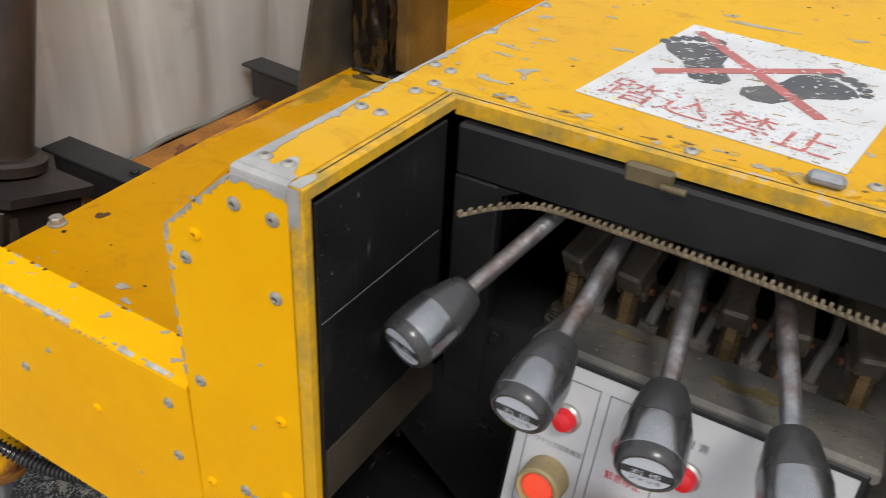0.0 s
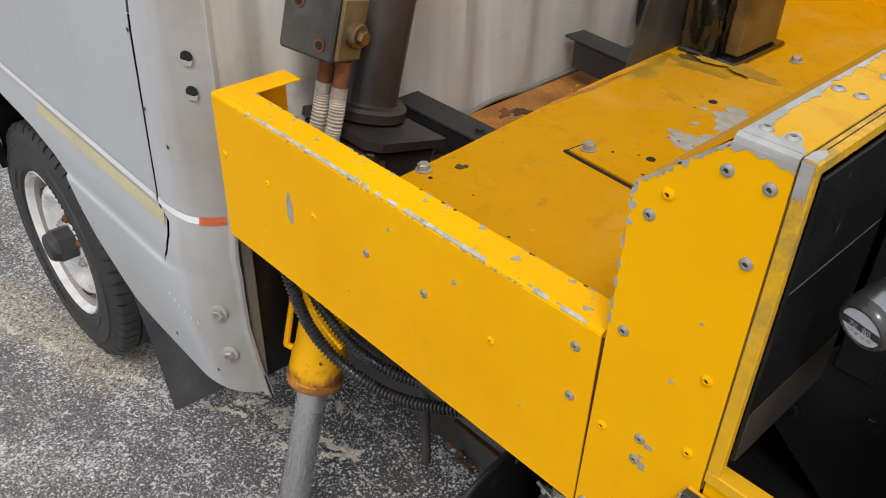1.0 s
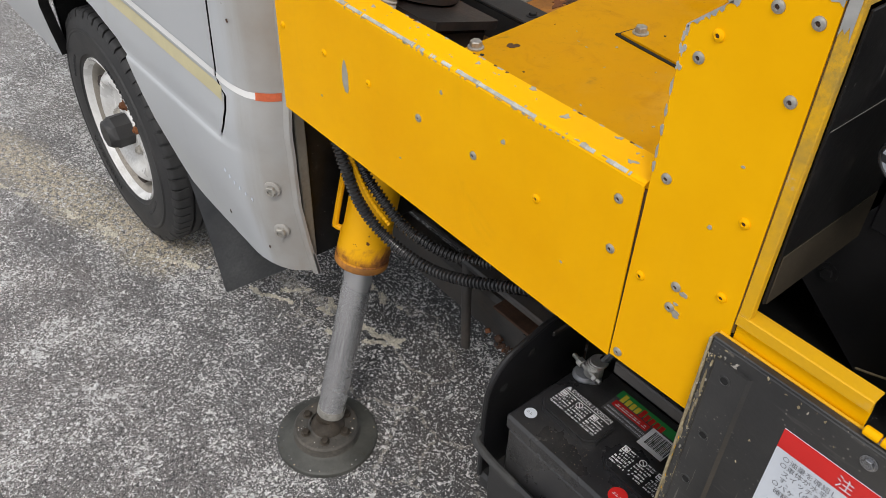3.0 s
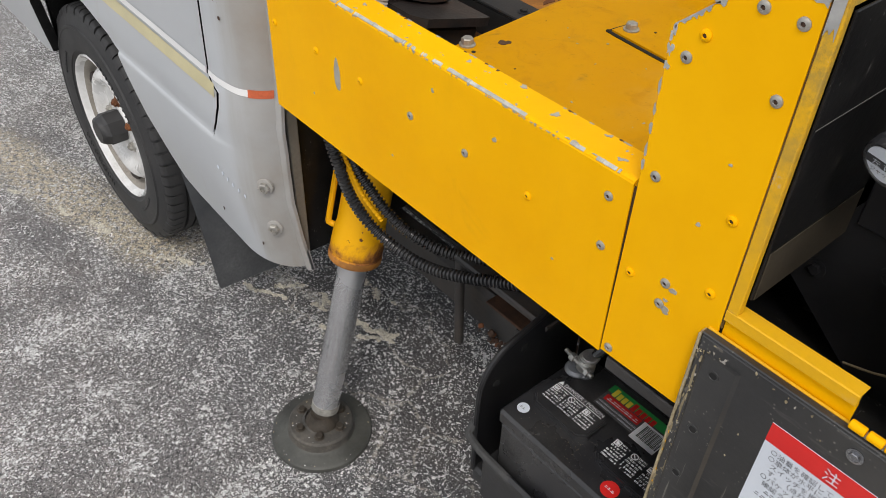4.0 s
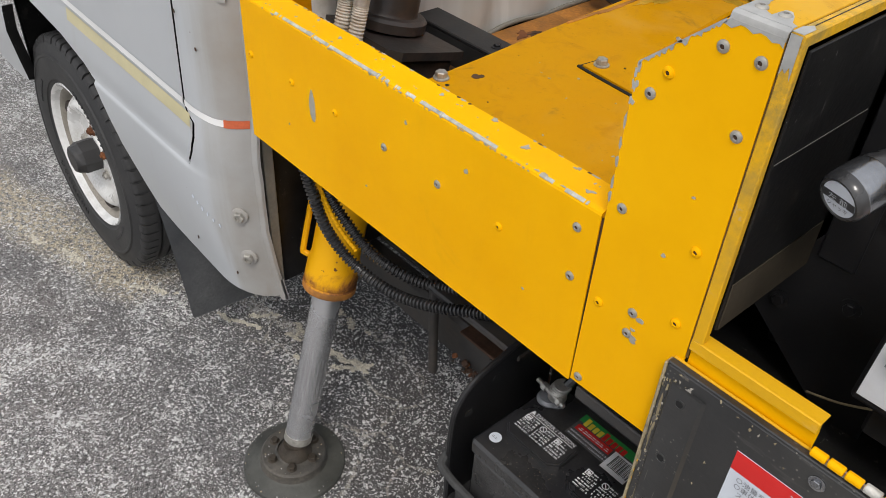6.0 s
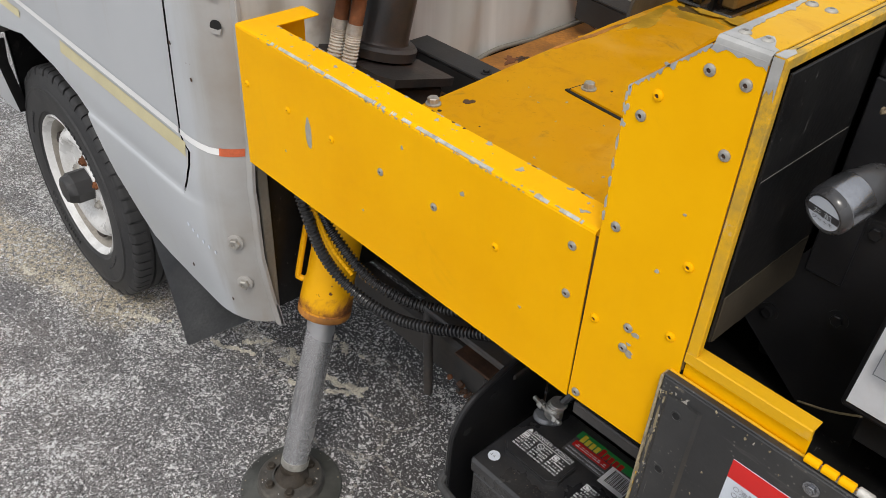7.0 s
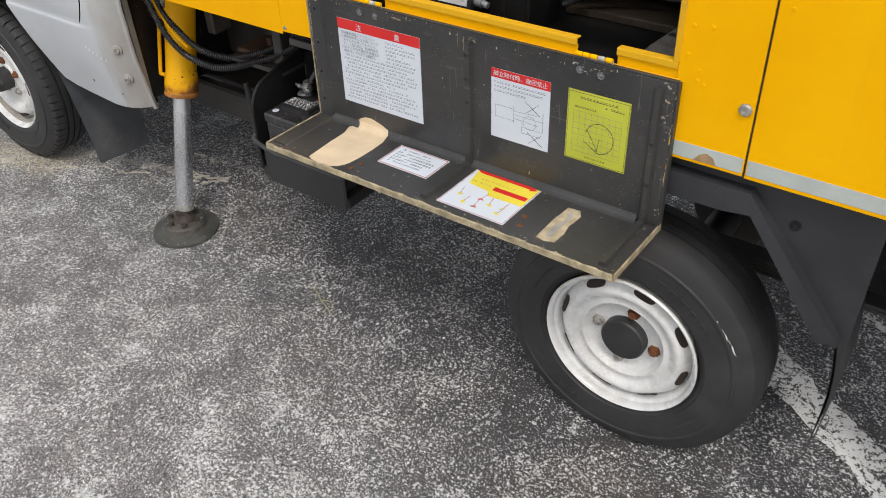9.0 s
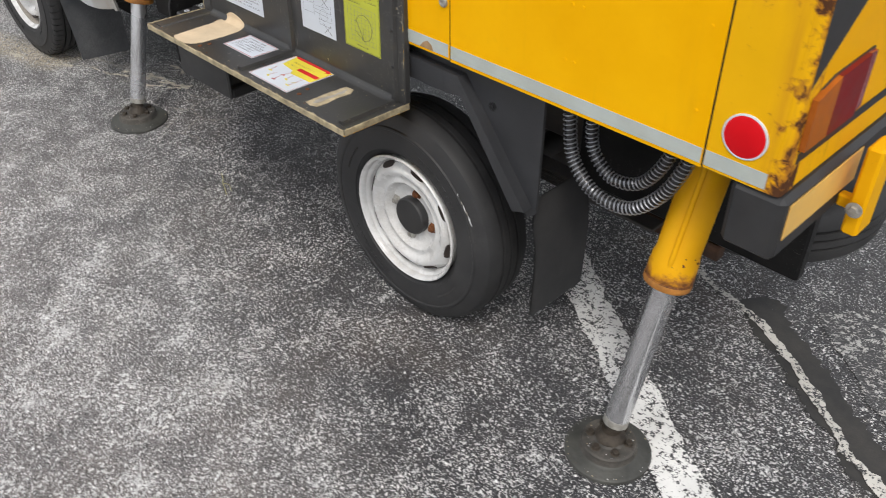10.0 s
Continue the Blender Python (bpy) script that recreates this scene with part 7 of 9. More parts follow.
def wheel(name, at, dish, front, label):
    hub = thing(name, "", "")
    hub.matrix_basis = Matrix.Translation(at)
    hub.parent = truck
    tagged(hub, label)
    (body, letters), n = TYRE if front else TYRE_WORN, 64 if front and at[1] < 1 else 0
    part("tyre", body, hub, "black tyre with blocky tread").matrix_basis = Matrix.Diagonal((1.03, 1.0, 1.03, 1.0) if front else (1, 1, 1, 1))
    part("rim", RIM_F if front else RIM_R, hub, "white painted steel rim with slots").matrix_basis = Matrix.Translation((0, -0.085 if front else -0.094, 0)) @ Matrix.Diagonal((1.05, 1, 1.05, 1) if front else (0.98, 1, 0.98, 1))
    stuff("raised_lettering", letters, hub)
    for i in range(n):
        part("tread_block", BLOCK, hub, at=Matrix.Diagonal((1.03, 1.0, 1.03, 1.0)) @ pose(0, 0.002 * (i % 2), 0, 0, 360 * i / n, 0))
    y = -0.085 + dish + 0.042 if front else -0.094 + dish + 0.037
    c = Mesh(black_flat)
    m = Matrix(((1, 0, 0, 0), (0, 0, -1, 0), (0, 1, 0, 0), (0, 0, 0, 1)))
    if front:
        c.spin([(0.052, -0.01), (0.052, 0.056), (0.047, 0.062), (0.044, 0.074), (0.038, 0.080), (0.0001, 0.080)], Matrix.Translation((0, y, 0)) @ m, 8, black_flat)
    else:
        c.spin([(0.062, -0.01), (0.062, 0.022), (0.058, 0.027), (0.0001, 0.027)], Matrix.Translation((0, y, 0)) @ m, 32, black_flat)
    part("hub_cap", c, hub, "black hub cap")
    if not front and at[1] < 1:
        k, rr = Mesh(white_tape), random.Random(6)
        for i in range(9):
            a = radians(52 - 3.2 * i + rr.uniform(-1, 1))
            d = 0.300 + 0.002 * i
            k.flat(blob(0, 0, rr.uniform(0.001, 0.0028), rr.uniform(0.003, 0.011), 14, rr, 0.8), Matrix.Translation((d * math.cos(a), -0.0955, d * math.sin(a))) @ m @ pose(0, 0, 0, 0, 0, 30), primer if i % 2 else white_tape, 0.0012)
        stuff("scuff_mark", k, hub, "pale scuff marks on the sidewall")
    for i in range(5 if front else 4):
        a = radians(72 * i + 20 if front else 90 * i - 10)
        nut = Mesh(rust if i in (0, 1) else zinc_dull)
        nut.spin([(0.019, 0), (0.017, 0.003), (0.0125, 0.004), (0.0125, 0.012), (0.010, 0.014), (0.006, 0.014), (0.006, 0.018), (0.0001, 0.018)], Matrix.Translation(((0.075 if front else 0.083) * math.cos(a), y, (0.075 if front else 0.083) * math.sin(a))) @ m, 6)
        part("wheel_nut", nut, hub, "rusty wheel nut" if i in (0, 1) else "")
    return hub


BLOCK = tread_block()
TYRE, TYRE_WORN, RIM_F, RIM_R = tyre_mesh(True), tyre_mesh(False), rim_mesh(-0.004, True), rim_mesh(0.010, False)
wheel("wheel", (1.040, 0.117, 0.358), 0.010, False, "rear wheel with black tyre and scratched white rim")
wheel("wheel", (-1.920, 0.112, 0.366), -0.004, True, "front wheel with black tyre and white rim")
wheel("wheel", (1.060, 1.58, 0.358), 0.010, False, "rear wheel on the far side")
wheel("wheel", (-1.925, 1.54, 0.358), -0.004, True, "front wheel on the far side")


# ---- outriggers ----
def outrigger(x, y0, slope, xs, label, upper, foot, wide):
    root = thing("outrigger_jack", label, "outrigger", group="outrigger jacks")

    def at(z):
        return Vector((x + xs * z, y0 + slope * z, z))

    axis = (at(1) - at(0)).normalized()
    turn = axis.to_track_quat("Z", "Y").to_matrix().to_4x4()
    collar = 0.535
    r = Mesh(chrome)
    r.rod(at(0.115), at(0.62), 0.0335, seg=32, bevel=0.002)
    r.rod(at(0.098), at(0.118), 0.0345, seg=32, mat=zinc_dull)
    part("piston_rod", r, root, "shiny chromed piston rod")
    t = Mesh(collar_rust)
    m = Matrix.Translation(at(collar)) @ turn
    t.spin([(0.036, 0.004), (0.040, 0.0), (0.0585, 0.001), (0.060, 0.004), (0.060, 0.018), (0.0575, 0.021), (0.0595, 0.024), (0.0595, 0.040), (0.058, 0.075), (0.054, 0.090), (0.0535, 0.46), (0.048, 0.47)], m, 40)
    tube = part("cylinder_tube", t, root, "yellow cylinder tube")
    k = Mesh(rust_orange)
    k.spin([(0.0590, 0.0012), (0.0606, 0.004), (0.0606, 0.016), (0.0598, 0.018)], m, 40, caps=False)
    rr = random.Random(17)
    for _ in range(9):
        a, h = rr.uniform(0, 6.28), rr.uniform(0.03, 0.10)
        s = rr.uniform(0.0015, 0.004)
        mm = m @ pose(0, 0, h, 0, 0, math.degrees(a)) @ Matrix.Translation((0.0560, 0, 0)) @ Matrix(((0, 0, 1, 0), (1, 0, 0, 0), (0, 1, 0, 0), (0, 0, 0, 1)))
        k.flat(blob(0, 0, s, s * 0.8, 10, rr, 0.5), mm, rust, 0.0020)
    part("rust_band", k, tube, "rusty brown lower band")
    h = Mesh(yellow_jack)
    side = Vector((-0.76, -0.65, 0)) if upper else Vector((0.25, -0.97, 0))
    side = (side - axis * side.dot(axis)).normalized()
    p0, p1 = at(collar + 0.07) + side * 0.057, at(collar + 0.32) + side * 0.057
    out = 0.016 if upper else -0.002
    h.sweep([p0 + side * -0.01, p0 + side * (out - 0.004), p0 + axis * 0.03 + side * out, p1 + side * out, p1 + axis * 0.05 + side * (out - 0.004)], 0.007, 10)
    part("hydraulic_pipe", h, root, "yellow painted hydraulic pipe")
    f = Mesh(brown_iron)
    c, k = Vector((*foot, 0)), wide
    f.spin([(k - 0.003, 0.0), (k, 0.004), (k - 0.002, 0.013), (k - 0.010, 0.018), (k * 0.72, 0.021), (k * 0.665, 0.025)], Matrix.Translation(c), 56, foot_rim, caps=False)
    f.spin([(k * 0.665, 0.025), (k * 0.645, 0.030), (k * 0.635, 0.046), (k * 0.60, 0.051), (k * 0.36, 0.053), (k * 0.31, 0.058)], Matrix.Translation(c), 56, foot_iron, caps=False)
    f.spin([(0.044, 0.052), (0.040, 0.062), (0.032, 0.070), (0.027, 0.084)], Matrix.Translation((*at(0.06).lerp(c, 0.4).xy, 0)), 28, brown_iron)
    f.rod(at(0.066), at(0.10), 0.025, seg=20, mat=brown_iron)
    rr = random.Random(int(100 * wide))
    for _ in range(420):
        # grit and dried mud caked on the plate
        a, d = rr.uniform(0, 6.283), k * math.sqrt(rr.uniform(0.04, 0.93))
        z = 0.0515 if d < k * 0.60 else 0.0175
        if k * 0.58 < d < k * 0.70:
            continue
        f.spin([(rr.uniform(0.0006, 0.0026), 0.0), (0.0002, rr.uniform(0.0006, 0.002))], Matrix.Translation((c.x + d * math.cos(a), c.y + d * math.sin(a), z)), 5, rr.choice((foot_iron, foot_iron, brown_iron, brown_iron, worn_paper, stone_chip)))
    ft = part("foot", f, root, "dirty round steel foot plate")
    for i in range(6):
        a = math.pi * i / 3 + 0.4
        part("bolt", BOLT_IRON, ft, at=Matrix.Translation((c.x + k * 0.44 * math.cos(a), c.y + k * 0.44 * math.sin(a), 0.051)))
    if upper:
        u = Mesh(oily_rusty)
        m = Matrix.Translation(at(1.118) + Vector((-0.004, 0.004, 0))) @ turn
        u.spin([(0.070, 0.0), (0.082, 0.003), (0.082, 0.020), (0.076, 0.026), (0.064, 0.028), (0.0615, 0.034), (0.0605, 0.75)], m, 48)
        part("upper_cylinder", u, root, "black upper cylinder, oily and scuffed")
        b = Mesh(oily_rusty)
        base = Matrix.Translation(Vector((-0.775, 0.300, 1.107))) @ turn
        b.prism([(-0.118, -0.085), (0.105, -0.085), (0.118, -0.07), (0.118, 0.075), (0.095, 0.092), (-0.10, 0.092), (-0.122, 0.07), (-0.122, -0.07)], -0.006, 0.010, "z", m=base)
        b.box((-0.108, -0.078, -0.075), (0.108, 0.083, -0.0065), 0.010, m=base)
        b.box((-0.135, -0.03, -0.13), (0.06, 0.05, -0.076), 0.010, m=base)
        b.prism([(-0.122, -0.09), (-0.122, -0.02), (-0.165, -0.13), (-0.165, -0.15)], 0.0, 0.012, "y", m=base @ Matrix.Translation((0, 0.06, 0)))
        b.rod(base @ Vector((0.03, 0.083, -0.04)), base @ Vector((0.03, 0.092, -0.04)), 0.026, seg=24, mat=rust_dark, bevel=0.002)
        part("clamp_block", b, root, "black welded mounting block")
        v = Mesh(oily_grey)
        vb = Matrix.Translation((-0.772, 0.197, 1.270)) @ turn @ pose(0, 0, 0, 0, 0, 14)
        v.box((-0.055, -0.036, 0.0), (0.055, 0.040, 0.115), 0.004, m=vb)
        v.box((-0.063, -0.030, 0.004), (-0.0552, 0.034, 0.105), 0.003, oily_ochre, vb)
        valve = part("valve_block", v, root, "dark oily valve block with yellowed end")
        pl = Mesh(brass)
        pl.rod(vb @ Vector((-0.061, 0.0, 0.048)), vb @ Vector((-0.078, 0.0, 0.048)), 0.021, seg=20, bevel=0.002)
        pl.rod(vb @ Vector((-0.078, 0.0, 0.048)), vb @ Vector((-0.088, 0.0, 0.048)), 0.013, seg=6, bevel=0.001)
        part("plug", pl, valve, "brassy plug")
        for px, pz in ((0.022, 0.082), (-0.030, 0.024)):
            hh = Mesh(rust)
            q = vb @ Vector((px, 0.038, pz))
            qq = vb @ Vector((px, 0.0425, pz))
            hh.rod(q, qq, 0.011, seg=18, mat=rust)
            hh.rod(qq, vb @ Vector((px, 0.0432, pz)), 0.007, seg=18, mat=seam_black)
            part("port", hh, valve, "rusty port")
        for dx in (-0.046, -0.012):
            top = vb @ Vector((dx, -0.010, 0.0))
            w = Mesh(hose_white)
            w.rod(top, top - axis * 0.045, 0.013, seg=16, mat=rust)
            w.rod(top - axis * 0.045, top - axis * 0.062, 0.0145, seg=12, mat=zinc_dull)
            w.sweep([top - axis * 0.06, top - axis * 0.12, top - axis * 0.22 + Vector((0, -0.01, 0)), top - axis * 0.38 + Vector((0.01, -0.02, 0))], 0.0145, 12, hose_white, 0.0016, 0.0052)
            part("hose", w, root, "white spiral hose with rusty fitting")
    return settle(root, (*foot, 0.0))


BOLT_IRON = bolt_mesh(0.010, 0.012, brown_iron, 1.3)
outrigger(-0.800, 0.012, 0.26, 0.0, "extended front outrigger jack, yellow tube on a chromed rod", True, (-0.808, 0.026), 0.129)
outrigger(1.872, 0.004, 0.24, 0.035, "extended rear outrigger jack, yellow tube on a chromed rod", False, (1.878, 0.006), 0.120)


# ---- hoses on the flank ----
def conduit(label, points, r, mat, ribs, pitch):
    return thing("conduit", label, "hose", Mesh(mat).sweep(points, r, 12, mat, ribs, pitch), "hoses on the flank")


conduit("black corrugated conduit hanging in a loop", [(-0.735, 0.048, 1.04), (-0.718, 0.050, 0.97), (-0.701, 0.052, 0.922), (-0.685, 0.056, 0.875), (-0.666, 0.066, 0.818), (-0.635, 0.085, 0.765), (-0.578, 0.105, 0.732), (-0.512, 0.125, 0.722), (-0.448, 0.145, 0.733), (-0.375, 0.170, 0.757), (-0.29, 0.195, 0.79), (-0.20, 0.21, 0.84)], 0.0120, hose_black, 0.0038, 0.0080)
conduit("black corrugated conduit hanging in a loop", [(-0.72, 0.080, 1.04), (-0.702, 0.080, 0.93), (-0.679, 0.085, 0.878), (-0.644, 0.095, 0.836), (-0.610, 0.110, 0.794), (-0.573, 0.130, 0.763), (-0.514, 0.155, 0.748), (-0.459, 0.180, 0.751), (-0.38, 0.21, 0.775), (-0.28, 0.23, 0.82)], 0.0120, hose_black, 0.0038, 0.0080)
conduit("thin yellow striped cable between the conduits", [(-0.722, 0.066, 1.04), (-0.700, 0.067, 0.93), (-0.679, 0.072, 0.880), (-0.650, 0.082, 0.825), (-0.615, 0.097, 0.782)], 0.0048, yellow_jack, 0.0012, 0.008)


def smooth_line(points, step):
    """Evenly spaced places on a smooth line through points."""
    pts, n, line = [Vector(p) for p in points], len(points), []
    for i in range(n - 1):
        p0, p1, p2, p3 = pts[max(0, i - 1)], pts[i], pts[i + 1], pts[min(n - 1, i + 2)]
        k = max(2, int((p2 - p1).length / step))
        for j in range(k):
            t = j / k
            line.append(0.5 * ((2 * p1) + (p2 - p0) * t + (2 * p0 - 5 * p1 + 4 * p2 - p3) * t * t + (3 * p1 - p0 - 3 * p2 + p3) * t**3))
    return line + [pts[-1]]


def spring_hose(label, points, r, pitch):
    """A black hose inside an open coil of bright steel wire."""
    hose = thing("spring_hose", label, "hose", Mesh(hose_black).sweep(points, r * 0.80, 12), "hoses on the flank")
    turns, line = [], smooth_line(points, pitch / 12)
    side = None
    for i, p in enumerate(line):
        d = (line[min(i + 1, len(line) - 1)] - line[max(i - 1, 0)]).normalized()
        side = (d.cross(Vector((0.31, 0.2, 0.93))) if side is None else side - d * side.dot(d)).normalized()
        a = 2 * math.pi * i / 12
        turns.append(p + r * (math.cos(a) * side + math.sin(a) * d.cross(side)))
    w, seg, verts, faces = Mesh(wire_steel), 5, [], []
    for i, p in enumerate(turns):
        d = (turns[min(i + 1, len(turns) - 1)] - turns[max(i - 1, 0)]).normalized()
        u = d.cross(Vector((0.2, 0.31, 0.93))).normalized()
        v = d.cross(u)
        verts += [p + 0.0015 * (math.cos(2 * math.pi * k / seg) * u + math.sin(2 * math.pi * k / seg) * v) for k in range(seg)]
    for i in range(len(turns) - 1):
        faces += [(i * seg + k, i * seg + (k + 1) % seg, (i + 1) * seg + (k + 1) % seg, (i + 1) * seg + k) for k in range(seg)]
    w.add(verts, faces)
    part("wire_coil", w, hose, "bright steel wire coil")
    return hose


spring_hose("black hose in a bright wire coil hanging in a loop", [(1.572, 0.10, 0.99), (1.583, 0.095, 0.876), (1.608, 0.09, 0.785), (1.680, 0.085, 0.726), (1.775, 0.09, 0.722), (1.846, 0.10, 0.780), (1.890, 0.11, 0.87), (1.915, 0.12, 0.98)], 0.0165, 0.0115)
spring_hose("black hose in a bright wire coil hanging in a loop", [(1.632, 0.13, 0.99), (1.630, 0.12, 0.90), (1.642, 0.12, 0.815), (1.700, 0.12, 0.762), (1.775, 0.125, 0.775), (1.825, 0.13, 0.84), (1.850, 0.14, 0.92), (1.86, 0.15, 0.98)], 0.0155, 0.0115)


# ---- underside ----
def underside():
    p = Mesh(chassis)
    for y in (0.48, 1.16):
        p.box((-2.6, y, 0.56), (2.05, y + 0.06, 0.72), 0.006)
    for x in (-0.7, -0.2, 0.45, 1.45, 1.95):
        p.box((x, 0.54, 0.60), (x + 0.07, 1.16, 0.70), 0.006)
    ob = part("chassis_frame", p, truck, "dirty black chassis frame")
    a = Mesh(chassis)
    a.rod((1.06, 0.24, 0.36), (1.06, 1.47, 0.36), 0.045, seg=20)
    axle = part("rear_axle", a, truck, "dark rear axle")
    a = Mesh(chassis)
    a.spin([(0.05, -0.13), (0.13, -0.08), (0.15, 0), (0.13, 0.08), (0.05, 0.13)], Matrix.Translation((1.06, 0.86, 0.36)) @ pose(0, 0, 0, 90, 0, 0), 24)
    part("differential", a, axle, "round differential housing")
    for y in (0.40, 1.28):
        for k in range(4):
            part("spring_leaf", Mesh(chassis).box((0.45 + 0.1 * k, y, 0.44 + 0.012 * k), (1.68 - 0.1 * k, y + 0.06, 0.451 + 0.012 * k), 0.002), axle)
    f = Mesh(chassis)
    f.rod((-1.925, 0.26, 0.36), (-1.925, 1.44, 0.36), 0.04, seg=16)
    part("front_axle", f, truck, "dark front axle")
    b = Mesh(chassis)
    b.box((-0.02, 0.22, 0.94), (2.10, 1.65, 0.964), 0.004)
    b.box((-0.02, 0.012, 0.955), (1.105, 0.22, 0.975), 0.002)
    b.box((1.105, 0.03, 0.945), (2.10, 0.22, 0.962), 0.002)
    b.box((-0.55, 0.20, 0.93), (-0.02, 1.65, 0.955), 0.004)
    part("body_floor", b, truck, "black underside of the body")
    far = Mesh(yellow)
    far.box((-0.78, 1.70, 0.97), (2.14, 1.703, TOP), 0.001)
    part("far_side_panel", far, truck, "yellow panel of the far side")
    m = Mesh(guard_grey)
    # mudguard frame behind the flap
    m.prism([(0.70, 0.935), (1.265, 0.915), (1.31, 0.88), (1.492, 0.615), (1.522, 0.595), (1.545, 0.62), (1.55, 0.955), (0.70, 0.955)], 0.035, 0.043, "y")
    m.prism([(1.240, 0.929), (1.292, 0.929), (1.532, 0.632), (1.490, 0.618), (1.300, 0.878), (1.240, 0.870)], 0.004, 0.035, "y")
    m.prism([(0.60, 0.868), (1.2398, 0.870), (1.2398, 0.929), (0.60, 0.932)], 0.004, 0.034, "y")
    guard = part("mudguard", m, truck, "black steel mudguard bracket")
    part("bolt", BOLT_BLACK, guard, at=Matrix.Translation((1.385, 0.035, 0.868)) @ FRONT @ Matrix.Scale(0.7, 4))
    f = Mesh(rubber)
    rows = []
    for i in range(7):
        t = i / 6
        rows.append([(1.512 + 0.030 * t + 0.012 * math.sin(4 * t), 0.052 + 0.23 * k / 6, 0.635 - 0.385 * t) for k in range(7)])
    f.sheet(rows)
    f.sheet([[(x + 0.006, y, z) for x, y, z in row] for row in rows])
    part("mud_flap", f, truck, "black rubber rear mud flap")
    # rusty iron, brackets and a hanging rod by the front outrigger
    q = Mesh(chassis)
    q.box((-1.10, 0.36, 0.345), (-0.22, 0.41, 0.462), 0.010)
    q.box((-1.08, 0.41, 0.46), (-0.22, 0.60, 0.472), 0.003)
    q.box((-0.48, 0.352, 0.375), (-0.30, 0.36, 0.435), 0.003)
    # upright sheet added as dark backing behind the front hoses
    q.box((-1.10, 0.56, 0.30), (-0.22, 0.60, 0.94), 0.006)
    q.box((-0.50, 0.16, 0.74), (-0.24, 0.46, 0.755), 0.004)
    q.box((-0.30, 0.19, 0.50), (-0.262, 0.23, 0.90), 0.004)
    q.box((-0.74, 0.28, 0.74), (-0.70, 0.36, 0.96), 0.004)
    part("bracket_frame", q, truck, "black angle-iron bracket")
    q = Mesh(rust_dark)
    q.box((-0.70, 0.40, 0.473), (-0.30, 0.49, 0.482), 0.003, rust_dark)
    part("rusty_plate", q, truck, "rusty mounting plate")
    q = Mesh(rust_dark)
    q.box((-0.49, 0.20, 0.756), (-0.30, 0.33, 0.772), 0.003)
    q.rod((-0.40, 0.28, 0.772), (-0.40, 0.28, 0.80), 0.02, seg=6)
    part("rusty_plate", q, truck, "rusty mounting plate")
    q = Mesh(chassis)
    q.rod((-0.632, 0.318, 0.56), (-0.622, 0.318, 0.300), 0.0115, seg=14, bevel=0.002)
    part("drain_pipe", q, truck, "dark hanging drain pipe")
    q, rq = Mesh(rust_dark), random.Random(41)
    for _ in range(16):
        k = rq.uniform(0.003, 0.009)
        q.box((-k, -k, -k * 0.6), (k * rq.uniform(0.6, 1.6), k, k * 0.6), k * 0.4, rq.choice((rust_dark, rust_dark, rust, brown_iron, chassis)), pose(rq.uniform(-0.60, -0.50), rq.uniform(0.338, 0.356), rq.uniform(0.338, 0.372), rq.uniform(-40, 40), rq.uniform(-40, 40), rq.uniform(0, 180)))
    stuff("rust_flake", q, truck, "flaking rust on the lower bracket")
    q = Mesh(rust_dark)
    q.box((-0.56, 0.335, 0.463), (-0.27, 0.40, 0.470), 0.002, rust_dark)
    part("rusty_plate", q, truck, "rusty mounting plate")
    # sheet added behind the hoses so the underside of the tail reads dark
    part("dark_backing", Mesh(bay_black).box((1.40, 0.40, 0.50), (2.10, 0.44, 0.945), 0.006), truck, "added dark backing sheet under the rear overhang")
    q = Mesh(rust_dark)
    q.box((1.50, 0.46, 0.40), (1.86, 0.50, 0.45), 0.004)
    part("rusty_bar", q, truck, "rusty low bar")
    sp = part("spare_tyre", TYRE[0], truck, "spare tyre slung under the tail")
    sp.matrix_basis = Matrix.Translation((1.76, 0.89, 0.46)) @ pose(0, 0, 0, -90, 0, 0)
    e = Mesh(chassis)
    e.box((-0.55, 0.62, 0.50), (0.40, 1.10, 0.93), 0.03)
    part("transmission", e, truck, "dark gearbox and pump housing")


underside()


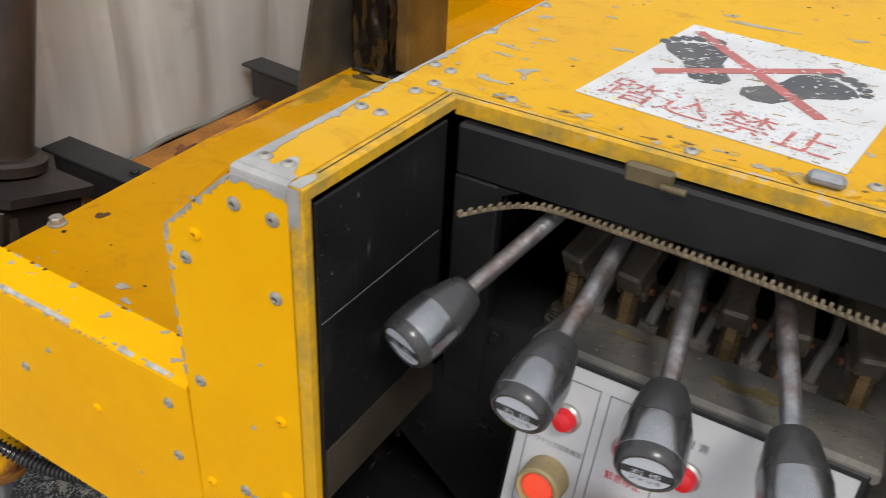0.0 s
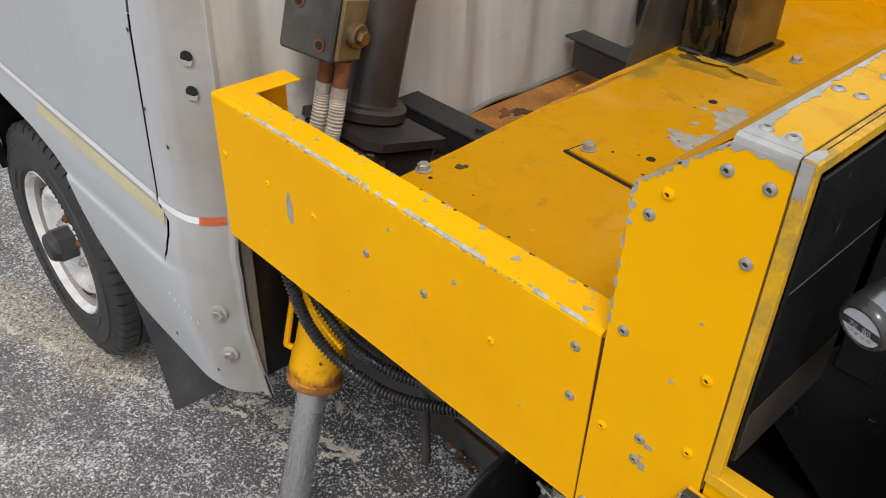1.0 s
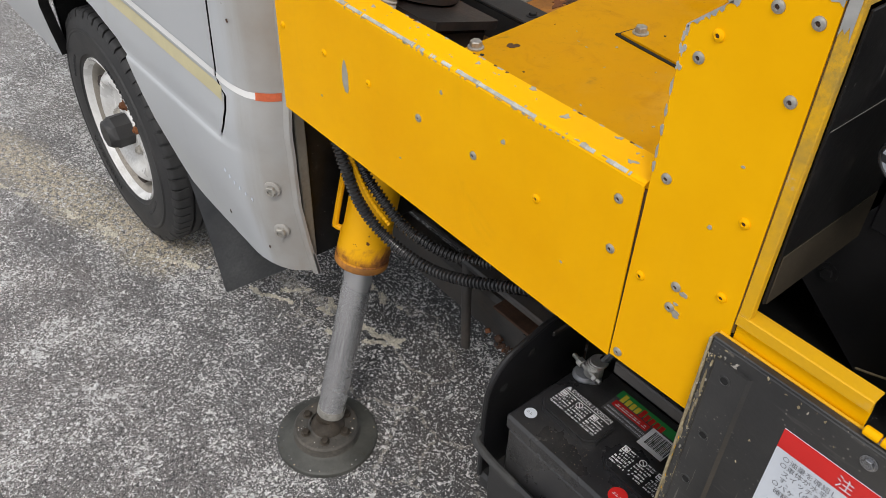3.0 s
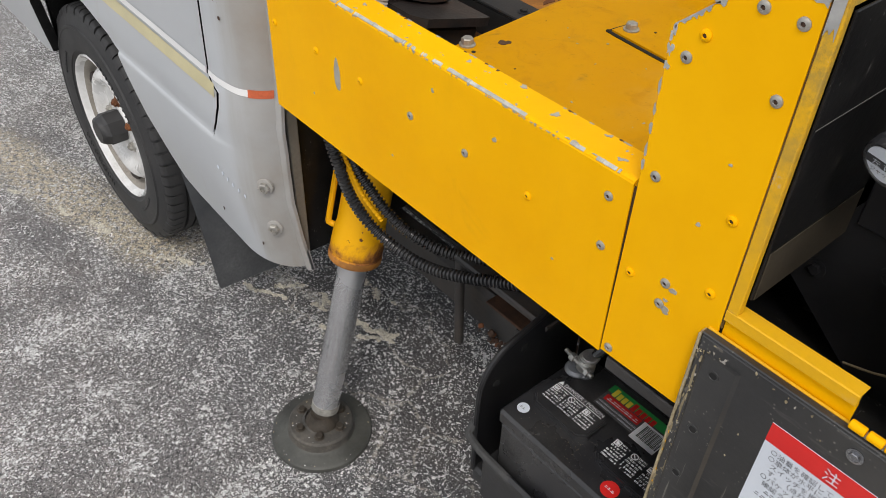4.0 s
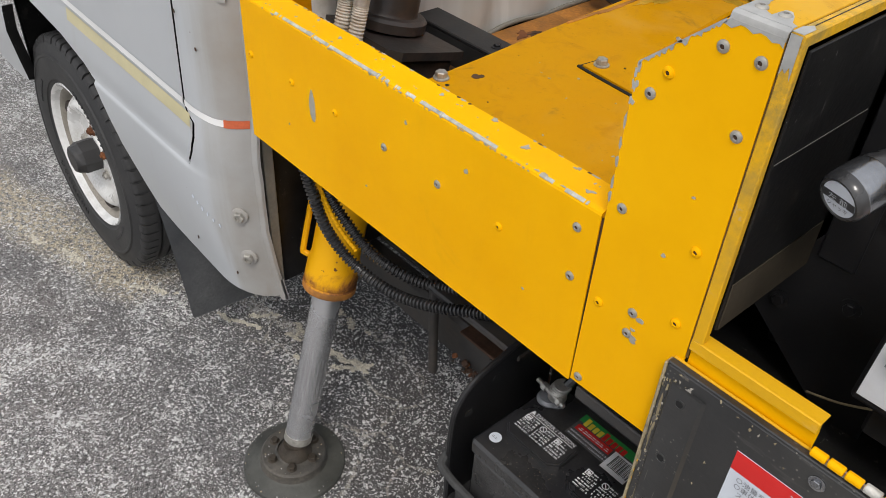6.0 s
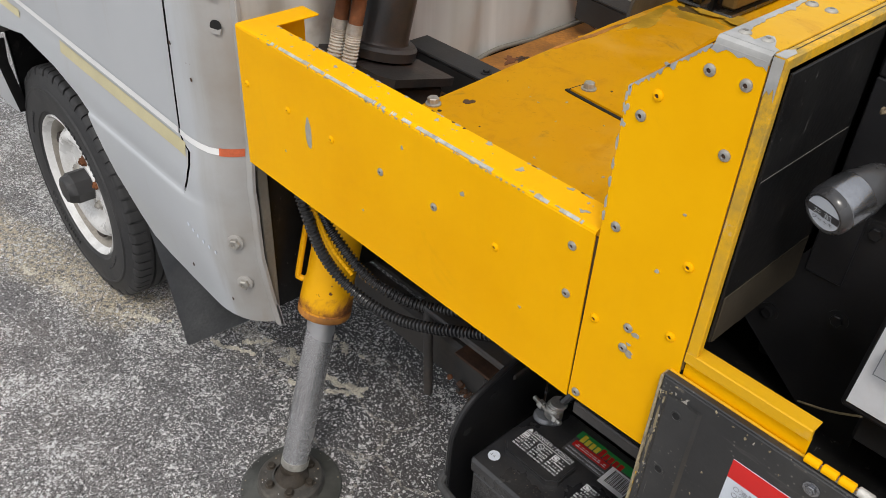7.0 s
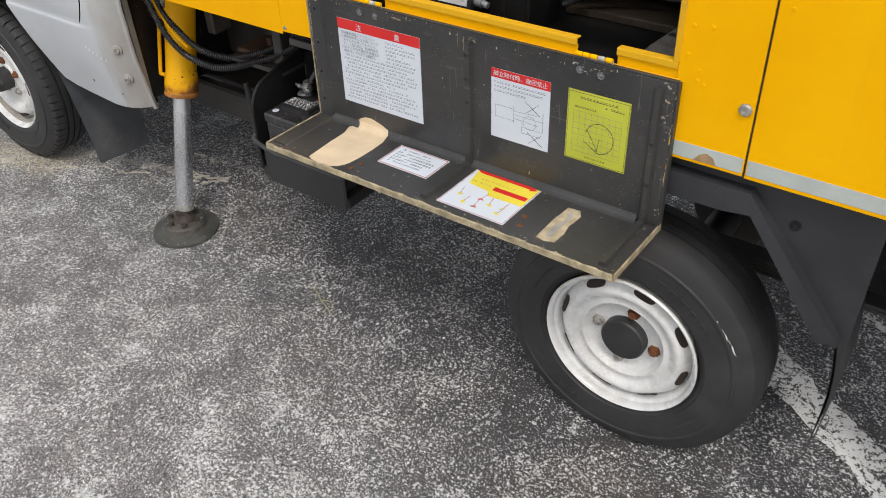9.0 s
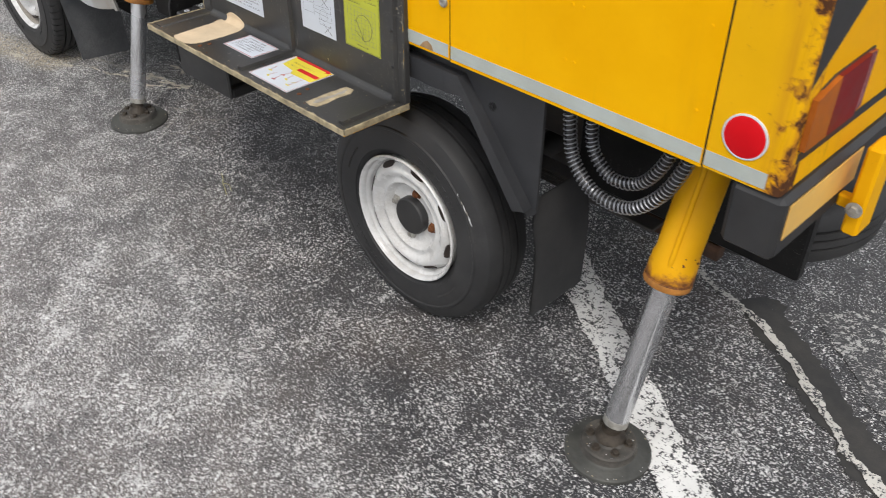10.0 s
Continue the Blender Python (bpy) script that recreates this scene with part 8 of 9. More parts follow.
# ---- control opening ----
def interior():
    ob = part("control_bay", Mesh(bay_black).box((0.60, 0.012, 1.062), (1.10, 0.9, 1.070), 0.001), truck, "black painted floor of the control bay")
    part("lower_floor", Mesh(bay_black).box((0.0, 0.012, 0.985), (0.60, 0.9, 0.991), 0.001), ob, "black sunken floor under the levers")
    part("step_wall", Mesh(bay_black).box((0.594, 0.012, 0.992), (0.60, 0.9, 1.0615), 0.001), ob, "black upright step between the floors")
    for lo, hi in (((-0.010, 0.012, 0.98), (0.0, 0.9, 1.43)), ((0.1306, 0.0045, 1.195), (0.1340, 0.185, 1.500)), ((0.138, 0.30, 1.33), (0.145, 0.9, 1.505)), ((1.100, 0.016, 1.0), (1.104, 0.9, 1.50))):
        part("bay_wall", Mesh(bay_black).box(lo, hi, 0.001), ob, "black painted inner wall")
    part("back_wall", Mesh(ledge_brown).box((0.0, 0.9, 1.0), (1.104, 0.91, 1.505), 0.001), ob, "dirty brown-black back wall")
    b = Mesh(black_paint)
    b.box((0.137, 0.196, 1.445), (1.10, 0.216, 1.4945), 0.003)
    b.box((0.137, 0.1965, 1.20), (0.182, 0.212, 1.4448), 0.002)
    b.prism([(0.182, 1.4448), (0.182, 1.425), (0.187, 1.438), (0.202, 1.4448)], 0.1965, 0.212, "y")
    b.box((0.137, 0.216, 1.440), (1.10, 0.26, 1.446), 0.002)
    part("bay_frame", b, ob, "black cross bar inside the opening")
    part("inner_sheet", Mesh(bay_beige).box((0.1342, 0.006, 1.196), (0.1356, 0.180, 1.256), 0.0004), ob, "brown bare strip of inner sheet metal")
    part("sheet_crease", Mesh(knob_grey).box((0.1342, 0.006, 1.3922), (0.1346, 0.178, 1.3932), 0.0003), ob, "pale worn crease in the inner wall")
    # edge trim come loose from the cross bar
    t = Mesh(trim_tan)
    line = [(0.164, 0.160, 1.427), (0.190, 0.184, 1.432), (0.225, 0.196, 1.438), (0.30, 0.197, 1.438), (0.40, 0.195, 1.437), (0.50, 0.192, 1.432), (0.60, 0.190, 1.425), (0.72, 0.192, 1.437), (0.90, 0.194, 1.442)]
    t.sweep(line, 0.0021, 8, trim_tan)
    for (x0, y0, z0), (x1, y1, z1) in zip(line, line[1:]):
        k = max(1, int((x1 - x0) / 0.0060))
        for i in range(k):
            u = i / k
            t.box((x0 + (x1 - x0) * u, y0 + (y1 - y0) * u - 0.0032, z0 + (z1 - z0) * u + 0.0012), (x0 + (x1 - x0) * u + 0.0029, y0 + (y1 - y0) * u + 0.0022, z0 + (z1 - z0) * u + 0.0060), 0.0004, trim_tan)
    part("edge_trim", t, ob, "loose tan ribbed edge trim")
    part("ledge", Mesh(ledge_brown).box((0.66, 0.345, 1.0705), (1.0995, 0.46, 1.092), 0.003), ob, "dusty brown ledge along the back of the floor")
    # bracket plates with bolts on the left
    k = Mesh(black_paint)
    k.prism([(0.071, 1.106), (0.209, 0.992), (0.262, 0.992), (0.262, 1.312), (0.241, 1.318), (0.225, 1.300), (0.167, 1.294), (0.150, 1.255)], 0.200, 0.206, "y")
    k.box((0.071, 0.206, 1.070), (0.080, 0.34, 1.11), 0.002)
    k.box((0.15, 0.206, 1.28), (0.26, 0.30, 1.286), 0.002)
    part("bracket", k, ob, "black bracket plate with bolts")
    for x, z in ((0.195, 1.282), (0.193, 1.157), (0.115, 1.118)):
        part("bolt", BOLT_BLACK, ob, at=Matrix.Translation((x, 0.200, z)) @ FRONT @ Matrix.Scale(0.72, 4))
    for i in range(7):
        x = 0.17 + 0.045 * i
        h = Mesh(hose_dull).sweep([(x, 0.36, 1.22), (x + 0.01, 0.30, 1.15), (x - 0.03, 0.235, 1.075), (x - 0.06 + 0.02 * (i % 3), 0.25, 1.02), (x - 0.08, 0.33, 1.003)], 0.0080, 12)
        part("hydraulic_hose", h, ob, "dull black hydraulic hose")
    for i in range(5):
        z = 1.11 + 0.05 * i
        h = Mesh(hose_black).sweep([(0.68, 0.30 + 0.02 * i, z), (0.80, 0.34, z + 0.05), (0.95, 0.42, z + 0.02), (1.09, 0.40, z + 0.06)], 0.0095, 10)
        part("hydraulic_hose", h, ob, "black hydraulic hose")
    w = Mesh(seal_strip)
    w.sweep([(0.70, 0.16, 1.34), (0.685, 0.15, 1.27), (0.69, 0.14, 1.22), (0.74, 0.135, 1.205), (0.80, 0.14, 1.215), (0.83, 0.16, 1.25)], 0.0022, 6)
    part("thin_cable", w, ob, "thin tan cable")
    w = Mesh(seal_strip).sweep([(0.20, 0.15, 1.06), (0.24, 0.13, 1.09), (0.275, 0.11, 1.125)], 0.0015, 6)
    part("thin_cable", w, ob, "thin tan cable")
    # dark post with rusty bolt
    for name, lo, hi in (("post_plate", (0.598, 0.1655, 1.0705), (0.662, 0.185, 1.325)), ("post_flange", (0.548, 0.165, 0.992), (0.5975, 0.185, 1.325)), ("post_cheek", (0.6625, 0.15, 1.075), (0.672, 0.30, 1.325)), ("lever_post", (0.60, 0.150, 1.30), (0.625, 0.1652, 1.43))):
        part(name, Mesh(bay_black).box(lo, hi, 0.003), ob, "black upright steel plate")
    part("bolt", BOLT_RUST, ob, at=Matrix.Translation((0.615, 0.165, 1.275)) @ FRONT @ Matrix.Scale(1.2, 4))
    r = Mesh(rust)
    r.flat(blob(0.614, 1.262, 0.018, 0.035, 18, random.Random(5), 0.3), flank(0.1648), rust_dark)
    part("rust_stain", r, ob, "rust stain round the bolt")
    return ob


bay = interior()


def valve_bank():
    v = Mesh(valve_dust)
    v.box((0.225, 0.235, 1.20), (0.56, 0.36, 1.300), 0.006)
    ob = thing("valve_bank", "dirty brown hydraulic valve bank inside the bay", "valve", v)
    xs = (0.246, 0.301, 0.350, 0.397, 0.447, 0.507)
    for i, x in enumerate(xs):
        s = Mesh(brass)
        s.rod((x, 0.250, 1.300), (x, 0.250, 1.306), 0.018, seg=18, mat=clevis_iron)
        s.rod((x, 0.250, 1.306), (x, 0.256, 1.356), 0.0085, seg=6, mat=brass)
        for k in range(4):
            s.rod((x, 0.2505 + 0.0012 * k, 1.315 + 0.009 * k), (x, 0.2508 + 0.0012 * k, 1.319 + 0.009 * k), 0.0092, seg=6, mat=brass)
        lean = Matrix.Translation((x, 0.246, 1.350)) @ pose(0, 0, 0, 24, 0, (x - 0.36) * 130)
        s.box((-0.0125, 0.0, 0.0), (0.0125, 0.135, 0.026), 0.003, clevis_iron, lean)
        s.box((-0.0150, 0.003, -0.012), (-0.0095, 0.030, 0.004), 0.002, clevis_iron, lean)
        s.box((0.0095, 0.003, -0.012), (0.0150, 0.030, 0.004), 0.002, clevis_iron, lean)
        s.rod(lean @ Vector((-0.019, 0.014, -0.004)), lean @ Vector((0.019, 0.014, -0.004)), 0.0035, seg=10, mat=rust)
        part("valve_spindle", s, ob, "brassy spindle under a dark clevis")
    for i, x in enumerate(xs[:-1]):
        u = Mesh(valve_dust)
        u.sweep([(x + 0.020, 0.262, 1.302), (x + 0.024, 0.275, 1.328), (x + 0.030, 0.30, 1.345), (x + 0.026, 0.35, 1.36)], 0.0055, 8)
        u.rod((x + 0.020, 0.262, 1.300), (x + 0.021, 0.265, 1.314), 0.0105, seg=6)
        part("pipe_fitting", u, ob, "dusty pipe fitting")
    for x, y in ((0.237, 0.243), (0.29, 0.243), (0.34, 0.244), (0.388, 0.243), (0.435, 0.243), (0.54, 0.244)):
        part("bolt", BOLT_IRON, ob, at=Matrix.Translation((x, y, 1.30)) @ Matrix.Scale(0.8, 4))


valve_bank()


def lever(face, way, length, words, cap_mat, label, mat=white_film):
    """A hand lever: pitted steel shaft, tapered black grip with a polished band and a round name disc."""
    face, way = Vector(face), Vector(way).normalized()
    root = thing("control_lever", label, "lever", group="jack levers")
    m = Matrix.Translation(face) @ way.to_track_quat("Z", "Y").to_matrix().to_4x4()
    # turn the disc so that its lettering stands upright
    up = Vector((0, 0, 1)) - way * way.z
    right = up.cross(-way).normalized()
    up = (-way).cross(right).normalized()
    disc = Matrix(((right.x, up.x, -way.x, face.x), (right.y, up.y, -way.y, face.y), (right.z, up.z, -way.z, face.z), (0, 0, 0, 1)))
    s = Mesh(shaft_steel)
    s.rod(face + way * 0.05, face + way * length, 0.0078, seg=18, bevel=0.001)
    part("shaft", s, root, "pitted steel shaft with rust spots")
    g = Mesh(knob_black, cap_mat)
    g.spin([(0.0185, 0.0006), (0.0195, -0.001), (0.0215, -0.001), (0.0238, 0.002), (0.0245, 0.007), (0.0245, 0.010)], m, 40, knob_black)
    g.spin([(0.0245, 0.010), (0.0250, 0.0105), (0.0250, 0.037), (0.0245, 0.038)], m, 40, cap_mat)
    g.spin([(0.0245, 0.038), (0.0240, 0.042), (0.0185, 0.066), (0.0155, 0.073), (0.012, 0.075), (0.0079, 0.0755)], m, 40, knob_black)
    part("grip", g, root, "black grip with a polished band")
    d = Mesh(mat)
    n = 36
    d.flat([(0.0183 * math.cos(2 * math.pi * i / n), 0.0183 * math.sin(2 * math.pi * i / n)) for i in range(n)], disc @ Matrix.Translation((0, 0, -0.0006)), mat, 0.0009)
    q = disc @ Matrix.Translation((0, 0, 0.0004))
    if mat is white_film:
        d.flat([(-0.0176, -0.0045), (-0.0183, 0.0), (-0.0178, 0.0042), (0.0178, 0.0042), (0.0183, 0.0), (0.0176, -0.0045)][::-1], q, ink, 0.0003)
        d.words(words[0], q @ Matrix.Translation((0.0, -0.0032, 0)), 0.0085, white_film, "CENTER", 1.15)
        d.words(words[1], q @ Matrix.Translation((0.0, -0.0108, 0)), 0.0062, ink, "CENTER", 1.0)
    else:
        d.flat([(-0.0176, -0.0045), (-0.0183, 0.0), (-0.0178, 0.0042), (0.0178, 0.0042), (0.0183, 0.0), (0.0176, -0.0045)][::-1], q, white_film, 0.0003)
        for y, w in ((0.0078, 0.018), (-0.0085, 0.018), (-0.001, 0.024)):
            text_bars(d, q @ Matrix.Translation((0, 0, 0.0003)), -w / 2, w / 2, y - 0.0025, 0.0052, random.Random(8), white_film if abs(y) > 0.004 else red_film)
    part("name_disc", d, root, "round name disc")
    return settle(root, face + way * length)


lever((0.184, 0.044, 1.369), (0.26, 0.92, 0.30), 0.30, ("左 前", "ジャッキ"), knob_ring, "hand lever with black grip marked for a front jack")
lever((0.291, 0.036, 1.361), (0.0, 0.965, 0.26), 0.28, ("右 前", "ジャッキ"), knob_ring, "hand lever with black grip marked for the other front jack")
lever((0.391, 0.037, 1.358), (-0.16, 0.955, 0.24), 0.28, ("右 後", "ジャッキ"), knob_ring, "hand lever with black grip marked for a rear jack")
lever((0.491, 0.044, 1.356), (-0.30, 0.91, 0.28), 0.28, ("左 後", "ジャッキ"), knob_ring, "hand lever with black grip marked for the other rear jack")
lever((0.628, 0.045, 1.420), (-0.10, 0.95, 0.28), 0.28, ("", ""), knob_ring, "hand lever with black grip and a red name disc", red_film)


def side_lever(y, z, mat, x0, label):
    root = thing("side_lever", label, "lever", group="side levers")
    s = Mesh(gunmetal)
    s.rod((x0 + 0.07, y, z), (1.095, y + 0.02, z + 0.01), 0.0095, seg=16)
    part("shaft", s, root, "dark rubbed steel shaft")
    g = Mesh(mat)
    m = Matrix.Translation((x0, y, z)) @ Vector((1, 0.05, 0.02)).to_track_quat("Z", "Y").to_matrix().to_4x4()
    g.spin([(0.0001, 0.0), (0.018, 0.001), (0.023, 0.006), (0.0245, 0.02), (0.0235, 0.045), (0.0175, 0.066), (0.014, 0.078), (0.0096, 0.08)], m, 32)
    part("grip", g, root, "tapered grip")
    return settle(root, (1.095, y + 0.02, z + 0.01))


side_lever(0.135, 1.235, red_grip, 0.778, "horizontal lever with a bright red grip")
side_lever(0.150, 1.308, knob_black, 0.765, "horizontal lever with a black grip")
side_lever(0.165, 1.375, knob_black, 0.775, "horizontal lever with a black grip")

def pad_stack():
    """Two worn grey pads on a bent, rusting plate; the upper one is bevelled along its near side."""
    at = pose(0.945, 0.195, 1.072, 0, 0, -5)
    root = thing("pad_stack", "stack of grey pads on a rusty plate inside the bay", "pads")
    p = Mesh(rust_orange)
    p.prism([(0.0, 0.0), (0.115, 0.0), (0.115, 0.004), (0.004, 0.008), (-0.004, 0.010)], -0.006, 0.158, "y", m=at)
    part("base_plate", p, root, "rusty orange bent plate")
    p = Mesh(pad_grey)
    p.prism([(0.004, 0.0105), (0.116, 0.0105), (0.118, 0.016), (0.116, 0.021), (0.006, 0.021), (0.001, 0.016)], 0.0, 0.150, "y", m=at)
    part("lower_pad", p, root, "flattened tan-grey pad")
    p = Mesh(pad_grey, chassis)
    p.prism([(0.008, 0.0215), (0.112, 0.0215), (0.112, 0.034), (0.106, 0.038), (0.026, 0.038), (0.014, 0.030)], 0.006, 0.142, "y", m=at)
    p.box((0.027, 0.060, 0.0365), (0.105, 0.080, 0.0386), 0.0006, chassis, at)
    part("upper_pad", p, root, "grey bevelled pad with a dark groove")
    return settle(root, at.translation)


pad_stack()


def control_box():
    """Slanting box with a white front plate, pilot lamps, push buttons and rotary knobs."""
    w, h = 0.268, 0.194
    lean = 13
    m = Matrix.Translation((0.256, 0.104, 1.139)) @ pose(0, 0, 0, -lean, 0, 0) @ FRONT
    b = Mesh(black_paint)
    b.box((-0.006, -0.010, -0.085), (w + 0.008, h + 0.008, -0.002), 0.004, m=m)
    b.box((-0.008, h - 0.004, -0.10), (w + 0.012, h + 0.012, -0.004), 0.004, dusty_black, m)
    root = thing("control_box", "black control box with white front plate and dusty top", "control panel", b)
    g, rc = Mesh(worn_paper), random.Random(19)
    for _ in range(240):
        q = m @ Vector((rc.uniform(0.0, w), h + 0.0125, rc.uniform(-0.098, -0.008)))
        g.spin([(rc.uniform(0.0004, 0.0013), 0.0), (0.0001, rc.uniform(0.0003, 0.001))], Matrix.Translation(q), 5, rc.choice((dusty_black, dusty_black, dusty_black, oily_grey, oily_grey, brown_iron, seal_strip)))
    stuff("grit", g, root, "grit lying on the dusty top")
    for x, y, a, b in ((0.18, -0.053, 0.028, 0.013), (0.06, -0.07, 0.014, 0.006)):
        g = Mesh(oily_ochre)
        g.flat(blob(x, y, a, b, 26, rc, 0.6), m @ Matrix.Translation((0, h + 0.0122, 0)) @ pose(0, 0, 0, 90, 0, 0) @ Matrix.Diagonal((1, 1, -1, 1)), oily_ochre, 0.0003)
        part("oil_stain", g, root, "ochre oil stain on the top")
    f = Mesh(white_panel)
    f.flat([(0, 0), (w, 0), (w, h), (0, h)], m @ Matrix.Translation((0, 0, -0.002)), white_panel, 0.0028)
    q = m @ Matrix.Translation((0, 0, 0.001))
    for x0, x1, y0, y1 in ((0.010, 0.066, 0.042, 0.182), (0.074, 0.128, 0.036, 0.182)):
        frame_line(f, q, x0, y0, x1, y1, 0.0011, ink_grey)
    f.words("アウトリガ設置確認", q @ Matrix.Translation((0.0125, 0.112, 0)), 0.0062, ink_grey, wide=0.92)
    f.words("緊急停止", q @ Matrix.Translation((0.086, 0.106, 0)), 0.0085, red_film)
    f.words("電 源", q @ Matrix.Translation((0.142, 0.166, 0)), 0.0085, ink_grey)
    f.words("エンジン", q @ Matrix.Translation((0.206, 0.168, 0)), 0.0085, ink_grey)
    f.words("始動", q @ Matrix.Translation((0.214, 0.156, 0)), 0.0085, ink_grey)
    f.words("停止", q @ Matrix.Translation((0.208, 0.112, 0)), 0.0085, ink_grey)
    f.words("非常用", q @ Matrix.Translation((0.140, 0.098, 0)), 0.0075, ink_grey)
    f.words("ON", q @ Matrix.Translation((0.146, 0.058, 0)), 0.0085, ink_grey)
    f.words("アクセル", q @ Matrix.Translation((0.204, 0.088, 0)), 0.0080, ink_grey)
    f.words("高速", q @ Matrix.Translation((0.246, 0.084, 0)), 0.0070, ink_grey)
    f.words("低速", q @ Matrix.Translation((0.246, 0.066, 0)), 0.0070, ink_grey)
    f.words("作業灯 ON", q @ Matrix.Translation((0.202, 0.046, 0)), 0.0070, ink_grey)
    text_bars(f, q, 0.21, 0.26, 0.010, 0.005, random.Random(2), ink_grey)
    plate = part("front_plate", f, root, "white front plate with grey lettering")

    def at(x, y):
        return m @ Matrix.Translation((x, y, 0.0008))

    for x, y in ((0.042, 0.145), (0.100, 0.140), (0.150, 0.139)):
        l = Mesh(zinc, lamp_red)
        l.spin([(0.0135, 0), (0.0135, 0.004), (0.0115, 0.006), (0.0110, 0.005)], at(x, y), 28, zinc)
        l.spin([(0.0110, 0.003), (0.0110, 0.008), (0.0085, 0.013), (0.0001, 0.0155)], at(x, y), 28, lamp_red)
        part("pilot_lamp", l, root, "red pilot lamp in a metal ring")
    b = Mesh(button_ring, button_lit)
    b.spin([(0.021, 0), (0.021, 0.003), (0.0205, 0.024), (0.0185, 0.026), (0.0160, 0.0255), (0.0155, 0.018)], at(0.038, 0.080), 36, button_ring)
    b.spin([(0.0155, 0.016), (0.0155, 0.021), (0.0135, 0.023), (0.0001, 0.0235)], at(0.038, 0.080), 36, button_lit)
    part("push_button", b, root, "glowing red push button in a yellowed ring")
    b = Mesh(button_brown)
    b.spin([(0.013, 0), (0.013, 0.012), (0.020, 0.014), (0.0235, 0.019), (0.0235, 0.025), (0.020, 0.029), (0.0001, 0.032)], at(0.100, 0.074), 40)
    part("emergency_button", b, root, "dusty faded red mushroom button")
    for x, y, a in ((0.154, 0.080, 10), (0.224, 0.135, -20), (0.220, 0.072, -60)):
        k = Mesh(knob_grey)
        k.spin([(0.0150, 0), (0.0150, 0.003), (0.0135, 0.005), (0.0135, 0.012), (0.0115, 0.015), (0.0001, 0.015)], at(x, y), 28)
        k.box((-0.0115, -0.0042, 0.0145), (0.0115, 0.0042, 0.024), 0.002, knob_grey, at(x, y) @ pose(0, 0, 0, 0, 0, a))
        k.spin([(0.020, 0.0002), (0.020, 0.0006), (0.0001, 0.0006)], at(x, y), 28, zinc_dull)
        part("rotary_knob", k, root, "dusty grey rotary knob")
    s = Mesh(white_film)
    e = m @ Matrix.Translation((w + 0.0082, 0.03, -0.035)) @ Matrix(((0, 0, 1, 0), (0, 1, 0, 0), (-1, 0, 0, 0), (0, 0, 0, 1)))
    s.flat([(-0.018, 0.0), (0.018, 0.0), (0.018, 0.095), (-0.018, 0.095)], e, white_film, 0.0005)
    rect(s, e @ Matrix.Translation((0, 0, 0.0005)), -0.018, 0.0, 0.018, 0.016, red_film)
    for k in range(5):
        text_bars(s, e @ Matrix.Translation((0, 0, 0.0005)), -0.014, 0.014, 0.024 + 0.013 * k, 0.006, random.Random(k), ink_grey)
    part("side_label", s, root, "white and red label on the side")
    g = Mesh(lead)
    p0 = m @ Vector((w + 0.006, 0.012, -0.03))
    g.rod(p0, p0 + Vector((0.02, 0, -0.002)), 0.012, seg=16)
    g.rod(p0 + Vector((0.018, 0, -0.002)), p0 + Vector((0.036, 0, -0.006)), 0.0085, seg=14)
    part("cable_gland", g, root, "grey cable gland")
    g = Mesh(black_flat)
    g.box((0.27, 0.13, 1.07), (0.52, 0.20, 1.135), 0.004)
    part("box_bracket", g, root, "black bracket under the box")


control_box()


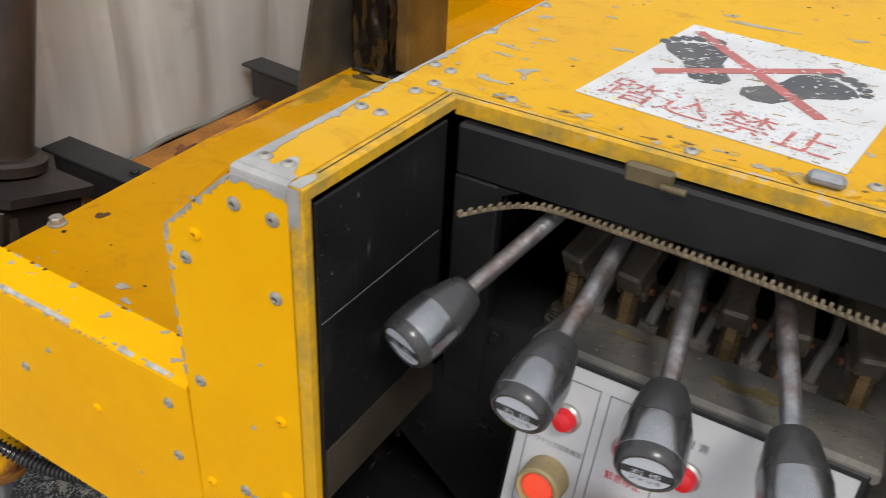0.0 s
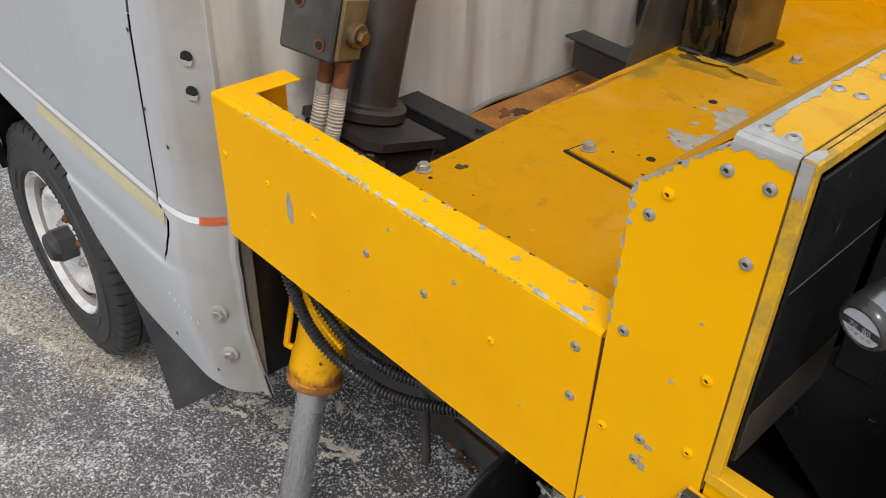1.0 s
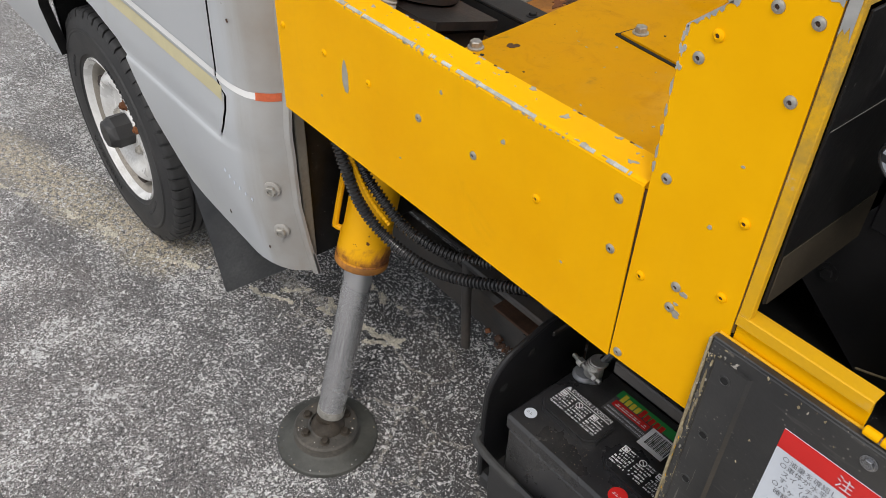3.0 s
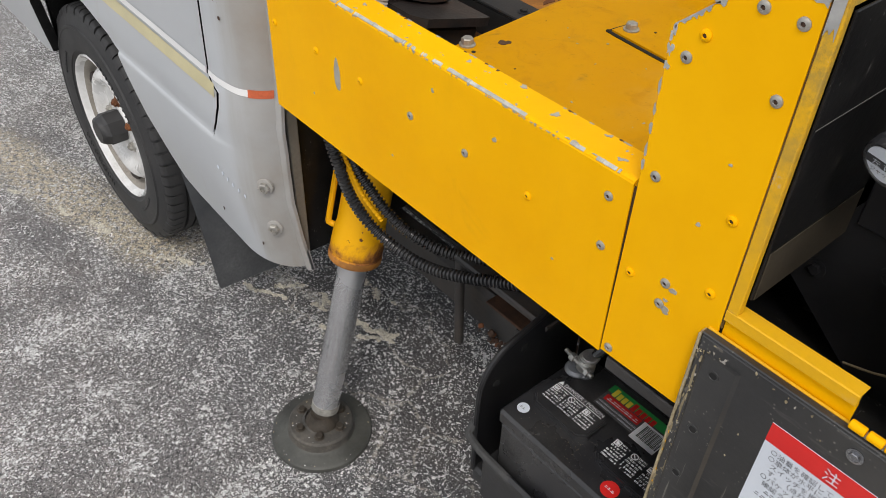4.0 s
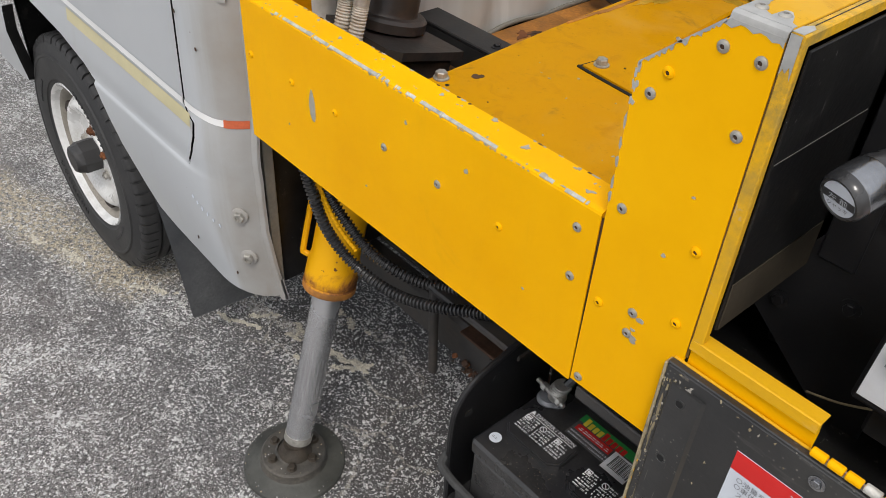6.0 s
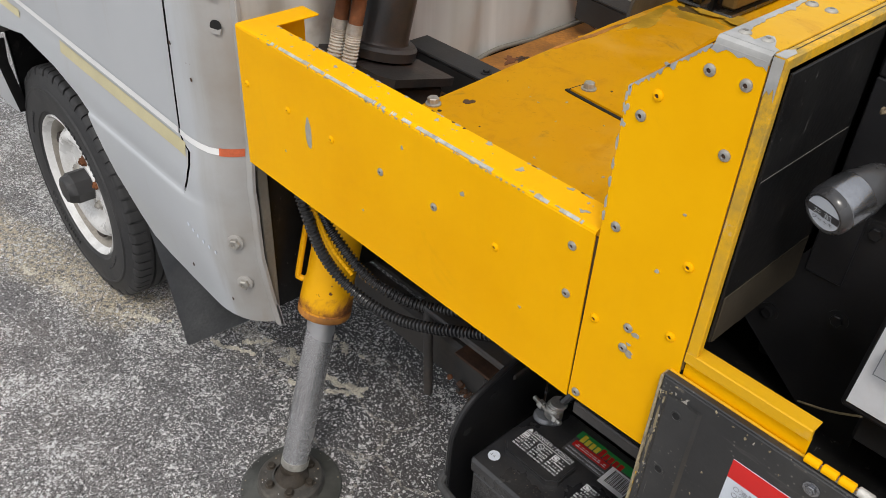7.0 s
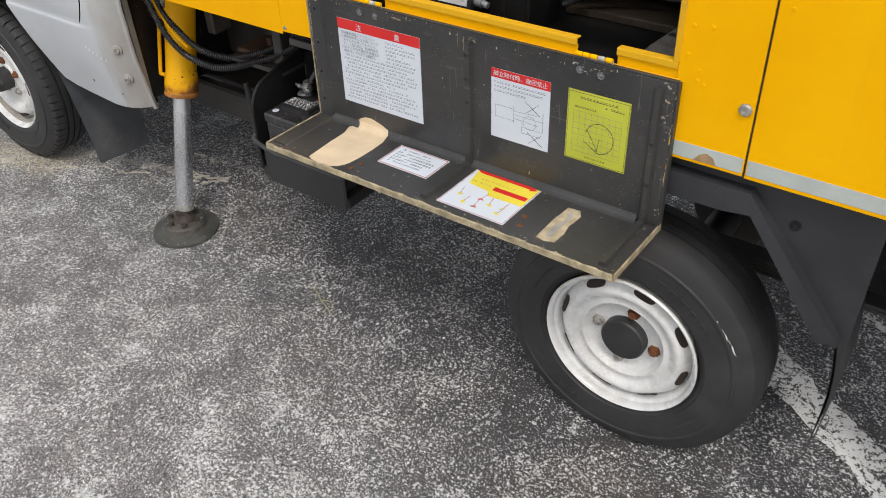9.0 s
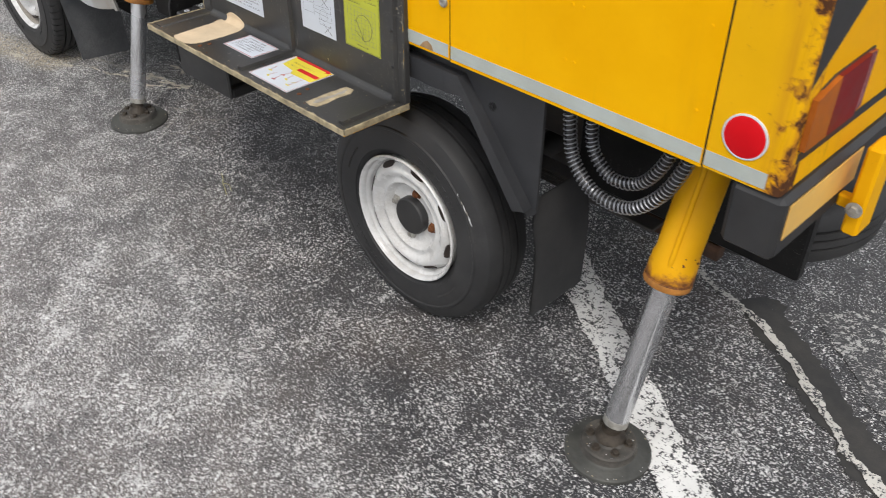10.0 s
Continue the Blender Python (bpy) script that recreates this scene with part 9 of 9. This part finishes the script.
# ---- battery and its carrier ----
def battery():
    x0, x1, y0, y1, z0, z1 = -0.197, 0.062, 0.022, 0.222, 0.494, 0.690
    b = Mesh(plastic)
    b.box((x0, y0, z0), (x1, y1, z1 - 0.030), 0.006)
    b.box((x0 - 0.003, y0 - 0.003, z1 - 0.031), (x1 + 0.003, y1 + 0.003, z1), 0.005)
    root = thing("car_battery", "black car battery with printed warnings, sitting in a black carrier", "battery", b)
    top = Matrix.Translation((0, 0, z1))
    for cx, cy in ((-0.124, 0.106), (0.014, 0.100)):
        v = Mesh(plastic)
        w, h, c = 0.058, 0.036, 0.014
        o = [(-w, -h + c), (-w + c, -h), (w - c, -h), (w, -h + c), (w, h - c), (w - c, h), (-w + c, h), (-w, h - c)]
        v.prism([(cx + x, cy + y) for x, y in o], z1, z1 + 0.009, "z")
        v.prism([(cx + x * 0.95, cy + y * 0.93) for x, y in o], z1 + 0.009, z1 + 0.011, "z")
        vent = part("vent_cap", v, root, "black vent cap with white warnings")
        t = Mesh(white_ink)
        m = Matrix.Translation((cx, cy + 0.003, z1 + 0.0112))
        rnd = random.Random(int(100 * (cx + 1)))
        rows = 4 if cx < -0.1 else 5
        if cx < -0.1:
            t.words("DANGER / POISON", m @ Matrix.Translation((-0.036, 0.0195, 0)), 0.0100, white_ink, wide=1.0)
            t.flat([(-0.047, 0.0195), (-0.038, 0.0195), (-0.0425, 0.0275)], m, white_ink, 0.0003)
            rect(t, m, -0.047, 0.0165, 0.048, 0.0176, white_ink)
        for i, x in enumerate((-0.047, -0.014, 0.019)):
            if i == 1:
                pts = [(x + 0.006 + 0.0055 * math.cos(a), 0.0085 + 0.0055 * math.sin(a)) for a in [k * math.pi / 8 for k in range(17)]]
                for a, c in zip(pts, pts[1:]):
                    stroke(t, m, a, c, 0.0013, white_ink)
                stroke(t, m, (x + 0.002, 0.0125), (x + 0.010, 0.0045), 0.0013, white_ink)
            else:
                frame_line(t, m, x, 0.003, x + 0.011, 0.014, 0.0016, white_ink)
                t.flat(blob(x + 0.0055, 0.0085, 0.0035, 0.003, 10, rnd, 0.4), m, white_ink, 0.0003)
            for k in range(rows):
                bold_bars(t, m, x, x + 0.028, -0.0020 - 0.0060 * k, 0.0040, rnd, white_ink)
            for k in range(2):
                bold_bars(t, m, x + 0.0130, x + 0.028, 0.0105 - 0.0056 * k, 0.0036, rnd, white_ink)
        part("warning_print", t, vent, "white warning print")
    s = Mesh(ink)
    m = Matrix.Translation((-0.113, 0.150, z1 + 0.0003)) @ pose(0, 0, 0, 0, 0, 0)
    rect(s, m, 0, 0, 0.130, 0.056, foot_grey, 0.0004)
    q = Matrix.Translation((0, 0, 0.0005)) @ m
    rect(s, q, 0.0, 0.038, 0.130, 0.056, green_film)
    q = Matrix.Translation((0, 0, 0.0010)) @ m
    for k in range(9):
        rect(s, q, 0.010 + 0.0098 * k, 0.034, 0.0175 + 0.0098 * k, 0.048 + (0.004 if k in (0, 4) else 0.0), gold_film if k < 4 else red_film)
    rect(s, q, 0.006, 0.018, 0.078, 0.032, red_film)
    text_bars(s, Matrix.Translation((0, 0, 0.0015)) @ m, 0.012, 0.072, 0.0205, 0.009, random.Random(5), white_film)
    for k in range(2):
        text_bars(s, q, 0.004, 0.085, 0.010 - 0.007 * k, 0.0045, random.Random(k), white_film)
    rect(s, q, 0.082, -0.010, 0.130, 0.034, white_ink)
    q = Matrix.Translation((0, 0, 0.0015)) @ m
    rnd, x = random.Random(6), 0.090
    while x < 0.127:
        w = rnd.choice((0.0006, 0.0012, 0.0018))
        rect(s, q, x, 0.000, x + w, 0.030, ink)
        x += w + rnd.choice((0.0007, 0.0013))
    part("brand_label", s, root, "green, red and grey label with a bar code")
    for x, y, r, mat, lab in ((-0.176, 0.052, 0.0105, white_film, "round white date sticker"), (0.016, 0.045, 0.0150, red_film, "round red date sticker")):
        d = Mesh(mat)
        d.flat([(x + r * math.cos(a), y + r * math.sin(a)) for a in [i * math.pi / 14 for i in range(28)]], top, mat, 0.0006)
        text_bars(d, Matrix.Translation((0, 0, 0.0006)) @ top, x - r * 0.6, x + r * 0.6, y - 0.003, 0.006, random.Random(3), ink_grey if mat is white_film else white_film)
        part("date_sticker", d, root, lab)
    g, rnd = Mesh(worn_paper), random.Random(12)
    for _ in range(220):
        x, y = rnd.gauss(-0.07, 0.06), rnd.gauss(0.060, 0.028)
        if x0 + 0.01 < x < x1 - 0.01 and y0 + 0.004 < y < 0.14:
            g.spin([(rnd.uniform(0.0003, 0.0009), 0.0), (0.0001, rnd.uniform(0.0003, 0.0008))], Matrix.Translation((x, y, z1)), 5, rnd.choice((pad_brown, seal_strip, pad_brown)))
    stuff("grit", g, root, "grit and dust lying on the top")
    t = Mesh(lead)
    cx, cy = -0.165, 0.186
    t.spin([(0.0001, 0.0), (0.016, 0.0), (0.016, 0.004), (0.0105, 0.008), (0.0095, 0.024), (0.0001, 0.025)], Matrix.Translation((cx, cy, z1)), 24)
    t.spin([(0.021, 0.002), (0.021, 0.005), (0.017, 0.010), (0.0001, 0.010)], Matrix.Translation((cx - 0.012, cy - 0.006, z1)), 20)
    post = part("terminal", t, root, "grey lead battery terminal")
    c = Mesh(zinc)
    c.spin([(0.0145, 0.012), (0.0165, 0.014), (0.0165, 0.030), (0.0145, 0.033), (0.0105, 0.033), (0.0105, 0.026)], Matrix.Translation((cx, cy, z1)), 24)
    c.rod((cx - 0.040, cy - 0.008, z1 + 0.030), (cx + 0.028, cy - 0.016, z1 + 0.024), 0.0042, seg=12, bevel=0.0008)
    c.rod((cx - 0.026, cy - 0.010, z1 + 0.029), (cx - 0.016, cy - 0.011, z1 + 0.028), 0.0085, seg=6, bevel=0.001)
    c.rod((cx + 0.012, cy - 0.014, z1 + 0.026), (cx + 0.020, cy - 0.015, z1 + 0.025), 0.0085, seg=6, bevel=0.001)
    for k in range(3):
        c.spin([(0.0145, 0.030 + 0.006 * k), (0.0158, 0.031 + 0.006 * k), (0.0158, 0.034 + 0.006 * k), (0.0145, 0.035 + 0.006 * k)], Matrix.Translation((cx + 0.003 * k, cy + 0.002, z1)), 20)
    part("terminal_clamp", c, post, "zinc clamp with bolt")
    k = Mesh(hose_black)
    k.sweep([(cx + 0.004, cy + 0.004, z1 + 0.03), (cx + 0.02, cy + 0.03, z1 + 0.07), (cx + 0.04, cy + 0.10, z1 + 0.12), (cx + 0.03, cy + 0.25, z1 + 0.14)], 0.009, 10)
    part("battery_cable", k, root, "black battery cable")


battery()


def carrier():
    side = [(0.020, 0.478), (0.020, 0.655), (0.028, 0.712), (0.055, 0.748), (0.105, 0.768), (0.175, 0.785), (0.26, 0.805), (0.26, 0.478)]
    c = Mesh(black_flat)
    c.box((-0.249, 0.016, 0.446), (0.128, 0.27, 0.484), 0.006)
    ob = thing("battery_carrier", "black steel battery carrier with a frayed strap", "carrier", c)
    part("side_plate", Mesh(black_paint).prism(side, -0.249, -0.243, "x"), ob, "rounded black side plate")
    part("side_plate", Mesh(black_flat).prism([(y, z) for y, z in side if z < 0.5] + [(0.26, 0.60), (0.02, 0.52)], 0.088, 0.094, "x"), ob)
    part("back_plate", Mesh(bay_black).box((-0.242, 0.262, 0.470), (0.125, 0.272, 0.80), 0.003), ob)
    part("front_rail", Mesh(black_flat).box((-0.215, 0.004, 0.445), (0.128, 0.016, 0.565), 0.006), ob)
    for y, z in ((0.055, 0.688), (0.115, 0.735)):
        h = Mesh(seam_black).rod((-0.2495, y, z), (-0.2425, y, z), 0.0085, seg=16, mat=seam_black)
        part("slot_hole", h, ob, "dark hole in the side plate")
    rim = Mesh(black_paint)
    rim.sweep([(-0.246, 0.018, 0.478), (-0.246, 0.018, 0.655), (-0.246, 0.027, 0.712), (-0.246, 0.055, 0.750), (-0.246, 0.105, 0.770), (-0.246, 0.26, 0.807)], 0.0055, 8)
    part("rolled_edge", rim, ob, "glossy rolled edge")
    s = Mesh(strap)
    s.sweep([(-0.250, 0.10, 0.64), (-0.251, 0.014, 0.600), (-0.225, -0.002, 0.585), (-0.12, 0.014, 0.545), (-0.02, 0.014, 0.520), (0.09, 0.012, 0.505)], 0.0075, 8)
    part("strap", s, ob, "frayed dark strap")


carrier()
